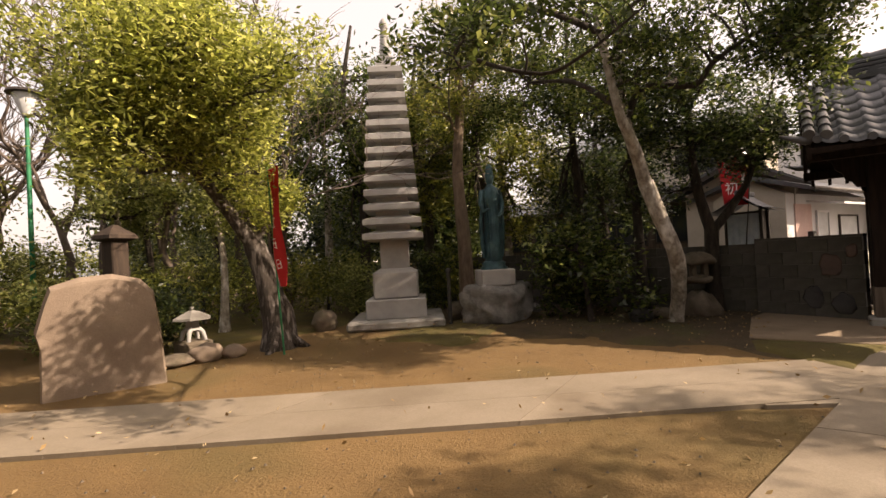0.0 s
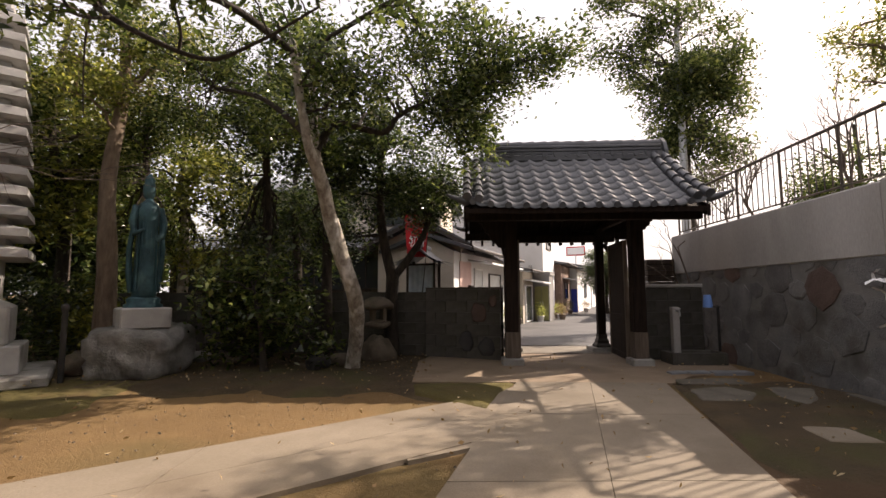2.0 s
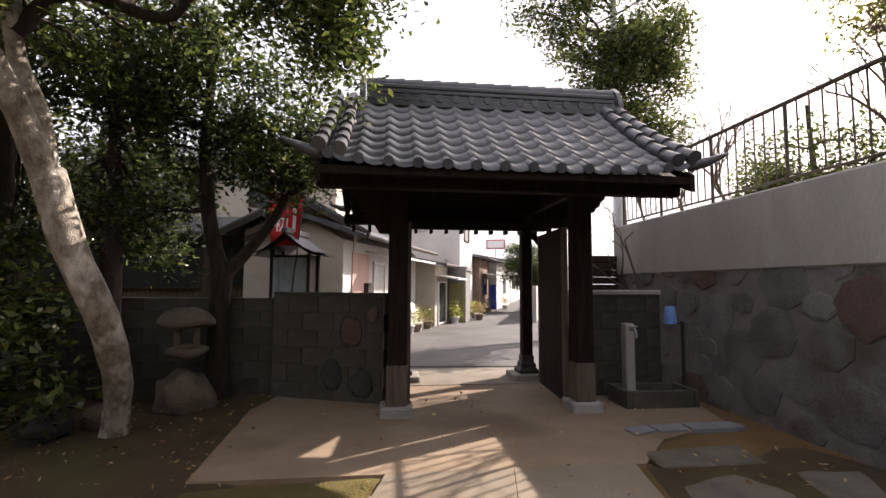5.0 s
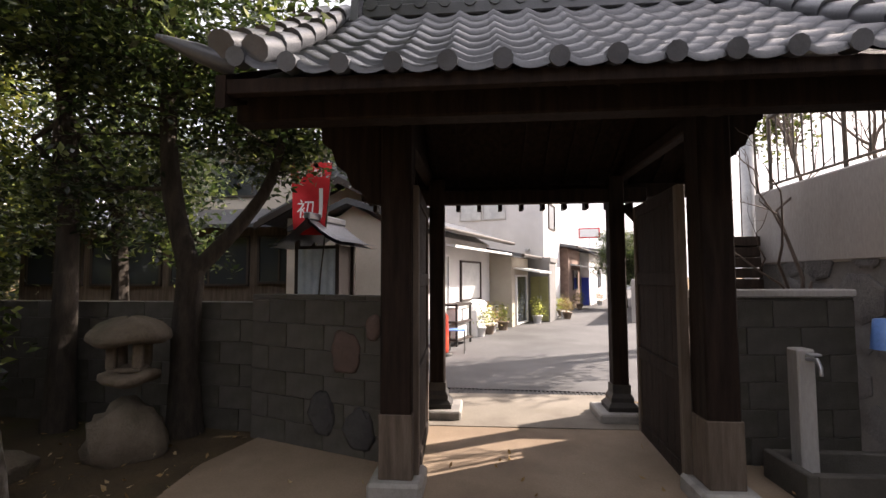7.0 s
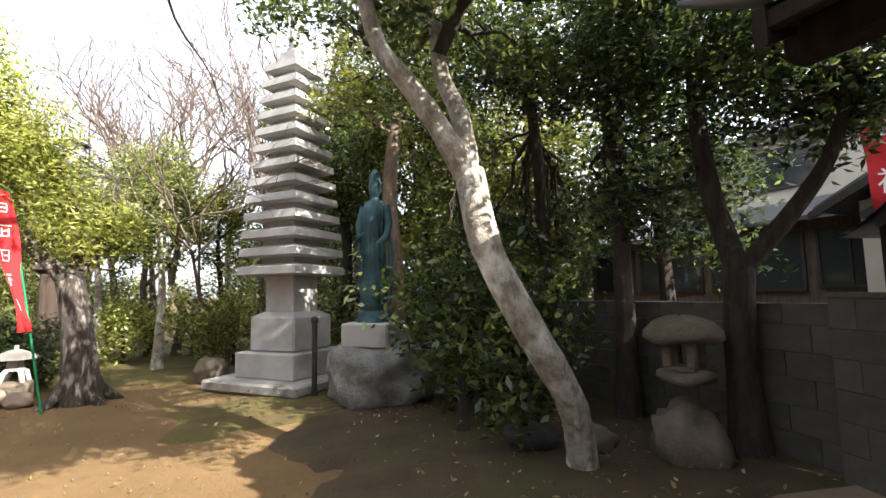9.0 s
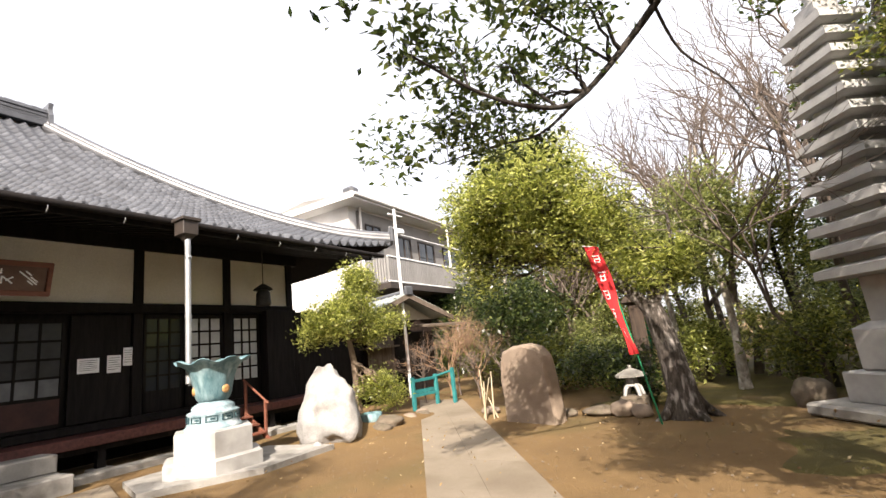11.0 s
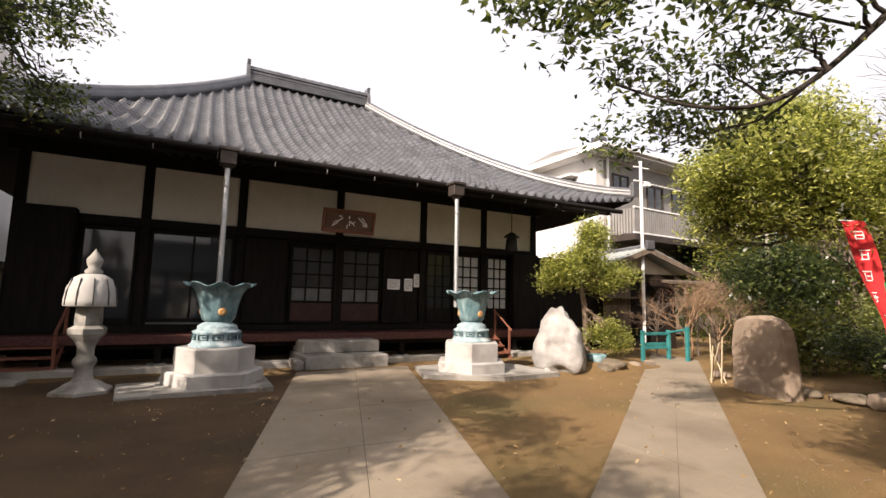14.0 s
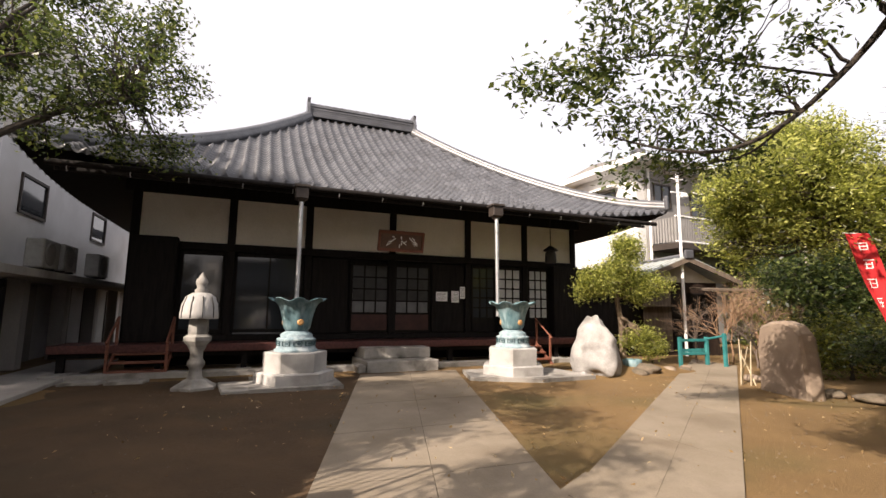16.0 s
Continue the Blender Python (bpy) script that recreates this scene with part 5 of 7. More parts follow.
tap()
def step_stone(quad, seed):
    """A flat flagstone with a chipped outline over its corner points."""
    r = random.Random(seed)
    c = Vector((sum(q[0] for q in quad), sum(q[1] for q in quad), 0)) / len(quad)
    rim = []
    for i, q in enumerate(quad):
        n = quad[(i + 1) % len(quad)]
        for k in range(4):
            e = Vector((*q, 0)).lerp(Vector((*n, 0)), k / 4) - c
            rim.append(e * (1 + (r.uniform(-0.05, 0.04) if k else -0.04)))
    k = len(rim)
    a = Acc()
    vs = [(p.x, p.y, -0.04) for p in rim] + [(p.x, p.y, 0.026) for p in rim] + [(p.x * 0.95, p.y * 0.95, 0.034) for p in rim]
    a.add(vs, [(i, (i + 1) % k, k + (i + 1) % k, k + i) for i in range(k)] + [(k + i, k + (i + 1) % k, 2 * k + (i + 1) % k, 2 * k + i) for i in range(k)] + [tuple(range(2 * k, 3 * k))])
    return a, c


for i, quad in enumerate((((-3.42, -1.15), (-3.45, -1.48), (-3.83, -1.49), (-3.82, -1.09)), ((-1.92, -0.95), (-1.76, -1.45), (-2.1, -1.6), (-2.5, -1.31), (-2.5, -0.82)), ((-1.78, -1.9), (-1.8, -2.4), (-2.4, -2.05), (-2.65, -1.75), (-2.3, -1.72)), ((-2.1, -2.52), (-2.15, -2.63), (-2.9, -2.63), (-2.86, -2.45)),
                          ((-1.30, -1.05), (-1.22, -1.9), (-1.62, -1.85), (-1.62, -1.0)))):
    acc, c = step_stone(quad, 20 + i)
    solid("stepping_stone", acc, PAVE if i == 0 else FLAG, (c.x, c.y, 0), "flat worn flagstone set in dark mossy soil", "stepping stone", "stepping stones")
for i, quad in enumerate((((-0.72, -1.19), (-0.64, -1.42), (-0.82, -1.45), (-0.90, -1.19)), ((-0.66, -1.45), (-0.63, -1.78), (-0.83, -1.76), (-0.84, -1.48)), ((-0.63, -1.81), (-0.62, -2.34), (-0.80, -2.36), (-0.83, -1.79)))):
    acc, c = step_stone(quad, 40 + i)
    solid("edging_slab", acc, SLATE, (c.x, c.y, 0.004), "blue-grey stone slab edging the gate apron", "slab", "apron edging slabs")


def paper_tree():
    """A trained bush on stakes, hung with knotted paper slips."""
    r = random.Random(9)
    root = thing("paper_slip_bush", (-3.65, -2.4, 0), "bare bush on bamboo stakes hung with white paper slips", "shrub")
    for x, y, tx, ty, z in ((0.24, 0.06, -0.02, 0.05, 0.98), (0.04, 0.24, 0.0, 0.06, 0.96), (-0.30, 0.12, 0.02, 0.04, 0.94)):
        part("stake", Acc().tube([(x, y, -0.04), (tx, ty, z)], [0.013, 0.011], 7), GREYWOOD, root)
    part("trunk", Acc().tube([(-0.05, 0, -0.05), (-0.02, 0.03, 0.4), (0.02, 0, 0.8), (0.0, 0.02, 1.3)], [0.022, 0.019, 0.015, 0.008], 7), BARK, root)
    tips = []
    for k in range(28):
        an = r.uniform(0, 6.28)
        L = r.uniform(0.3, 0.95)
        z0 = r.uniform(0.5, 1.1)
        e = Vector((math.cos(an) * L, math.sin(an) * L * 0.6, z0 + r.uniform(-0.1, 0.5)))
        pts = bend((0, 0, z0), e, r, 4)
        part("branch", Acc().tube(pts, [0.011, 0.009, 0.007, 0.005, 0.003], 5, False), BARK, root)
        tips += pts[2:]
    for k in range(72):
        p = r.choice(tips) + Vector((r.gauss(0, 0.03), r.gauss(0, 0.03), r.gauss(0, 0.02)))
        m = Matrix.Translation(p) @ Euler((r.uniform(-0.7, 0.7), r.uniform(-1.2, 1.2), r.uniform(0, 6.28))).to_matrix().to_4x4()
        L = r.uniform(0.055, 0.11)
        a = Acc()
        a.grid(lambda u, v: m @ Vector(((u - 0.5) * 2 * L, (v - 0.5) * (0.022 + 0.05 * abs(u - 0.5)), -0.55 * L * abs(2 * u - 1) + 0.008 * math.sin(11 * u + k))), 6, 1)
        part("paper_slip", a, PAPER, root)


paper_tree()


# ---- trees ----
R = random.Random(5)
tree("pale_tree", (-0.37, 3.36, 0), "evergreen tree with a pale curved mottled trunk", [
    ([(0, 0, -0.1), (-0.06, -0.05, 0.2), (-0.21, -0.12, 0.55), (-0.57, -0.18, 1.05), (-0.80, -0.05, 1.6), (-0.82, 0.12, 2.15)], 0.105, 0.105),
    ([(-0.82, 0.11, 2.08), (-1.06, 0.16, 2.5), (-1.28, 0.20, 2.8), (-1.5, 0.26, 3.15), (-1.7, 0.40, 4.3)], 0.095, 0.045),
    ([(-0.82, 0.12, 2.10), (-0.85, 0.20, 2.6), (-0.98, 0.30, 3.1), (-0.95, 0.4, 4.4)], 0.085, 0.04),
    ([(-1.68, 0.38, 4.15), (-2.3, 1.0, 4.45), (-3.0, 1.62, 4.25), (-3.46, 1.56, 3.84), (-3.71, 1.11, 3.38), (-3.73, 0.34, 3.0), (-3.95, -0.2, 2.98), (-4.15, -0.75, 3.12)], 0.046, 0.008),
    ([(-3.71, 1.11, 3.38), (-4.1, 1.05, 3.16), (-4.5, 0.85, 3.12), (-4.9, 0.5, 2.98)], 0.016, 0.005),
    ([(-3.46, 1.56, 3.84), (-3.75, 0.6, 3.95), (-3.85, -0.5, 3.9), (-4.0, -1.5, 3.6)], 0.015, 0.005),
    ([(-3.0, 1.62, 4.25), (-2.9, 2.0, 3.9), (-2.6, 2.3, 3.55), (-2.45, 2.4, 3.1)], 0.016, 0.005),
    ([(-1.24, 0.4, 4.4), (-1.9, -0.8, 4.6), (-2.8, -1.6, 4.4), (-3.6, -2.0, 4.3)], 0.034, 0.010),
    ([(-0.98, 0.30, 3.1), (-0.80, 0.06, 3.55), (-0.73, -0.57, 3.43), (-0.73, -0.80, 3.66), (-0.73, -1.22, 3.88), (-0.75, -1.9, 4.05)], 0.058, 0.022), ([(-1.5, 0.26, 3.15), (-1.35, 0.9, 3.7), (-1.2, 1.7, 3.95)], 0.045, 0.018)],
    scatter(R, 44, -0.6, 0.5, 4.35, 1.9, 2.7, 1.1, 0.45, 250)
    + [(x + 0.37 + R.uniform(-0.14, 0.14), y - 3.26 + R.uniform(-0.16, 0.16), z + 0.06 + R.uniform(-0.10, 0.10), 0.20, 0.20, 0.12, 60) for x, y, z in ((-4.5, 1.6, 3.45), (-4.35, 1.75, 3.55), (-4.4, 2.0, 3.42), (-4.3, 2.2, 3.65), (-4.6, 2.6, 3.25), (-4.45, 2.4, 3.65), (-5.45, 3.35, 3.0), (-5.15, 3.6, 3.15), (-5.15, 4.5, 3.2), (-4.85, 4.15, 3.3), (-4.2, 3.1, 3.75), (-4.0, 2.3, 3.95), (-3.9, 2.8, 4.05), (-4.6, 3.5, 3.55), (-4.1, 3.7, 3.85), (-3.75, 3.3, 4.25), (-4.3, 2.8, 4.0), (-4.65, 3.05, 3.4), (-4.9, 3.9, 3.0), (-3.9, 2.0, 4.1), (-4.1, 4.3, 3.8), (-4.45, 4.5, 3.55), (-3.7, 4.3, 4.2), (-3.5, 3.8, 4.45), (-3.35, 4.6, 4.45), (-4.55, 4.0, 3.65), (-4.3, 3.5, 4.05), (-4.0, 3.3, 4.2), (-4.8, 3.5, 3.2), (-4.6, 4.5, 3.2), (-3.6, 2.9, 4.4)) for _ in range(2)]
     + scatter(R, 14, -1.0, -2.5, 4.35, 0.9, 0.9, 0.55, 0.36, 190) + scatter(R, 10, -1.1, -1.3, 4.6, 0.9, 0.9, 0.6, 0.38, 170) + scatter(R, 16, -0.5, -1.5, 3.75, 0.9, 0.9, 0.6, 0.4, 200),
    PALEBARK, LEAF, 0.085, 3, 5, backlit_from=3)
tree("laurel_shrub", (-0.75, 4.55, 0), "dense dark evergreen shrub behind the pale trunk", [([(0, 0, -0.05), (0.05, 0.1, 0.6), (0.0, 0.2, 1.2)], 0.05, 0.02)],
     scatter(R, 34, 0.6, 0.45, 1.0, 0.88, 0.88, 0.85, 0.36, 130) + [(0.1, -0.85, 0.45, 0.28, 0.28, 0.3, 130), (0.0, -0.55, 0.75, 0.3, 0.3, 0.3, 130), (-0.6, 0.5, 1.35, 0.14, 0.14, 0.12, 40)], BARK, LEAF, 0.11, 8, 4, category="shrub")
tree("dark_forked_tree", (0.95, 2.95, 0), "dark evergreen with a forked trunk beside the wall", [
    ([(0, 0, -0.1), (0.0, 0.02, 0.8), (0.02, 0.0, 1.45)], 0.12, 0.11),
    ([(0.02, 0, 1.4), (-0.02, 0.18, 2.2), (0.0, 0.25, 3.2), (0.1, 0.2, 4.6)], 0.10, 0.04),
    ([(0.02, 0, 1.4), (0.25, -0.38, 1.95), (0.35, -0.6, 2.4), (0.3, -0.8, 3.2)], 0.08, 0.03)],
    scatter(R, 30, 0.1, 0.1, 3.5, 1.3, 1.5, 1.3, 0.45, 230) + scatter(R, 22, 0.2, -0.2, 3.0, 1.0, 1.2, 0.45, 0.36, 190) + [(0.0, -0.5, 2.7, 0.4, 0.35, 0.25, 150), (0.2, 0.6, 2.3, 0.4, 0.4, 0.3, 150), (-0.3, 0.9, 2.1, 0.35, 0.35, 0.25, 120)], BARK, LEAFDARK, 0.085, 11, 5)
for k, (x, y, h, sd) in enumerate(((0.95, 4.15, 5.5, 14), (0.75, 5.2, 6.0, 15), (0.9, 7.6, 6.0, 16))):
    tree("dark_tree", (x, y, 0), "tall dark evergreen with a bare lower trunk", [([(0, 0, -0.1), (0.05, 0.05, h * 0.4), (-0.05, 0.1, h * 0.7), (0.05, 0.1, h)], 0.10, 0.03)],
         scatter(R, 26, 0, 0.1, h * 0.72, 1.1, 1.2, h * 0.28, 0.42, 210) + scatter(R, 8, 0.1, 0.1, 2.1, 0.7, 0.7, 0.4, 0.3, 130), BARK, LEAFDARK if k < 2 else LEAF, 0.085, sd, 4, "dark garden trees")
tree("red_pine", (-0.45, 7.25, 0), "pine with a reddish brown trunk behind the statue", [([(0, 0, -0.1), (0.0, 0.02, 1.5), (-0.06, 0.05, 3.0), (0.1, 0.0, 4.6), (0.05, 0.1, 6.5)], 0.16, 0.06)],
     scatter(R, 26, 0.0, 0.2, 4.9, 1.5, 1.5, 1.5, 0.42, 230), BROWNBARK, LEAFMID, 0.075, 19, 5)
tree("yellow_green_tree", (-4.42, 7.98, 0), "broad yellow-green evergreen tree with a gnarled leaning trunk", [
    ([(0, 0, -0.1), (-0.02, 0.03, 0.5), (-0.1, 0.1, 1.1), (-0.22, 0.2, 1.6)], 0.21, 0.15),
    ([(-0.2, 0.18, 1.5), (-0.6, 0.1, 2.0), (-1.1, -0.05, 2.5), (-1.6, 0.0, 3.2)], 0.11, 0.04),
    ([(-0.2, 0.2, 1.5), (-0.2, 0.5, 2.3), (-0.5, 0.7, 3.2)], 0.10, 0.04),
    ([(-0.2, 0.2, 1.55), (0.2, 0.2, 2.2), (0.3, 0.0, 2.9)], 0.06, 0.02),
    ([(-0.02, -0.02, 0.45), (0.12, -0.16, 0.14), (0.32, -0.30, -0.03)], 0.13, 0.04),
    ([(0.0, 0.0, 0.5), (0.20, 0.06, 0.16), (0.45, 0.10, -0.03)], 0.12, 0.035),
    ([(-0.02, 0.0, 0.45), (-0.18, -0.16, 0.12), (-0.36, -0.26, -0.03)], 0.12, 0.035),
    ([(-0.04, 0.06, 0.9), (0.10, -0.08, 0.55), (0.14, -0.12, 0.05)], 0.09, 0.10)],
    scatter(R, 46, -1.50, -0.75, 3.35, 1.38, 1.5, 0.9, 0.40, 400) + scatter(R, 18, -1.5, -0.7, 3.2, 0.7, 0.8, 0.45, 0.42, 330) + scatter(R, 18, -1.65, -0.3, 4.15, 0.8, 0.95, 0.5, 0.34, 260) + scatter(R, 12, -2.4, -0.9, 2.65, 0.4, 0.6, 0.5, 0.30, 230) + scatter(R, 9, -0.3, 0.1, 2.8, 0.55, 0.6, 0.5, 0.30, 190) + scatter(R, 10, -1.1, -0.4, 2.5, 0.8, 0.8, 0.25, 0.26, 130) + scatter(R, 12, -0.75, -0.2, 3.25, 0.6, 0.7, 0.5, 0.34, 260) + scatter(R, 16, -0.05, 0.2, 2.25, 0.6, 0.5, 0.42, 0.30, 190),
    GNARLBARK, LEAFYELLOW, 0.082, 23, 6, droop=-0.25, aspect=0.34)
for k, (x, y, h, lf) in enumerate(((-3.88, 10.61, 4.7, LEAFLIGHT), (-5.1, 11.9, 4.2, LEAFLIGHT), (-2.9, 12.6, 4.3, LEAFMID), (-4.3, 12.9, 4.6, LEAFLIGHT))):
    tree("thin_tree", (x, y, 0), "slender pale-trunked evergreen with loose light foliage", [([(0, 0, -0.1), (0.05, 0, h * 0.3), (-0.05, 0.1, h * 0.62), (0.1, 0.1, h)], 0.085, 0.02)],
         scatter(R, 30, 0.0, 0.1, h * 0.68, 0.95, 0.95, h * 0.30, 0.30, 170), PALEBARK if k < 2 else BARK, lf, 0.085, 29 + k, 5, "thin garden trees")
tree("garden_shrub", (-5.6, 9.4, 0), "dense green shrub beside the stele", [([(0, 0, -0.05), (0, 0, 0.8)], 0.04, 0.02)], scatter(R, 16, 0, 0, 0.6, 0.95, 0.7, 0.5, 0.34, 190), BARK, LEAFDARK, 0.08, 33, 3, category="shrub")


def woods():
    r = random.Random(77)
    spots = ((-9.4, 12.6, 3.4), (-7.9, 15.9, 4.4), (-0.6, 10.2, 7.0), (0.3, 12.6, 7.5), (0.9, 9.4, 6.6), (-0.2, 14.4, 7.5), (2.6, 8.0, 6.0), (2.9, 11.0, 7.2), (-10.4, 14.6, 4.8), (-7.8, 16.5, 6.0), (3.4, 5.6, 5.0))
    for k, (x, y, h) in enumerate(spots):
        lf = (LEAFDARK, LEAFMID, LEAF, LEAFDARK, LEAFMID)[k % 5]
        tree("wood_tree", (x, y, 0), "evergreen tree in the wooded garden's depth", [([(0, 0, -0.1), (r.uniform(-0.2, 0.2), 0, h * 0.35), (r.uniform(-0.3, 0.3), 0.1, h * 0.7), (0, 0, h)], 0.13, 0.03)],
             scatter(r, 34, 0, 0, h * 0.6, 1.5, 1.5, h * 0.38, 0.6, 170), BARK if k % 3 else PALEBARK, lf, 0.13, 100 + k, 4, "wood trees")
    for k, (x, y) in enumerate(((-7.6, 10.9), (-6.2, 11.4), (-4.6, 11.9), (-2.6, 10.4), (-1.4, 9.6), (-0.4, 8.7), (0.5, 7.9), (-9.3, 12.6), (-3.4, 12.4), (-0.9, 11.2), (-6.95, 13.6), (-7.6, 16.0), (-6.3, 16.9), (-7.4, 12.6), (-10.6, 13.6), (-12.0, 14.8), (-8.6, 15.2), (-6.6, 15.0), (-4.8, 15.6), (-2.6, 14.2), (-0.8, 14.4), (1.2, 13.6), (2.6, 9.5), (2.4, 12.4), (-10.0, 17.0), (-7.6, 18.4), (-5.0, 18.4), (-2.0, 17.6), (0.8, 17.4), (-12.8, 17.2), (-15.0, 19.0), (3.6, 14.5))):
        s = r.uniform(0.8, 1.15) * (1.0 if y < 13 else 1.7)
        tree("undergrowth_shrub", (x, y, 0), "bushy evergreen undergrowth shrub", [([(0, 0, -0.05), (0, 0, 0.7)], 0.035, 0.015)], scatter(r, 15, 0, 0, 0.7 * s, 0.85 * s, 0.85 * s, 0.62 * s, 0.36 * s, 130),
             BARK, (LEAFMID, LEAFLIGHT if x < -1.2 else LEAFDARK, LEAFYELLOW if x < -1.2 else LEAFDARK)[k % 3] if not (x > 0 and y < 7) else LEAFDARK, 0.10, 200 + k, 3, "undergrowth", category="shrub")
    for k, (x, y, h) in enumerate(((-4.6, 14.5, 7.5), (-2.7, 15.2, 9.0), (-1.0, 16.2, 9.5), (0.6, 15.0, 9.0), (-6.2, 16.0, 7.0), (-8.4, 14.4, 5.0), (-3.8, 13.0, 7.5), (-1.8, 13.4, 8.5), (-5.4, 14.6, 7.0), (-9.6, 16.2, 6.5), (-7.0, 16.6, 5.5), (-6.5, 18.0, 6.5), (-7.7, 14.6, 4.5))):
        bare("bare_tree", (x, y, 0), "leafless grey-brown deciduous tree", h, 300 + k, TWIG, 0.11, 0.42, 5)
    for k, (x, y) in enumerate([(-17.5 + 2.1 * i, 20.5 + (i % 3) * 0.7) for i in (0, 1, 2, 3, 8, 9, 10)] + [(4.6, 17.5), (4.9, 15.2), (4.4, 12.8), (5.2, 11.4), (7.4, 13.2), (9.8, 14.6)]):
        tree("hedge_shrub", (x, y, 0), "tall dense dark evergreen hedge shrub", [([(0, 0, -0.05), (0, 0, 1.6)], 0.06, 0.02)], scatter(r, 30, 0, 0, 2.5, 1.5, 1.2, 2.4, 0.85, 150), BARK, LEAFDARK, 0.23, 600 + k, 3, "hedge shrubs", category="shrub")


woods()
bare("bare_plum", (-2.7, 10.3, 0), "leafless tree with thin spreading branches", 6.2, 41, TWIG, 0.045, 0.5, 5, lean=(-0.3, -0.2, 1))

# trees of the terrace and the yard's far side
tree("terrace_cypress", (7.6, -5.6, -0.05), "tall feathery dark evergreen behind the gate", [([(0, 0, -0.1), (0.1, 0, 4), (0, 0.1, 8.5), (0.1, 0, 11.0)], 0.22, 0.05)],
     scatter(R, 60, -0.2, 0.0, 7.2, 1.7, 1.7, 3.4, 0.6, 260) + [(-0.6 + R.uniform(-0.5, 0.5), 2.1 + R.uniform(-1.0, 0.8), 9.4 + R.uniform(-1.4, 1.4), 0.6, 0.6, 0.4, 220) for _ in range(14)], BARK, LEAF, 0.14, 51, 5)
tree("terrace_tree", (-0.6, -4.9, 2.05), "thin mostly unseen evergreen tree, added to dapple the paths with shade", [([(0, 0, -0.1), (-0.05, 0, 1.0), (0.1, 0, 2.2), (0.0, 0.1, 4.2)], 0.11, 0.03)],
     scatter(R, 22, 0.0, 0.0, 3.0, 1.0, 0.9, 1.3, 0.38, 150), BROWNBARK, LEAFMID, 0.08, 52, 6)
# mostly out of view; added so that their crowns dapple the paths
for k, (x, y, h) in enumerate(((-2.6, -7.6, 6.5), (-4.3, -6.6, 5.5), (-7.0, -8.5, 6.5), (-3.3, -5.4, 6.4), (3.4, -7.4, 5.0))):
    tree("terrace_tree", (x, y, 2.05 if -5.6 < x < 2.3 else 0), "mostly unseen evergreen tree, added to dapple the paths with shade", [([(0, 0, -0.1), (0.1, 0, h * 0.3), (-0.1, 0, h * 0.6), (0, 0, h)], 0.14, 0.03)],
         scatter(R, 32, 0, 0, h * 0.66, 1.9, 1.7, h * 0.3, 0.48, 230), BARK, LEAF, 0.10, 60 + k, 5, "terrace trees")
# unseen trees, added only to keep sun and sky off the yard
for k, (x, y, h) in enumerate(((-4.0, -8.2, 5.4), (-5.7, -7.6, 5.0), (-7.2, -6.7, 4.4), (-8.8, -7.0, 4.6))):
    h *= 1.18
    tree("yard_evergreen", (x, y, -0.02), "tall unseen evergreen added to shade the yard", [([(0, 0, -0.1), (0.1, 0, h * 0.3), (-0.1, 0, h * 0.6), (0, 0, h)], 0.15, 0.03)],
         scatter(R, 34, 0, 0, h * 0.66, 1.3, 1.3, h * 0.28, 0.45, 210), BARK, LEAF, 0.10, 640 + k, 4, "yard evergreens")
tree("yard_tree", (-7.6, -4.9, 0), "evergreen tree with small glossy leaves at the yard's edge", [
    ([(0, 0, -0.1), (0.0, 0.1, 1.5), (-0.1, 0.3, 3.0), (-0.2, 0.6, 4.4)], 0.15, 0.06), ([(-0.1, 0.3, 3.0), (-0.5, 1.2, 3.9), (-1.0, 2.0, 4.5)], 0.06, 0.02)],
    scatter(R, 74, -1.2, 1.3, 5.0, 1.6, 2.0, 1.35, 0.36, 120) + scatter(R, 10, -2.2, 2.1, 4.0, 0.7, 0.7, 0.4, 0.26, 70), BARK, LEAF, 0.085, 71, 6)
for k, (x, y, lean) in enumerate(((1.7, -3.6, (0.2, 0.1, 1)), (2.6, -3.5, (0, 0.3, 1)), (-1.6, -3.3, (0.1, 0.2, 1)), (0.6, -3.4, (0.2, 0.2, 1)))):
    bare("terrace_shrub", (x, y, 2.08), "thin leafless shrub against the railing", 1.9, 400 + k, TWIG, 0.03, 0.4, 4, "shrub", lean, 3)
grass = Acc()
rg = random.Random(3)
for k in range(260):
    x, y = rg.uniform(-4.9, -3.1), rg.uniform(-3.6, -3.2)
    an, L = rg.uniform(0, 6.28), rg.uniform(0.3, 0.75)
    d = Vector((math.cos(an) * 0.5, abs(math.sin(an)) * 0.7, 0))
    b = Vector((x, y, 2.47))
    s = Vector((-d.y, d.x, 0)).normalized() * 0.007
    p1, p2 = b + d * L * 0.4 + Vector((0, 0, L * 0.6)), b + d * L + Vector((0, 0, L * 0.35))
    grass.add([b - s, b + s, p1 + s, p1 - s, p2], [(0, 1, 2, 3), (3, 2, 4)])
solid("dry_grass", grass, surf("straw", (0.36, 0.29, 0.17), (0.48, 0.40, 0.26), 0.9, 3, 40, 0), (0, 0, 0), "dry straw-coloured grass hanging over the terrace wall", "grass", kind="stuff")


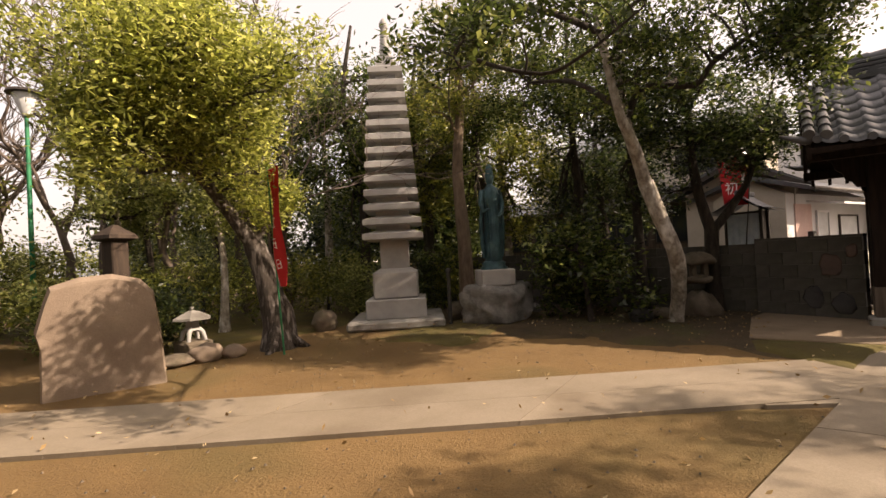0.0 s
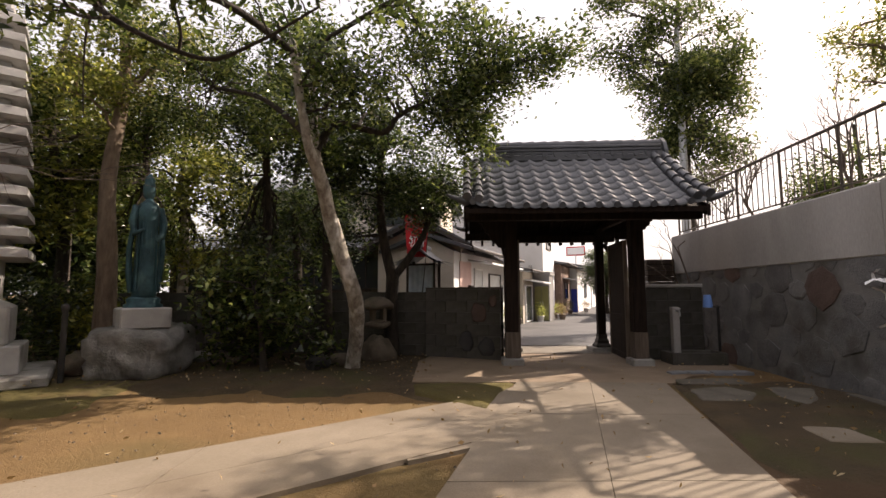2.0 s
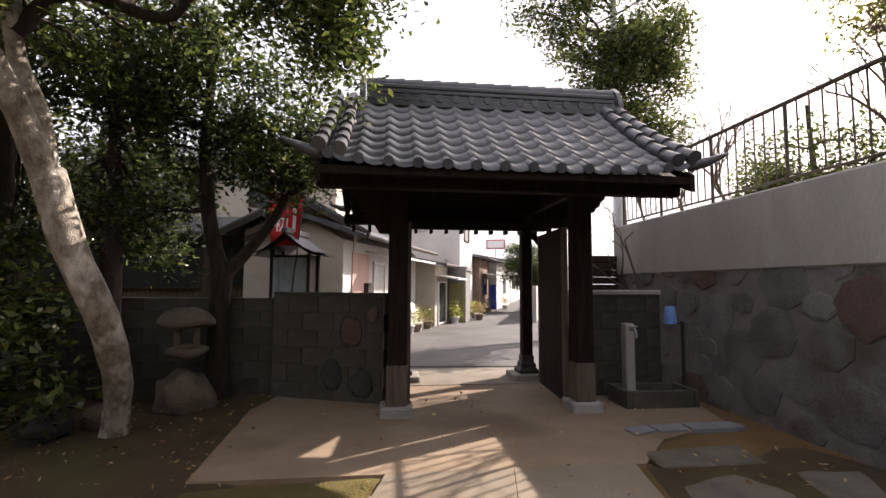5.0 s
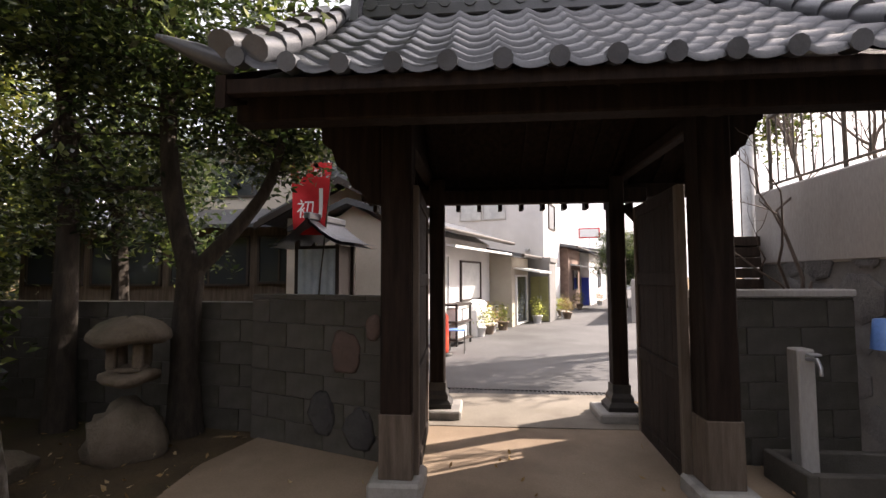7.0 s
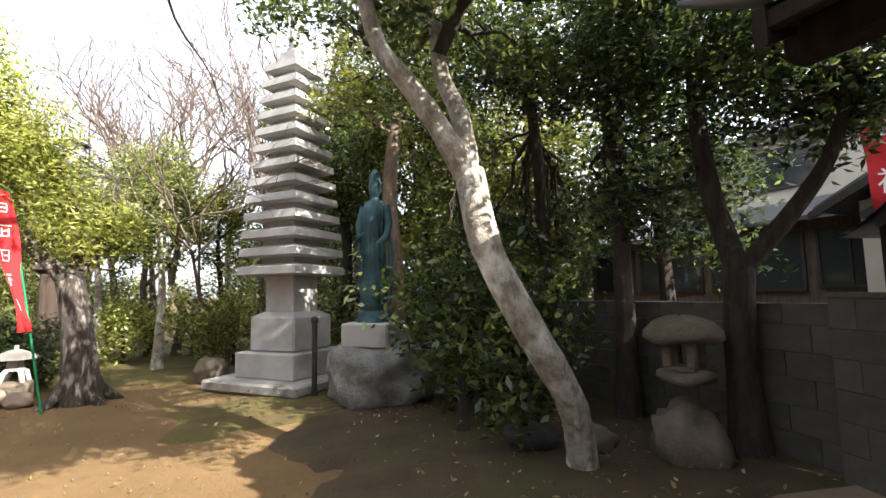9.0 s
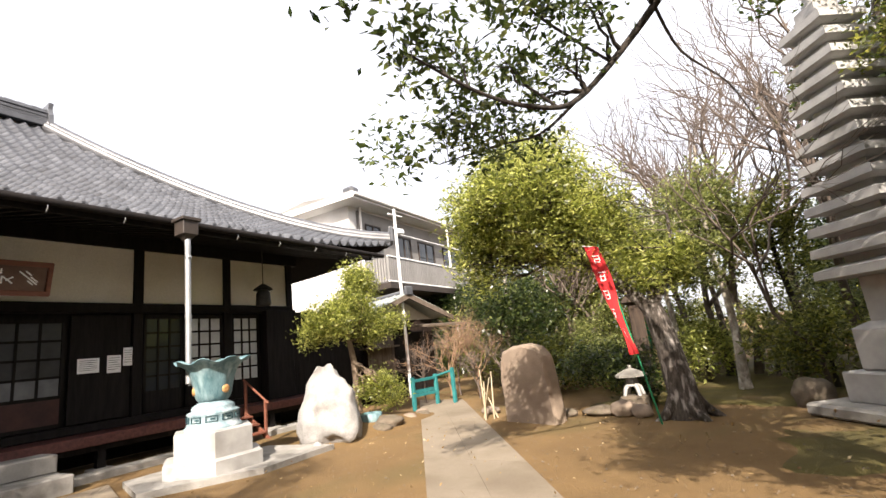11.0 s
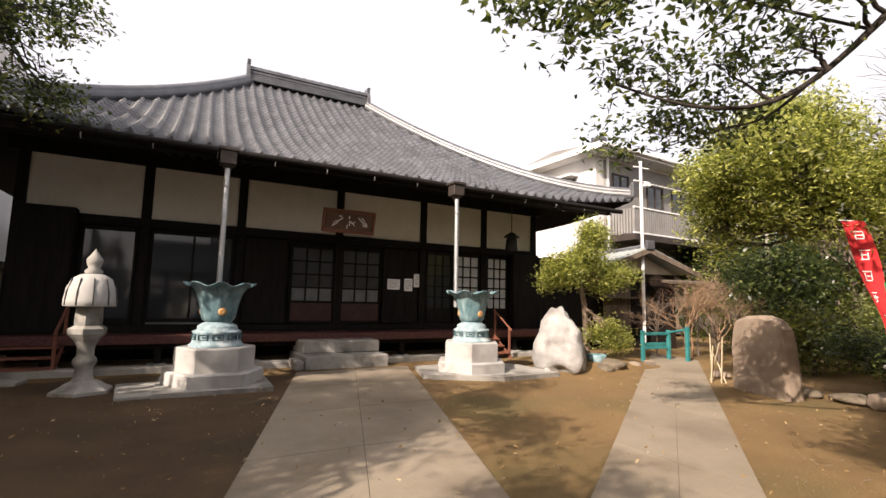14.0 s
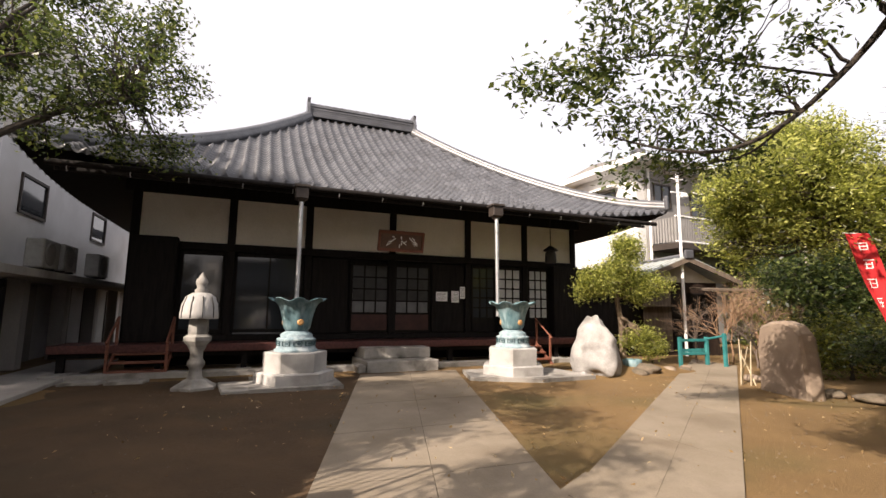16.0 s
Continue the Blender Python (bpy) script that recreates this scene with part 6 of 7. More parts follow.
# ---- things before the hall ----
def urn(x, y, rz, label, slab, dx, dy):
    root = thing("lotus_urn", (x, y, 0), label, "urn", "lotus urns", rz=rz)
    part("ground_slab", Acc().prism([(a - 0.02 * noise.noise(Vector((a, b, x)) * 3), b) for a, b in slab], 2, -0.03, 0.065), OLDGRANITE, root)
    part("lower_base", Acc().lathe([(0.70, 0.065), (0.70, 0.235), (0.665, 0.255)], 6, (0, 0, 0), False, math.pi / 6), GRANITE, root)
    part("upper_base", Acc().lathe([(0.555, 0.255), (0.56, 0.58), (0.54, 0.60)], 6, (0, 0, 0), False, math.pi / 6), GRANITE, root)
    st = part("urn_stand", Acc().lathe([(0.38, 0.60), (0.385, 0.625), (0.355, 0.645), (0.335, 0.70), (0.33, 0.79), (0.35, 0.815), (0.33, 0.83), (0.28, 0.85), (0.285, 0.885), (0.27, 0.91), (0.21, 0.945), (0.18, 0.965)], 24, (0, 0, 0), True, math.pi / 8), PALEVERDIGRIS, root, "pale verdigris round urn stand with moulded rings")
    for k in range(10):
        m = Matrix.Rotation(k * math.pi / 5, 4, "Z")
        part("stand_panel", Acc().box(0.325, 0.343, -0.075, 0.075, 0.705, 0.713, 0, m).box(0.325, 0.343, -0.075, 0.075, 0.777, 0.785, 0, m).box(0.325, 0.343, -0.075, -0.067, 0.705, 0.785, 0, m).box(0.325, 0.343, 0.067, 0.075, 0.705, 0.785, 0, m).box(0.325, 0.342, -0.012, 0.045, 0.735, 0.755, 0, m), DARKBRONZE, st)
    flare = lambda z: max(0.0, (z - 1.30) / 0.22)
    scallop = lambda an, r, z: (r * (1 + 0.045 * flare(z) * math.cos(8 * an) + 0.018 * math.cos(8 * an)), z + 0.030 * flare(z) * math.cos(8 * an + 0.3))
    bowl = part("bowl", Acc().lathe([(0.16, 0.955), (0.195, 0.97), (0.228, 1.01), (0.246, 1.08), (0.262, 1.18), (0.285, 1.28), (0.318, 1.38), (0.365, 1.46), (0.44, 1.51), (0.485, 1.518), (0.49, 1.53), (0.43, 1.53), (0.355, 1.49), (0.30, 1.40), (0.26, 1.25), (0.05, 1.2)], 64, (0, 0, 0), True, 0, scallop), VERDIGRIS, root, "verdigris bronze lotus bowl with a wavy flared rim")
    for k in range(3):
        m = Matrix.Rotation(math.radians(-rz + 12 + k * 120), 4, "Z") @ Matrix.Translation((0.248, 0, 1.12)) @ Matrix.Rotation(math.pi / 2, 4, "Y")
        a = Acc().lathe([(0.06, -0.02), (0.06, 0.014), (0.03, 0.022)], 14)
        a.v = [tuple(m @ Vector(p)) for p in a.v]
        part("crest", a, CREST, bowl, "round ochre crest")
    pipe = part("rain_pipe", Acc().tube([(dx, dy, 1.24), (dx - 0.04, dy, 3.40)], 0.042, 12), STEEL, root, "galvanised rain pipe")
    part("collector_box", Acc().box(dx - 0.20, dx + 0.06, dy - 0.12, dy + 0.12, 3.46, 3.70, 0.01), BROWNMETAL, pipe)
    part("collector_cone", Acc().lathe([(0.05, 3.38), (0.13, 3.46)], 4, (dx - 0.06, dy, 0), False, math.pi / 4), BROWNMETAL, pipe)
    part("collector_rim", Acc().box(dx - 0.23, dx + 0.09, dy - 0.15, dy + 0.15, 3.68, 3.73, 0.006), BROWNMETAL, pipe)
    for z in (2.2, 3.1):
        part("pipe_band", Acc().tube([(dx - 0.018, dy, z), (dx - 0.018, dy, z + 0.03)], 0.048, 12), STEEL, pipe)
    return root


urn(-9.78, -0.29, 4, "verdigris lotus urn on stone bases beneath a rain pipe", [(0.74, -0.76), (0.74, 0.76), (-0.74, 0.76), (-0.74, -0.76)], -0.12, -0.02)
urn(-9.86, 4.12, 4, "verdigris lotus urn on stone bases beneath a rain pipe", [(0.24, -1.12), (0.96, 0.10), (0.86, 1.45), (-0.5, 1.3), (-0.85, 0.5), (-0.8, -0.8)], -0.24, -0.22)


def kasuga_lantern():
    root = thing("stone_lantern", (-9.72, -1.9, 0), "pale carved stone lantern with a domed fluted cap", "lantern")
    part("base", Acc().lathe([(0.44, 0.0), (0.44, 0.05), (0.32, 0.10), (0.26, 0.14), (0.19, 0.17)], 6, (0, 0, 0), False), OLDGRANITE, root)
    part("shaft", Acc().lathe([(0.16, 0.17), (0.13, 0.22), (0.12, 0.34), (0.165, 0.40), (0.165, 0.45), (0.12, 0.50), (0.12, 0.62), (0.17, 0.70)], 16), OLDGRANITE, root)
    part("platform", Acc().lathe([(0.17, 0.70), (0.27, 0.80), (0.28, 0.87), (0.20, 0.91)], 6, (0, 0, 0), False), OLDGRANITE, root)
    part("light_box", Acc().lathe([(0.19, 0.91), (0.20, 0.96), (0.19, 1.16)], 6, (0, 0, 0), False), OLDGRANITE, root)
    cap = part("cap", Acc().lathe([(0.34, 1.17), (0.36, 1.18), (0.36, 1.26), (0.335, 1.42), (0.27, 1.55), (0.16, 1.61), (0.10, 1.62)], 30, (0, 0, 0), True, 0, lambda an, r, z: (r * (1 + 0.02 * math.cos(10 * an)), z)), GRANITE, root, "pale domed cap with dark ribs")
    for k in range(10):
        an = k * 2 * math.pi / 10 + 0.3
        part("cap_rib", Acc().tube([(0.362 * math.cos(an), 0.362 * math.sin(an), 1.19), (0.352 * math.cos(an), 0.352 * math.sin(an), 1.36), (0.285 * math.cos(an), 0.285 * math.sin(an), 1.55)], 0.010, 5), IRON, cap)
    part("finial", Acc().lathe([(0.12, 1.62), (0.13, 1.66), (0.08, 1.70), (0.11, 1.76), (0.115, 1.82), (0.07, 1.88), (0.03, 1.93), (0.005, 1.97)], 16), OLDGRANITE, root)
    root.scale = (0.84, 0.84, 1.0)


kasuga_lantern()
solid("white_boulder", boulder(Acc(), 0.74, 0.56, 1.42, 44, 0.26, 4, 0.1, facets=1.3, taper=0.45), WHITEROCK, (-9.75, 6.12, -0.05), "tall pale whitish boulder standing on sunlit earth", "boulder")
solid("white_stone", boulder(Acc(), 0.10, 0.08, 0.14, 45, 0.2, 3), WHITEROCK, (-9.35, 5.5, -0.03), "small pale stone beside the boulder", "stone")
for k, (x, y, s) in enumerate(((-9.4, 7.2, 0.3), (-9.5, 7.9, 0.2), (-9.55, 8.4, 0.17), (-9.9, 8.8, 0.15), (-9.3, 6.9, 0.2))):
    solid("garden_stone", boulder(Acc(), s, s * 0.8, s * 0.9, 80 + k), SANDROCK if k % 2 else LANTERNROCK, (x, y, -0.04), "weathered edging stone beside the path", "stone", "edging stones")
mound = Acc()
mound.grid(lambda u, v: (-9.0 - 2.0 * u, 5.6 + 3.4 * v, -0.02 + 0.20 * math.sin(math.pi * u) * math.sin(math.pi * v)), 14, 18)
solid("ground_mound", mound, EARTH, (0, 0, 0), "low earth mound round the boulder and shrub", "ground", kind="structure")


def hall_steps():
    root = thing("stone_steps", (-12.1, 2.2, 0), "two broad worn stone steps before the hall", "steps", rz=6)
    part("lower_step", Acc().box(-0.5, 0.95, -1.08, 0.62, -0.03, 0.23, 0.02), OLDGRANITE, root)
    part("upper_step", Acc().box(-0.5, 0.42, -1.02, 0.62, 0.23, 0.48, 0.02), OLDGRANITE, root)
    part("side_stone", Acc().box(0.35, 0.95, -1.28, -1.1, -0.02, 0.16, 0.03), OLDGRANITE, root)


hall_steps()


def wood_stairs(x, y, rz, label, w=0.8):
    root = thing("wooden_stairs", (x, y, 0), label, "stairs", "wooden stairs", rz=rz)
    for sg in (-1, 1):
        part("stringer", Acc().prism([(0, 0.5), (-0.08, 0.5), (0.62, -0.02), (0.78, -0.02)], 1, sg * w / 2 - 0.02, sg * w / 2 + 0.02), REDWOOD, root)
        part("handrail_post", Acc().box(0.60, 0.65, sg * w / 2 - 0.025, sg * w / 2 + 0.025, 0.0, 0.72, 0.006), REDWOOD, root)
        part("handrail", Acc().tube([(-0.05, sg * w / 2, 1.15), (0.72, sg * w / 2, 0.66)], 0.028, 4), REDWOOD, root)
        part("handrail_post", Acc().box(-0.03, 0.02, sg * w / 2 - 0.025, sg * w / 2 + 0.025, 0.3, 1.12, 0.006), REDWOOD, root)
    for k in range(3):
        part("tread", Acc().box(0.02 + k * 0.21, 0.26 + k * 0.21, -w / 2 + 0.02, w / 2 - 0.02, 0.40 - k * 0.15, 0.435 - k * 0.15, 0.005), REDWOOD, root)


wood_stairs(-12.0, -3.25, 4, "red-brown wooden stairs with sloping handrails", 1.0)
wood_stairs(-12.35, 5.75, 4, "red-brown wooden stairs with sloping handrails", 0.75)
for k, (x, y) in enumerate(((-10.75, -3.85), (-10.7, -3.15))):
    solid("stair_slab", Acc().box(-0.22, 0.22, -0.3, 0.3, -0.03, 0.05, 0.012), OLDGRANITE, (x, y, 0), "flat pale slab before the wooden stairs", "slab", "stair slabs")
solid("hall_kerb", Acc().box(-0.16, 0.16, -6.6, 6.6, -0.04, 0.10, 0.015), OLDGRANITE, (-11.75, 1.9, 0), "long stone kerb below the veranda", "kerb", kind="structure", rz=4)
solid("side_slab", Acc().box(-0.55, 0.55, -0.45, 0.45, -0.03, 0.05, 0.015), OLDGRANITE, (-9.6, -1.05, 0), "grey stone slab beside the urn", "slab", rz=10)


def name_board():
    root = thing("name_board", (-12.0, 2.12, 2.82), "brown wooden name board with pale characters, hung under the eave", "sign", rz=4, ry=14)
    part("board", Acc().box(-0.03, 0.03, -0.52, 0.52, 0.0, 0.46, 0.01), surf("board_brown", (0.09, 0.05, 0.035), (0.14, 0.08, 0.055), 0.6, 4, 50, 0.2), root)
    for z in (0.0, 0.44):
        part("frame_rail", Acc().box(-0.03, 0.05, -0.58, 0.58, z - 0.03, z + 0.05, 0.008), REDWOOD, root)
    for y in (-0.56, 0.56):
        part("frame_stile", Acc().box(-0.03, 0.045, y - 0.03, y + 0.03, -0.02, 0.48, 0.008), REDWOOD, root)
    r = random.Random(2)
    for cy in (-0.3, 0.0, 0.3):
        for k in range(5):
            y, z = cy + r.uniform(-0.09, 0.09), 0.23 + r.uniform(-0.12, 0.12)
            L, an = r.uniform(0.06, 0.16), r.choice((0, 90, 35, -40))
            part("stroke", Acc().box(0.031, 0.036, -L / 2, L / 2, -0.010, 0.010, 0, pose(0, y, z, an, 0, 0)), WHITECLOTH, root)
    part("bracket", Acc().tube([(-0.03, -0.3, 0.30), (-1.0, -0.3, 0.12)], 0.02, 6), IRON, root)
    part("bracket", Acc().tube([(-0.03, 0.3, 0.30), (-1.0, 0.3, 0.12)], 0.02, 6), IRON, root)


name_board()
for k, (y, z, w, h) in enumerate(((3.62, 1.74, 0.17, 0.13), (4.03, 1.74, 0.115, 0.16), (4.30, 1.86, 0.12, 0.17))):
    p = thing("paper_notice", (-13.13 - (y - 2.1) * 0.07, y, z), "white printed paper notice pinned to dark boards", "notice", "paper notices", rz=4)
    part("sheet", Acc().box(0, 0.004, -w, w, -h, h), PAPER, p)
    for j in range(6):
        part("text_line", Acc().box(0.004, 0.0055, -w * 0.8, w * (0.8 - 0.25 * (j % 3 == 2)), h * (0.7 - 0.26 * j) - 0.004, h * (0.7 - 0.26 * j) + 0.004), IRON, p)
def bell(x, y):
    b = thing("hanging_lantern", (x, y, 2.75), "dark bronze lantern hung under the eave", "lantern")
    part("body", Acc().lathe([(0.15, 0), (0.17, 0.04), (0.15, 0.3), (0.10, 0.38)], 12), IRON, b)
    part("roof", Acc().lathe([(0.22, 0.36), (0.2, 0.4), (0.06, 0.5)], 6, (0, 0, 0), False), IRON, b)
    part("chain", Acc().tube([(0, 0, 0.5), (0, 0, 1.35)], 0.012, 5), IRON, b)


bell(-12.6, 6.75)

# clipped evergreen before the hall's corner
tree("clipped_evergreen", (-10.25, 7.25, 0.05), "cloud-pruned evergreen with rounded leaf pads", [
    ([(0, 0, -0.1), (-0.05, 0.05, 0.6), (0.08, -0.1, 1.2), (0.0, -0.15, 2.0), (0.05, 0.05, 2.7)], 0.085, 0.03)],
    scatter(R, 16, 0.1, -0.72, 2.02, 0.5, 0.48, 0.30, 0.26, 300) + scatter(R, 16, 0.1, 0.58, 1.92, 0.5, 0.5, 0.30, 0.26, 300) + scatter(R, 13, 0, 0.15, 2.82, 0.38, 0.42, 0.32, 0.24, 280) + scatter(R, 8, 0.1, -0.1, 2.35, 0.4, 0.5, 0.15, 0.22, 200) + scatter(R, 12, 0.3, 0.35, 0.62, 0.38, 0.48, 0.22, 0.22, 260),
    BROWNBARK, LEAFYELLOW, 0.085, 81, 5, droop=-0.2, aspect=0.3)
solid("stone_basin_pot", Acc().lathe([(0.14, 0), (0.2, 0.1), (0.22, 0.22), (0.19, 0.24), (0.17, 0.18)], 12), VERDIGRIS, (-9.75, 7.1, 0.05), "small verdigris pot among the edging stones", "pot")


def teal_fence():
    root = thing("teal_fence", (-10.4, 9.15, 0), "low teal-painted wooden barrier", "fence", rz=-2)
    for y in (0, 0.85):
        part("post", Acc().box(-0.04, 0.04, y - 0.04, y + 0.04, -0.03, 0.74, 0.006), TEAL, root)
    for z in (0.28, 0.62):
        part("rail", Acc().box(-0.025, 0.025, -0.05, 0.9, z, z + 0.07, 0.006), TEAL, root)
    part("panel", Acc().box(-0.012, 0.012, 0.05, 0.75, 0.36, 0.44), TEAL, root)
    part("rail", Acc().tube([(0, 0.85, 0.68), (0.45, 0.95, 0.78)], 0.03, 4), TEAL, root)
    part("post", Acc().box(0.42, 0.50, 0.92, 1.0, -0.03, 0.85, 0.006), TEAL, root)


teal_fence()
for k, (x, y, h, mt) in enumerate(((-10.9, 10.2, 1.9, TWIG), (-10.6, 10.9, 2.0, REDTWIG), (-10.2, 11.6, 2.1, REDTWIG), (-9.7, 10.9, 1.5, TWIG), (-10.9, 11.8, 2.1, TWIG), (-10.3, 10.6, 2.3, REDTWIG), (-9.9, 11.3, 2.2, REDTWIG), (-9.4, 11.6, 2.0, TWIG), (-10.7, 11.3, 2.5, REDTWIG))):
    bare("bare_shrub", (x, y, 0), "leafless twiggy shrub beside the shed", h, 500 + k, mt, 0.03, 0.55, 5, "shrub", kids=3)


def shed():
    root = thing("garden_shed", (-14.0, 12.0, 0), "small wooden shed with a pale sheet-metal gable roof", "shed", rz=-12)
    part("wall", Acc().box(-1.4, 1.1, -1.3, 1.3, -0.05, 2.35), DARKWOOD, root)
    part("front_board", Acc().box(1.1, 1.14, -1.3, -0.35, 0.1, 2.2), GREYWOOD, root)
    part("front_opening", Acc().box(1.1, 1.12, -0.3, 0.9, 0.1, 2.0), BLACKWOOD, root)
    for sg in (-1, 1):
        part("roof_sheet", Acc().prism([(0, 3.12), (sg * 1.75, 2.38), (sg * 1.75, 2.43), (0, 3.18)], 0, -1.7, 1.65), SHEETROOF, root)
        for k in range(8):
            x = -1.6 + k * 0.44
            part("roof_seam", Acc().prism([(0, 3.18), (sg * 1.75, 2.43), (sg * 1.75, 2.46), (0, 3.21)], 0, x, x + 0.03), SHEETROOF, root)
        part("bargeboard", Acc().prism([(0, 2.98), (sg * 1.8, 2.24), (sg * 1.8, 2.40), (0, 3.14)], 0, 1.62, 1.68), GREYWOOD, root)
    part("gable", Acc().prism([(-1.3, 2.35), (1.3, 2.35), (0, 3.05)], 0, 1.05, 1.1), CREAM, root)
    part("ridge_tile", Acc().tube([(-1.7, 0, 3.2), (1.7, 0, 3.2)], 0.08, 8), TILE, root)
    part("ridge_end", Acc().box(1.62, 1.74, -0.14, 0.14, 3.08, 3.36, 0.02), TILE, root)
    part("awning", Acc().box(1.1, 2.0, 0.2, 3.4, 2.1, 2.16, 0, pose(0, 0, 0.15, 0, 6, 0)), GREYWOOD, root)
    part("awning_pole", Acc().tube([(1.3, 0.6, 2.15), (1.9, 3.3, 1.75)], 0.03, 6), WHITEMETAL, root)
    part("shelf", Acc().box(1.14, 1.5, -1.6, -0.4, 1.55, 1.6), GREYWOOD, root)


shed()
# added black boards that stand in for the darkness between hall and shed
fence = thing("board_fence", (-13.55, 7.75, 0), "black boards added to fill the dark gap between hall and shed", "fence", rz=-2)
for k in range(18):
    part("board", Acc().box(-0.02, 0.02, k * 0.18, k * 0.18 + 0.17, -0.03, 2.72 + 0.03 * (k % 3)), BLACKWOOD, fence)


def dwelling_behind():
    root = thing("apartment_building", (-17.92, 18.68, 0), "two-storey white and grey house with an upper balcony", "house", rz=6.5)
    part("wall", Acc().box(-4.0, 0.0, -4.6, 8.0, 0, 7.9), WHITEWALL, root)
    part("wall", Acc().box(0.0, 0.12, -4.1, 8.0, 0, 7.75), GREYWALL, root, "grey upper wall")
    part("roof", Acc().prism([(-4.8, 7.98), (0.9, 7.98), (0.9, 8.12), (-1.9, 8.42), (-4.8, 8.12)], 1, -5.3, 8.6), GREYWALL, root)
    part("soffit", Acc().box(-4.8, 0.88, -5.28, 8.55, 7.9, 7.98), WHITEWALL, root)
    part("fascia", Acc().box(-4.8, 0.94, -5.36, -5.30, 7.9, 8.16), WHITEMETAL, root)
    part("gutter", Acc().tube([(0.95, -5.3, 8.06), (0.95, 8.6, 8.06)], 0.08, 8), WHITEMETAL, root)
    part("roof_ornament", Acc().box(0.2, 0.8, -5.2, -4.7, 8.15, 8.5, 0.1), TILE, root)
    for y0, y1, z0, z1 in ((-3.7, -2.6, 6.1, 7.2), (-1.3, -0.1, 5.0, 7.0), (0.6, 2.2, 4.9, 7.0), (3.2, 4.9, 4.9, 7.0), (-3.6, -2.4, 1.2, 2.4)):
        x = 0.13
        w = part("window", Acc().box(x, x + 0.06, y0, y1, z0, z0 + 0.06).box(x, x + 0.06, y0, y1, z1 - 0.06, z1).box(x, x + 0.06, y0, y0 + 0.06, z0, z1).box(x, x + 0.06, y1 - 0.06, y1, z0, z1).box(x, x + 0.05, (y0 + y1) / 2 - 0.03, (y0 + y1) / 2 + 0.03, z0, z1), BROWNMETAL, root)
        part("pane", Acc().box(x, x + 0.012, y0 + 0.06, y1 - 0.06, z0 + 0.06, z1 - 0.06), GLASS, w)
    w = part("window", Acc().box(-2.6, -1.2, -4.66, -4.6, 6.2, 6.26).box(-2.6, -1.2, -4.66, -4.6, 7.0, 7.06).box(-2.6, -2.54, -4.66, -4.6, 6.2, 7.06).box(-1.26, -1.2, -4.66, -4.6, 6.2, 7.06), BROWNMETAL, root)
    part("pane", Acc().box(-2.54, -1.26, -4.63, -4.615, 6.26, 7.0), GLASS, w)
    part("window_hood", Acc().box(-2.8, -1.0, -5.1, -4.6, 7.15, 7.23), WHITEMETAL, root)
    part("drain_pipe", Acc().tube([(0.16, -4.0, 0), (0.16, -4.0, 7.9)], 0.06, 8), WHITEMETAL, root)
    bal = part("balcony", Acc().box(0.12, 1.5, -4.0, 7.4, 4.05, 4.3), BROWNMETAL, root)
    for k in range(78):
        part("baluster", Acc().box(1.44, 1.47, -3.98 + k * 0.145, -3.98 + k * 0.145 + 0.09, 4.35, 5.4), GREYWALL, bal)
    for z in (4.32, 5.4):
        part("rail", Acc().box(1.40, 1.5, -4.0, 7.4, z, z + 0.06), WHITEMETAL, bal)
    for k in range(9):
        part("baluster", Acc().box(0.2 + k * 0.145, 0.29 + k * 0.145, -3.99, -3.96, 4.35, 5.4), GREYWALL, bal)
    part("balcony_post", Acc().tube([(1.42, 1.6, 0), (1.42, 1.6, 7.9)], 0.05, 8), WHITEMETAL, root)
    part("clothes_pole", Acc().tube([(1.3, -2.6, 6.6), (1.3, 7.0, 6.6)], 0.03, 6), WHITEMETAL, root)
    mast = thing("antenna_mast", (-12.6, 11.6, 0), "white metal mast with short cross-arms", "mast")
    part("pole", Acc().tube([(0, 0, 0), (0, 0, 5.95)], 0.05, 8), WHITEMETAL, mast)
    for z in (5.3, 5.75):
        part("arm", Acc().tube([(0, -0.3, z), (0, 0.35, z)], 0.025, 6), WHITEMETAL, mast)
    part("lamp", Acc().box(-0.08, 0.08, 0.12, 0.35, 5.15, 5.28, 0.02), WHITEMETAL, mast)


dwelling_behind()


def ac_unit(x, y, z, rz):
    u = thing("ac_unit", (x, y, z), "outdoor air-conditioning unit on a ledge, its case greyed for shade", "air conditioner", "air-conditioning units", rz=rz)
    part("case", Acc().box(0, 0.32, -0.4, 0.4, 0.04, 0.62, 0.02), ACGREY, u)
    part("fan_grille", Acc().lathe([(0.24, 0), (0.24, 0.02), (0.2, 0.025), (0.05, 0.025)], 20), GREYWALL, u).matrix_local = pose(0.32, -0.1, 0.33, 0, 90, 0)
    for yy in (-0.25, 0.25):
        part("foot", Acc().box(0.02, 0.3, yy - 0.03, yy + 0.03, 0, 0.04), IRON, u)
    return u


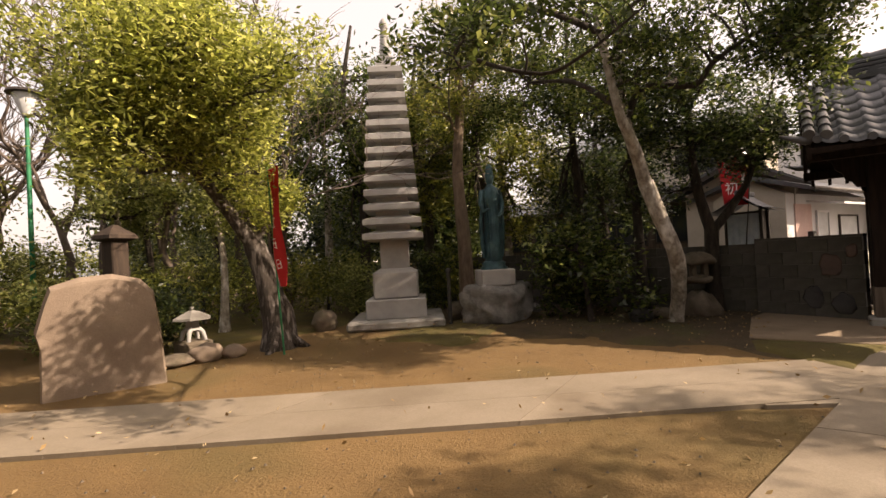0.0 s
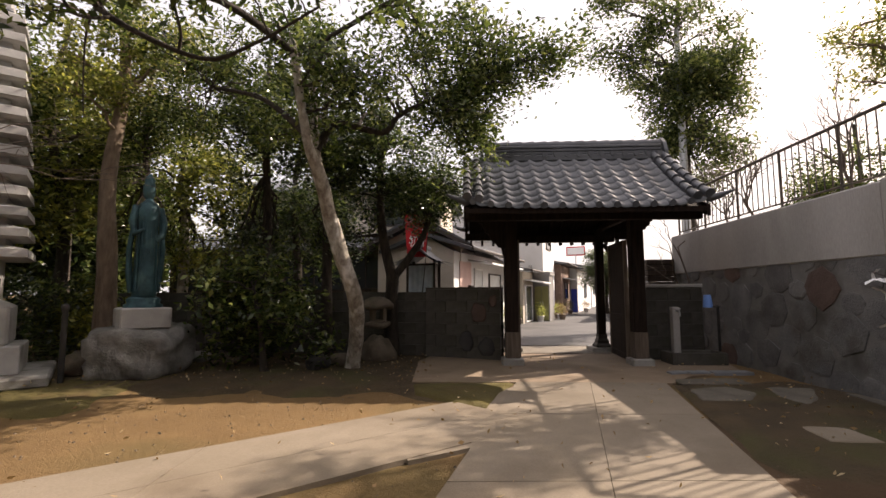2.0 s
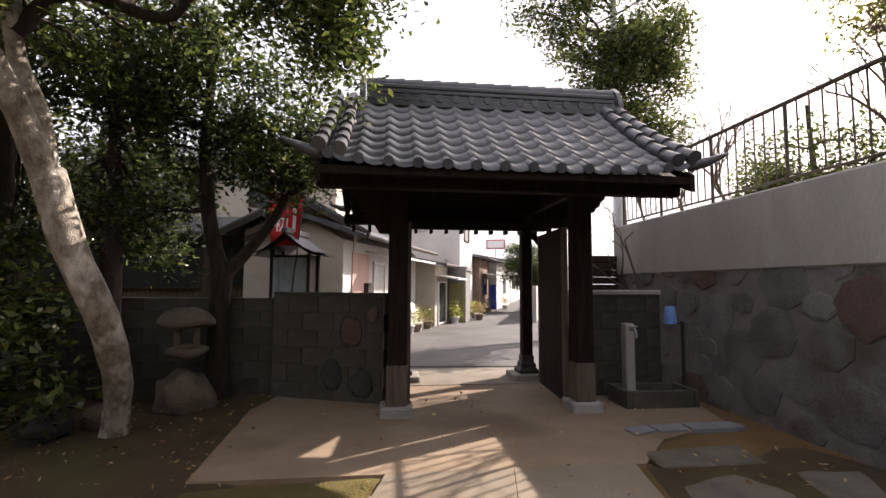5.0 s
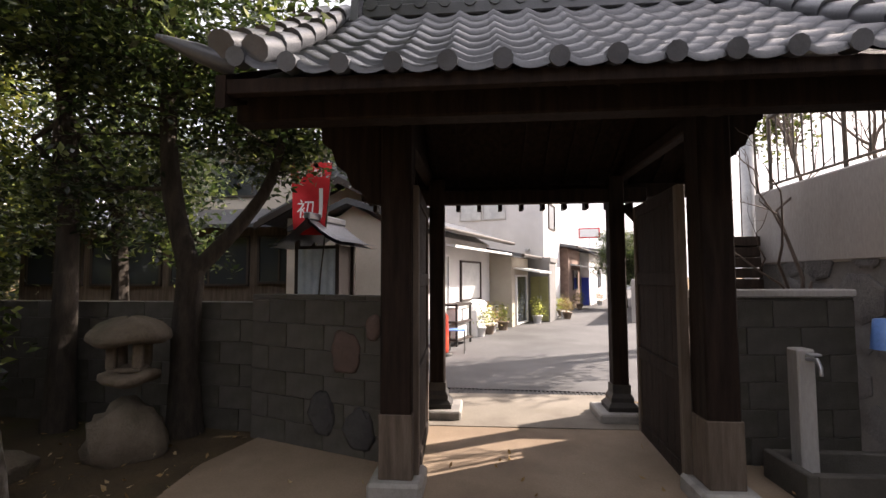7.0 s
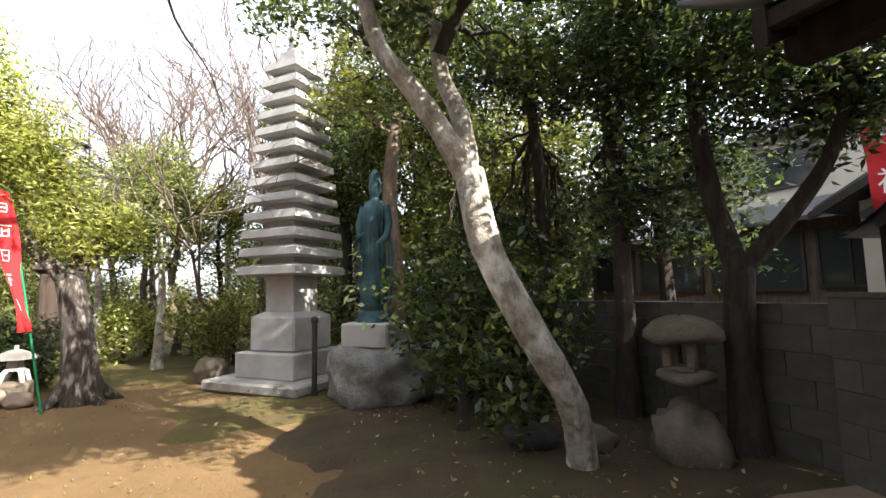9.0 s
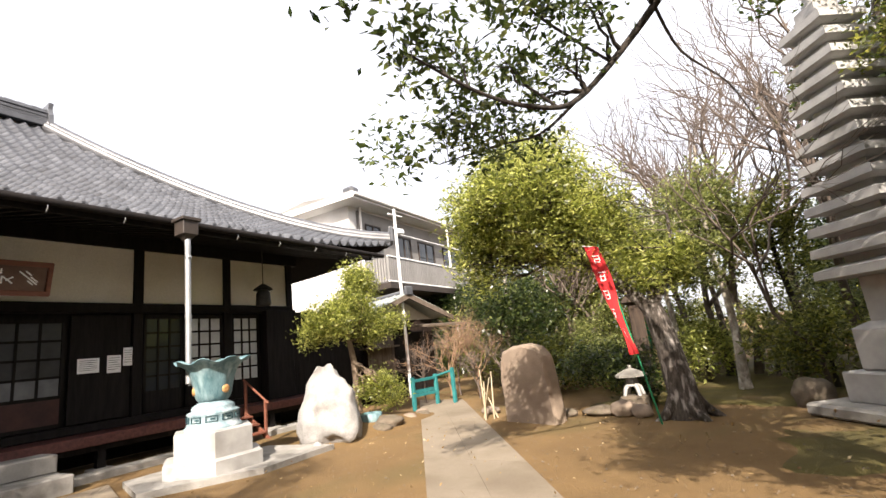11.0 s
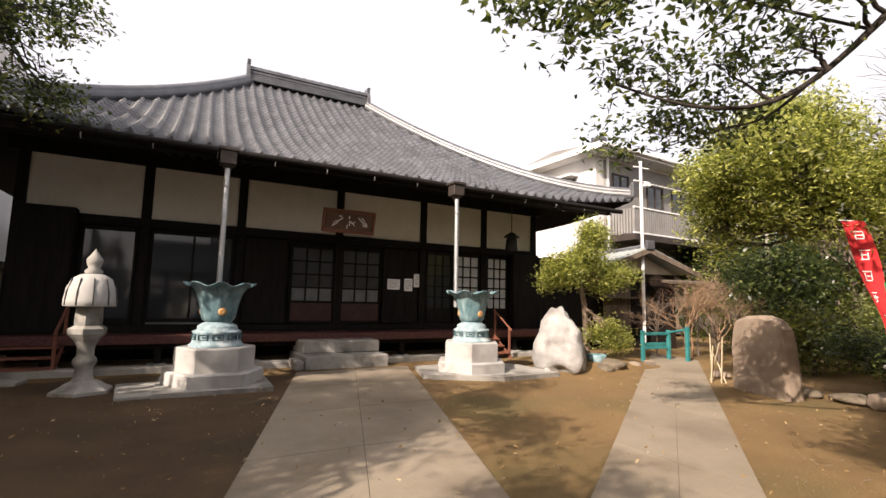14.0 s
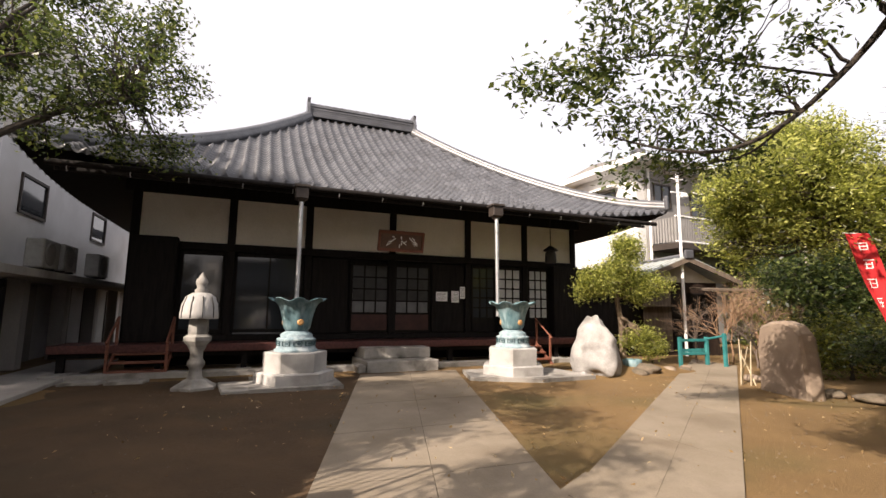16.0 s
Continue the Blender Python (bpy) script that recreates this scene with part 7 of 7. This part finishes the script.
def neighbour():
    root = thing("neighbour_building", (-12.0, -5.6, 0), "white neighbouring building with a dark open ground floor", "building", rz=3)
    part("wall", Acc().box(-15, 2.4, -4.0, -0.3, 2.0, 8.0), WHITEWALL, root)
    part("ledge", Acc().box(-15, 2.4, -0.35, 0.45, 1.92, 2.08, 0.01), CONCRETE, root)
    part("lower_wall", Acc().box(-15, 2.4, -3.8, -0.9, -0.1, 1.95), GREYWALL, root)
    # flat dark panels stand in for the shaded openings between the pillars
    for x in (-13.1, -10.7, -8.3, -5.9, -3.5, -1.1):
        part("shutter_door", Acc().box(x, x + 1.25, -0.9, -0.86, -0.05, 1.9), BROWNMETAL, root, "dark panel painted in place of a shaded bay opening")
    for k in range(7):
        part("pillar", Acc().box(-13.6 + k * 2.4, -13.3 + k * 2.4, -0.6, -0.3, -0.1, 1.95), CONCRETE, root)
    for x in (-6.3, -1.85):
        w = part("window", Acc().box(x, x + 1.3, -0.32, -0.26, 3.3, 3.36).box(x, x + 1.3, -0.32, -0.26, 4.1, 4.16).box(x, x + 0.06, -0.32, -0.26, 3.3, 4.16).box(x + 1.24, x + 1.3, -0.32, -0.26, 3.3, 4.16), BROWNMETAL, root)
        part("pane", Acc().box(x + 0.06, x + 1.24, -0.31, -0.295, 3.36, 4.1), GLASS, w)
    part("drain_pipe", Acc().tube([(0.6, -0.24, 2.08), (0.6, -0.24, 8)], 0.05, 8), WHITEMETAL, root)
    for x in (-12.4, -13.3, -15.3):
        ac_unit(x, -5.5, 2.09, 93)
    solid("neighbour_slab", Acc().box(-3.0, 3.0, -0.6, 0.6, -0.04, 0.06, 0.01), CONCRETE, (-11.6, -4.9, 0), "pale concrete apron beside the neighbouring building", "slab", kind="structure", rz=3)


neighbour()


# ---- lane beyond the gate ----
S0, SA = Vector((4.9, 1.15, -0.012)), -20.0


def along(s, n, z=0.0):
    a = radians(SA)
    return S0 + Vector((math.cos(a) * s - math.sin(a) * n, math.sin(a) * s + math.cos(a) * n, z))


def house(name, s0, s1, depth, h, roof_h, wall, label, roofmat, eave=0.35, openings=(), canopy=None, n0=0.0):
    """A house fronting the lane: s along the lane, walls set back by n0."""
    root = thing(name, along(s0, n0), label, "house", "lane houses", rz=SA)
    L = s1 - s0
    part("wall", Acc().box(0, L, 0, depth, -0.1, h), wall, root)
    if roof_h > 0:
        part("roof", Acc().prism([(-eave, h - 0.02), (depth / 2, h + roof_h), (depth + eave, h - 0.02), (depth + eave, h + 0.08), (depth / 2, h + roof_h + 0.11), (-eave, h + 0.08)], 0, -0.25, L + 0.25), roofmat, root)
        part("gable", Acc().prism([(0, h), (depth, h), (depth / 2, h + roof_h)], 0, 0.0, L), wall, root)
        part("gutter", Acc().tube([(-0.25, -eave - 0.05, h + 0.03), (L + 0.25, -eave - 0.05, h + 0.03)], 0.05, 6), BROWNMETAL, root)
    else:
        part("parapet", Acc().box(-0.05, L + 0.05, -0.05, depth, h, h + 0.15), wall, root)
    for kind_, a, b, z0, z1, mt in openings:
        fr = part(kind_, Acc().box(a, a + 0.05, -0.05, 0.0, z0, z1).box(b - 0.05, b, -0.05, 0.0, z0, z1).box(a, b, -0.05, 0.0, z1 - 0.05, z1).box(a, b, -0.05, 0.0, z0, z0 + 0.05).box((a + b) / 2 - 0.02, (a + b) / 2 + 0.02, -0.012, 0, z0, z1), BROWNMETAL if kind_ == "window" else WHITEMETAL, root)
        part("pane" if mt is GLASS or mt is FROST else "leaf", Acc().box(a + 0.05, b - 0.05, -0.02, -0.005, z0 + 0.05, z1 - 0.05), mt, fr)
    if canopy:
        a, b, z = canopy
        part("canopy", Acc().prism([(-0.75, z - 0.12), (0, z), (0, z + 0.05), (-0.75, z - 0.07)], 0, a, b), WHITEMETAL, root)
    return root


first = house("lane_house", 0.0, 5.4, 1.6, 2.3, 0.45, WHITEWALL, "low white house with a pink tiled front", TILE, 0.6, [("window", 3.2, 4.6, 0.8, 1.8, FROST), ("door", 1.7, 2.5, 0.05, 1.9, FROST)], (1.2, 5.2, 2.1), 0.85)
house("lane_house", 5.4, 7.2, 5, 1.95, 0.5, CREAM, "low cream house with a sliding glazed door", TILE, 0.35, [("door", 0.35, 1.5, 0.03, 1.45, GLASS)], (0.2, 1.7, 1.62), 0.2)
part("end_cladding", Acc().prism([(-0.02, 0.95), (1.62, 0.95), (1.62, 2.3), (0.8, 2.72), (-0.02, 2.3)], 0, -0.03, -0.004), BEIGE, first, "beige boarded gable end")
shed_2 = house("lane_shed", 7.3, 8.3, 2.2, 1.85, 0.0, GREYWALL, "narrow shed with olive double doors", SHEETROOF, 0.2, [], None, -0.45)
for y in (0.04, 0.32):
    lf = part("door", Acc().box(-0.04, -0.004, y, y + 0.27, 0.03, 1.4, 0.006), OLIVEDOOR, shed_2, "olive door leaf")
    part("handle", Acc().box(-0.06, -0.04, y + (0.21 if y < 0.2 else 0.03), y + (0.24 if y < 0.2 else 0.06), 0.65, 0.8), STEEL, lf)
tall = house("tall_house", 9.5, 12.5, 8, 4.9, 0.0, WHITEWALL, "tall plain white two-storey house behind", TILE, 0.3, [("window", 0.8, 2.0, 3.2, 4.2, GLASS)], None, 0.2)
for y0 in (1.4, 2.35):
    w = part("window", Acc().box(-0.05, 0.0, y0, y0 + 0.9, 3.55, 3.6).box(-0.05, 0.0, y0, y0 + 0.9, 4.35, 4.4).box(-0.05, 0.0, y0, y0 + 0.05, 3.55, 4.4).box(-0.05, 0.0, y0 + 0.85, y0 + 0.9, 3.55, 4.4), STEEL, tall)
    part("pane", Acc().box(-0.02, -0.004, y0 + 0.05, y0 + 0.85, 3.6, 4.35), FROST, w)
part("vent_hood", Acc().box(-0.15, 0.0, 0.5, 0.65, 2.3, 2.42, 0.02), STEEL, tall)
brick = house("lane_house", 12.8, 16.0, 6, 2.6, 0.5, BRICK, "brown brick-clad house along the lane", TILE, 0.35, [("window", 1.0, 2.2, 0.8, 1.7, GLASS)], (0.6, 2.8, 1.9), -0.1)
part("drain_pipe", Acc().tube([(-0.05, 0.85, 0), (-0.05, 0.85, 2.5)], 0.05, 6), WHITEMETAL, brick)
blue = house("lane_house", 16.2, 24.0, 6, 2.5, 0.5, WHITEWALL, "low white house with a bright blue door", TILE, 0.3, [("window", 3.4, 4.6, 0.8, 1.7, GLASS)], None, -0.5)
part("door", Acc().box(-0.05, -0.004, 0.03, 0.36, 0.02, 1.35, 0.006), BLUEPAINT, blue, "bright blue door")
house("lane_house", 26.0, 38.0, 8, 3.0, 0.8, WHITEWALL, "far white house beside the lane", TILE, 0.4, [("window", 1.0, 3.0, 1.0, 2.2, GLASS), ("window", 5.0, 7.0, 1.0, 2.2, GLASS)], None, -0.4)
house("lane_house", 50.0, 64.0, 8, 3.4, 0.9, WHITEWALL, "far white house closing the lane", TILE, 0.4, [("window", 1.0, 3.0, 1.0, 2.2, GLASS)], None, -6.0)
solid("pink_panel", Acc().box(0.0, 0.95, -0.03, -0.004, 0.0, 2.05), PINKWALL, along(0.45, 0.85), "pink tiled panel beside the house door", "panel", rz=SA)


def right_side():
    root = thing("wall_lane", along(8.0, -2.75), "low grey block wall along the lane", "wall", kind="structure", rz=SA)
    part("body", Acc().box(0, 18, -0.15, 0, -0.05, 1.3, 0.01), CONCRETE, root)
    tree("round_topiary", tuple(along(15.0, -2.15)), "round clipped dark evergreen tree beside the lane", [([(0, 0, -0.1), (0, 0, 1.4)], 0.10, 0.07)], scatter(R, 54, 0, 0, 2.15, 1.3, 1.3, 1.25, 0.40, 380), BARK, LEAFDARK, 0.085, 91, 3)
    st = thing("board_stack", (2.35, -2.42, 1.16), "brown weathered boards stacked on a stone block behind the wall", "boards")
    part("block", Acc().box(-0.2, 0.25, -0.35, 0.35, -1.2, 0.08, 0.02), OLDGRANITE, st)
    for k in range(5):
        part("board", Acc().box(-0.14 + 0.01 * (k % 2), 0.2, -0.30, 0.30, 0.085 + k * 0.115, 0.19 + k * 0.115, 0.008), BROWNWOOD, st)
    bare("wall_vine", (1.35, -2.60, 0), "leafless grey vine climbing beside the block wall", 3.4, 431, TWIG, 0.035, 0.42, 5, "shrub", (0.05, 0.05, 1), 2)


right_side()


def plant_pot(s, n, r, h, lf, seed, label="potted plant standing against the house front"):
    p = along(s, n)
    root = thing("potted_plant", p, label, "potted plant", "lane pots")
    part("pot", Acc().lathe([(r * 0.7, 0), (r, h), (r * 1.08, h), (r * 1.05, h + 0.03), (r * 0.9, h + 0.02)], 12), SANDROCK if seed % 2 else WHITEMETAL, root)
    leaves("foliage", [(0, 0, h + 0.2), (0.08, 0.05, h + 0.32)], [(r * 1.5, r * 1.5, 0.2), (r, r, 0.15)], [130, 80], 0.07, lf, root)


for k, (s, n) in enumerate(((3.2, 0.35), (3.7, 0.3), (4.2, 0.4), (4.7, 0.25), (6.9, -0.15), (8.6, -0.75), (9.0, -0.6), (9.5, -0.4), (16.6, -0.9), (13.6, -0.4))):
    plant_pot(s, n, 0.15, 0.2, (LEAFMID, LEAFYELLOW, LEAFDRY)[k % 3], k)


def lane_clutter():
    c = thing("barrier_pole", along(0.45, 0.03), "bright red plastic barrier pole", "bollard")
    part("pole", Acc().lathe([(0.10, 0), (0.10, 0.7), (0.07, 0.74), (0.02, 0.75)], 14), REDPLASTIC, c)
    part("base", Acc().lathe([(0.17, 0), (0.17, 0.04), (0.11, 0.06)], 14), IRON, c)
    sh = thing("tool_shelf", along(1.5, 0.2), "dark metal shelf crowded with white boxes", "shelf", rz=SA)
    for x in (0, 0.75):
        for y in (0, 0.3):
            part("leg", Acc().box(x, x + 0.04, y, y + 0.04, 0, 0.85), IRON, sh)
    for z in (0.1, 0.45, 0.8):
        part("board", Acc().box(-0.02, 0.81, -0.02, 0.36, z, z + 0.04), BROWNMETAL, sh)
    for k, (x, z, w, h) in enumerate(((0.08, 0.49, 0.25, 0.24), (0.42, 0.49, 0.3, 0.2), (0.1, 0.14, 0.5, 0.25))):
        b = thing("storage_box", along(1.5 + x + w / 2, 0.36, z), "white storage box on the metal shelf", "box", "storage boxes", rz=SA)
        part("body", Acc().box(-w / 2, w / 2, -0.12, 0.12, 0, h, 0.01), WHITEMETAL, b)
        part("lid", Acc().box(-w / 2 - 0.01, w / 2 + 0.01, -0.13, 0.13, h, h + 0.02, 0.005), WHITECLOTH, b)
    t = thing("planter_trough", along(3.0, 0.55), "white rectangular planter with a covered heap", "planter", rz=SA)
    part("trough", Acc().box(0, 1.1, -0.2, 0.2, 0, 0.62, 0.02), WHITEMETAL, t)
    part("cover", boulder(Acc(), 0.5, 0.2, 0.3, 61, 0.15, 3, 0.3, (0.55, 0, 0.6)), WHITECLOTH, t)
    ac = ac_unit(*along(4.75, 0.8), SA - 90)
    m = thing("letter_box", along(1.1, 0.71, 1.05), "brown letter box on the house wall", "letter box", rz=SA)
    part("body", Acc().box(0, 0.2, 0, 0.135, 0, 0.32, 0.01), BROWNMETAL, m)
    part("flap", Acc().box(0.02, 0.18, -0.008, 0, 0.22, 0.27), IRON, m)
    ch = thing("folding_stool", along(0.9, -0.05), "small metal folding stool", "stool", rz=SA + 20)
    for y in (-0.14, 0.14):
        part("leg", Acc().tube([(-0.18, y, 0), (0.18, y, 0.4)], 0.012, 6), IRON, ch)
        part("leg", Acc().tube([(0.18, y, 0), (-0.18, y, 0.4)], 0.012, 6), IRON, ch)
    part("seat", Acc().box(-0.18, 0.18, -0.15, 0.15, 0.4, 0.42, 0.008), BLUEPLASTIC, ch)
    sg = thing("shop_sign", along(30, 1.2, 0), "far white sign with a red rim on a mast", "sign", rz=SA)
    part("mast", Acc().tube([(0, 0, 0), (0, 0, 4.6)], 0.06, 6), WHITEMETAL, sg)
    part("plate", Acc().box(-0.05, 0.05, -0.8, 0.8, 4.35, 5.15, 0.03), REDCLOTH, sg)
    part("face", Acc().box(-0.07, 0.07, -0.7, 0.7, 4.45, 5.05, 0.02), WHITECLOTH, sg)
    po = thing("utility_pole", (7.0, -5.2, -0.05), "pale grey utility pole behind the gate", "utility pole")
    part("pole", Acc().tube([(0, 0, -0.1), (0, 0, 9.6)], [0.14, 0.09], 10), STEEL, po)


lane_clutter()


def notice_hut():
    root = thing("notice_shrine", (3.65, 2.62, -0.012), "small dark-roofed wayside shrine with a pale curtain", "shrine", rz=-12)
    for x in (-0.22, 0.22):
        for y in (-0.33, 0.33):
            part("post", Acc().box(x - 0.03, x + 0.03, y - 0.03, y + 0.03, 0, 1.95, 0.005), BROWNMETAL, root)
    part("body", Acc().box(-0.2, 0.2, -0.31, 0.31, 0.5, 1.85), BROWNMETAL, root)
    part("curtain", Acc().grid(lambda u, v: (-0.235 + 0.012 * math.sin(u * 30), -0.3 + 0.6 * u, 0.9 + 0.9 * v), 24, 2), surf("pale_blue_cloth", (0.42, 0.50, 0.58), (0.55, 0.62, 0.68), 0.85, 4, 60, 0.1), root, "pale blue curtain")
    part("plinth", Acc().box(-0.35, 0.35, -0.45, 0.45, 0, 0.5, 0.02), OLDGRANITE, root)
    def roof(u, v):
        y = -0.62 + 1.24 * u
        k = abs(u - 0.5) * 2
        return (-0.5 + 1.0 * v, y, 1.82 + 0.40 * (1 - k) ** 1.4 + 0.05 * k ** 3)
    part("roof", Acc().grid(roof, 16, 2).grid(lambda u, v: tuple(Vector(roof(u, v)) - Vector((0, 0, 0.05))), 16, 2), TILE, root)
    part("ridge", Acc().box(-0.52, 0.52, -0.05, 0.05, 2.2, 2.30, 0.015), TILE, root)


notice_hut()


def back_house():
    root = thing("dwelling_house", (5.7, 1.75, 0), "beige stucco house with a tiled roof behind the garden wall", "house", rz=-3)
    part("wall", Acc().box(0, 5, 0, 2.4, -0.1, 2.55), BEIGE, root)
    part("wall", Acc().box(0.9, 6, 2.4, 9.5, -0.1, 2.5), GREYWOOD, root)
    part("upper_wall", Acc().box(2.2, 7, 0.8, 8.0, 2.4, 4.6), BEIGE, root)
    part("roof", Acc().prism([(-0.35, 2.42), (1.2, 3.25), (2.8, 2.42), (2.8, 2.5), (1.2, 3.36), (-0.35, 2.5)], 0, -0.4, 5.3), TILE, root)
    part("roof", Acc().prism([(0.5, 2.45), (2.4, 3.1), (2.4, 3.18), (0.5, 2.53)], 1, 2.5, 9.8), TILE, root)
    part("gable", Acc().prism([(0, 2.5), (2.4, 2.5), (1.2, 3.15)], 0, 0, 0.12), BEIGE, root)
    part("upper_roof", Acc().prism([(1.8, 4.55), (4.6, 5.6), (7.4, 4.55), (7.4, 4.65), (4.6, 5.72), (1.8, 4.65)], 1, 0.4, 8.4), TILE, root)
    part("bargeboard", Acc().prism([(-0.4, 2.30), (1.2, 3.13), (2.85, 2.30), (2.85, 2.42), (1.2, 3.26), (-0.4, 2.42)], 0, -0.46, -0.40), BROWNMETAL, root)
    part("wall_panel", Acc().box(-0.02, -0.003, 0.0, 0.95, 1.44, 2.38), CREAM, root)
    part("wall_panel", Acc().box(-0.02, -0.003, 0.0, 0.95, 0.3, 1.4), WHITEWALL, root)
    part("wall_trim", Acc().box(-0.02, 0.0, 0.1, 1.0, 1.4, 1.44), IRON, root)
    for y0, y1, z0, z1 in ((2.5, 3.5, 1.25, 2.3), (3.7, 5.6, 1.2, 2.3), (5.8, 7.6, 1.2, 2.3), (7.8, 9.3, 1.2, 2.3)):
        w = part("window", Acc().box(0.84, 0.9, y0, y1, z0, z0 + 0.05).box(0.84, 0.9, y0, y1, z1 - 0.05, z1).box(0.84, 0.9, y0, y0 + 0.05, z0, z1).box(0.84, 0.9, y1 - 0.05, y1, z0, z1).box(0.85, 0.9, (y0 + y1) / 2 - 0.02, (y0 + y1) / 2 + 0.02, z0, z1), BROWNMETAL, root)
        part("pane", Acc().box(0.87, 0.89, y0 + 0.05, y1 - 0.05, z0 + 0.05, z1 - 0.05), GLASS, w)
    for y0 in (1.6, 4.0, 6.0):
        w = part("window", Acc().box(2.14, 2.2, y0, y0 + 1.5, 3.4, 3.45).box(2.14, 2.2, y0, y0 + 1.5, 4.25, 4.3).box(2.14, 2.2, y0, y0 + 0.05, 3.4, 4.3).box(2.14, 2.2, y0 + 1.45, y0 + 1.5, 3.4, 4.3), BROWNMETAL, root)
        part("pane", Acc().box(2.17, 2.19, y0 + 0.05, y0 + 1.45, 3.45, 4.25), GLASS, w)


back_house()

# ---- fallen leaves and grit ----
litter = thing("leaf_litter", (0, 0, 0.016), "scattered dry fallen leaves and twigs on the earth", "leaves", kind="stuff")
pts = [(rng.uniform(-9, 0.8), rng.uniform(-2.4, 8.2), 0.012) for _ in range(1100)] + [(rng.uniform(-1.6, 1.0), rng.uniform(2.2, 7.0), 0.016) for _ in range(500)] + [(rng.uniform(-4.6, -1.2), rng.uniform(-2.6, -0.8), 0.022) for _ in range(160)]
leaves("fallen_leaves", pts, [(0.25, 0.25, 0.002)] * len(pts), [1] * len(pts), 0.045, LEAFDRY, litter, 0.0)
tagged(litter.children[0], kind="stuff")
grit = Acc()
for k in range(2600):
    x, y, q = rng.uniform(-10.5, 0.6), rng.uniform(-3.0, 8.6), rng.uniform(0.004, 0.013)
    a0 = rng.uniform(0, 6.28)
    ring = [(x + q * math.cos(a0 + i * 1.257) * rng.uniform(0.7, 1.2), y + q * math.sin(a0 + i * 1.257) * rng.uniform(0.7, 1.2), 0.0) for i in range(5)]
    grit.add(ring + [(x, y, 0.004 + q * 0.8)], [(i, (i + 1) % 5, 5) for i in range(5)])
solid("earth_grit", grit, LANTERNROCK, (0, 0, 0.004), "small brown stones and grit strewn over the earth", "gravel", kind="stuff")
twig_acc = Acc()
for k in range(46):
    x, y, an, L = rng.uniform(-3.0, 0.9), rng.uniform(2.6, 7.2), rng.uniform(0, 6.28), rng.uniform(0.04, 0.15)
    d = Vector((math.cos(an), math.sin(an), 0)) * L
    twig_acc.tube([Vector((x, y, 0.022)), Vector((x, y, 0.028)) + d * 0.5 + Vector((d.y, -d.x, 0)) * 0.12, Vector((x, y, 0.022)) + d], [0.003, 0.0028, 0.0015], 4, False)
solid("fallen_twigs", twig_acc, GREYWOOD, (0, 0, 0), "grey fallen twigs scattered on shaded soil", "twigs", kind="stuff")


# ---- roof pieces ----
gate_roof()
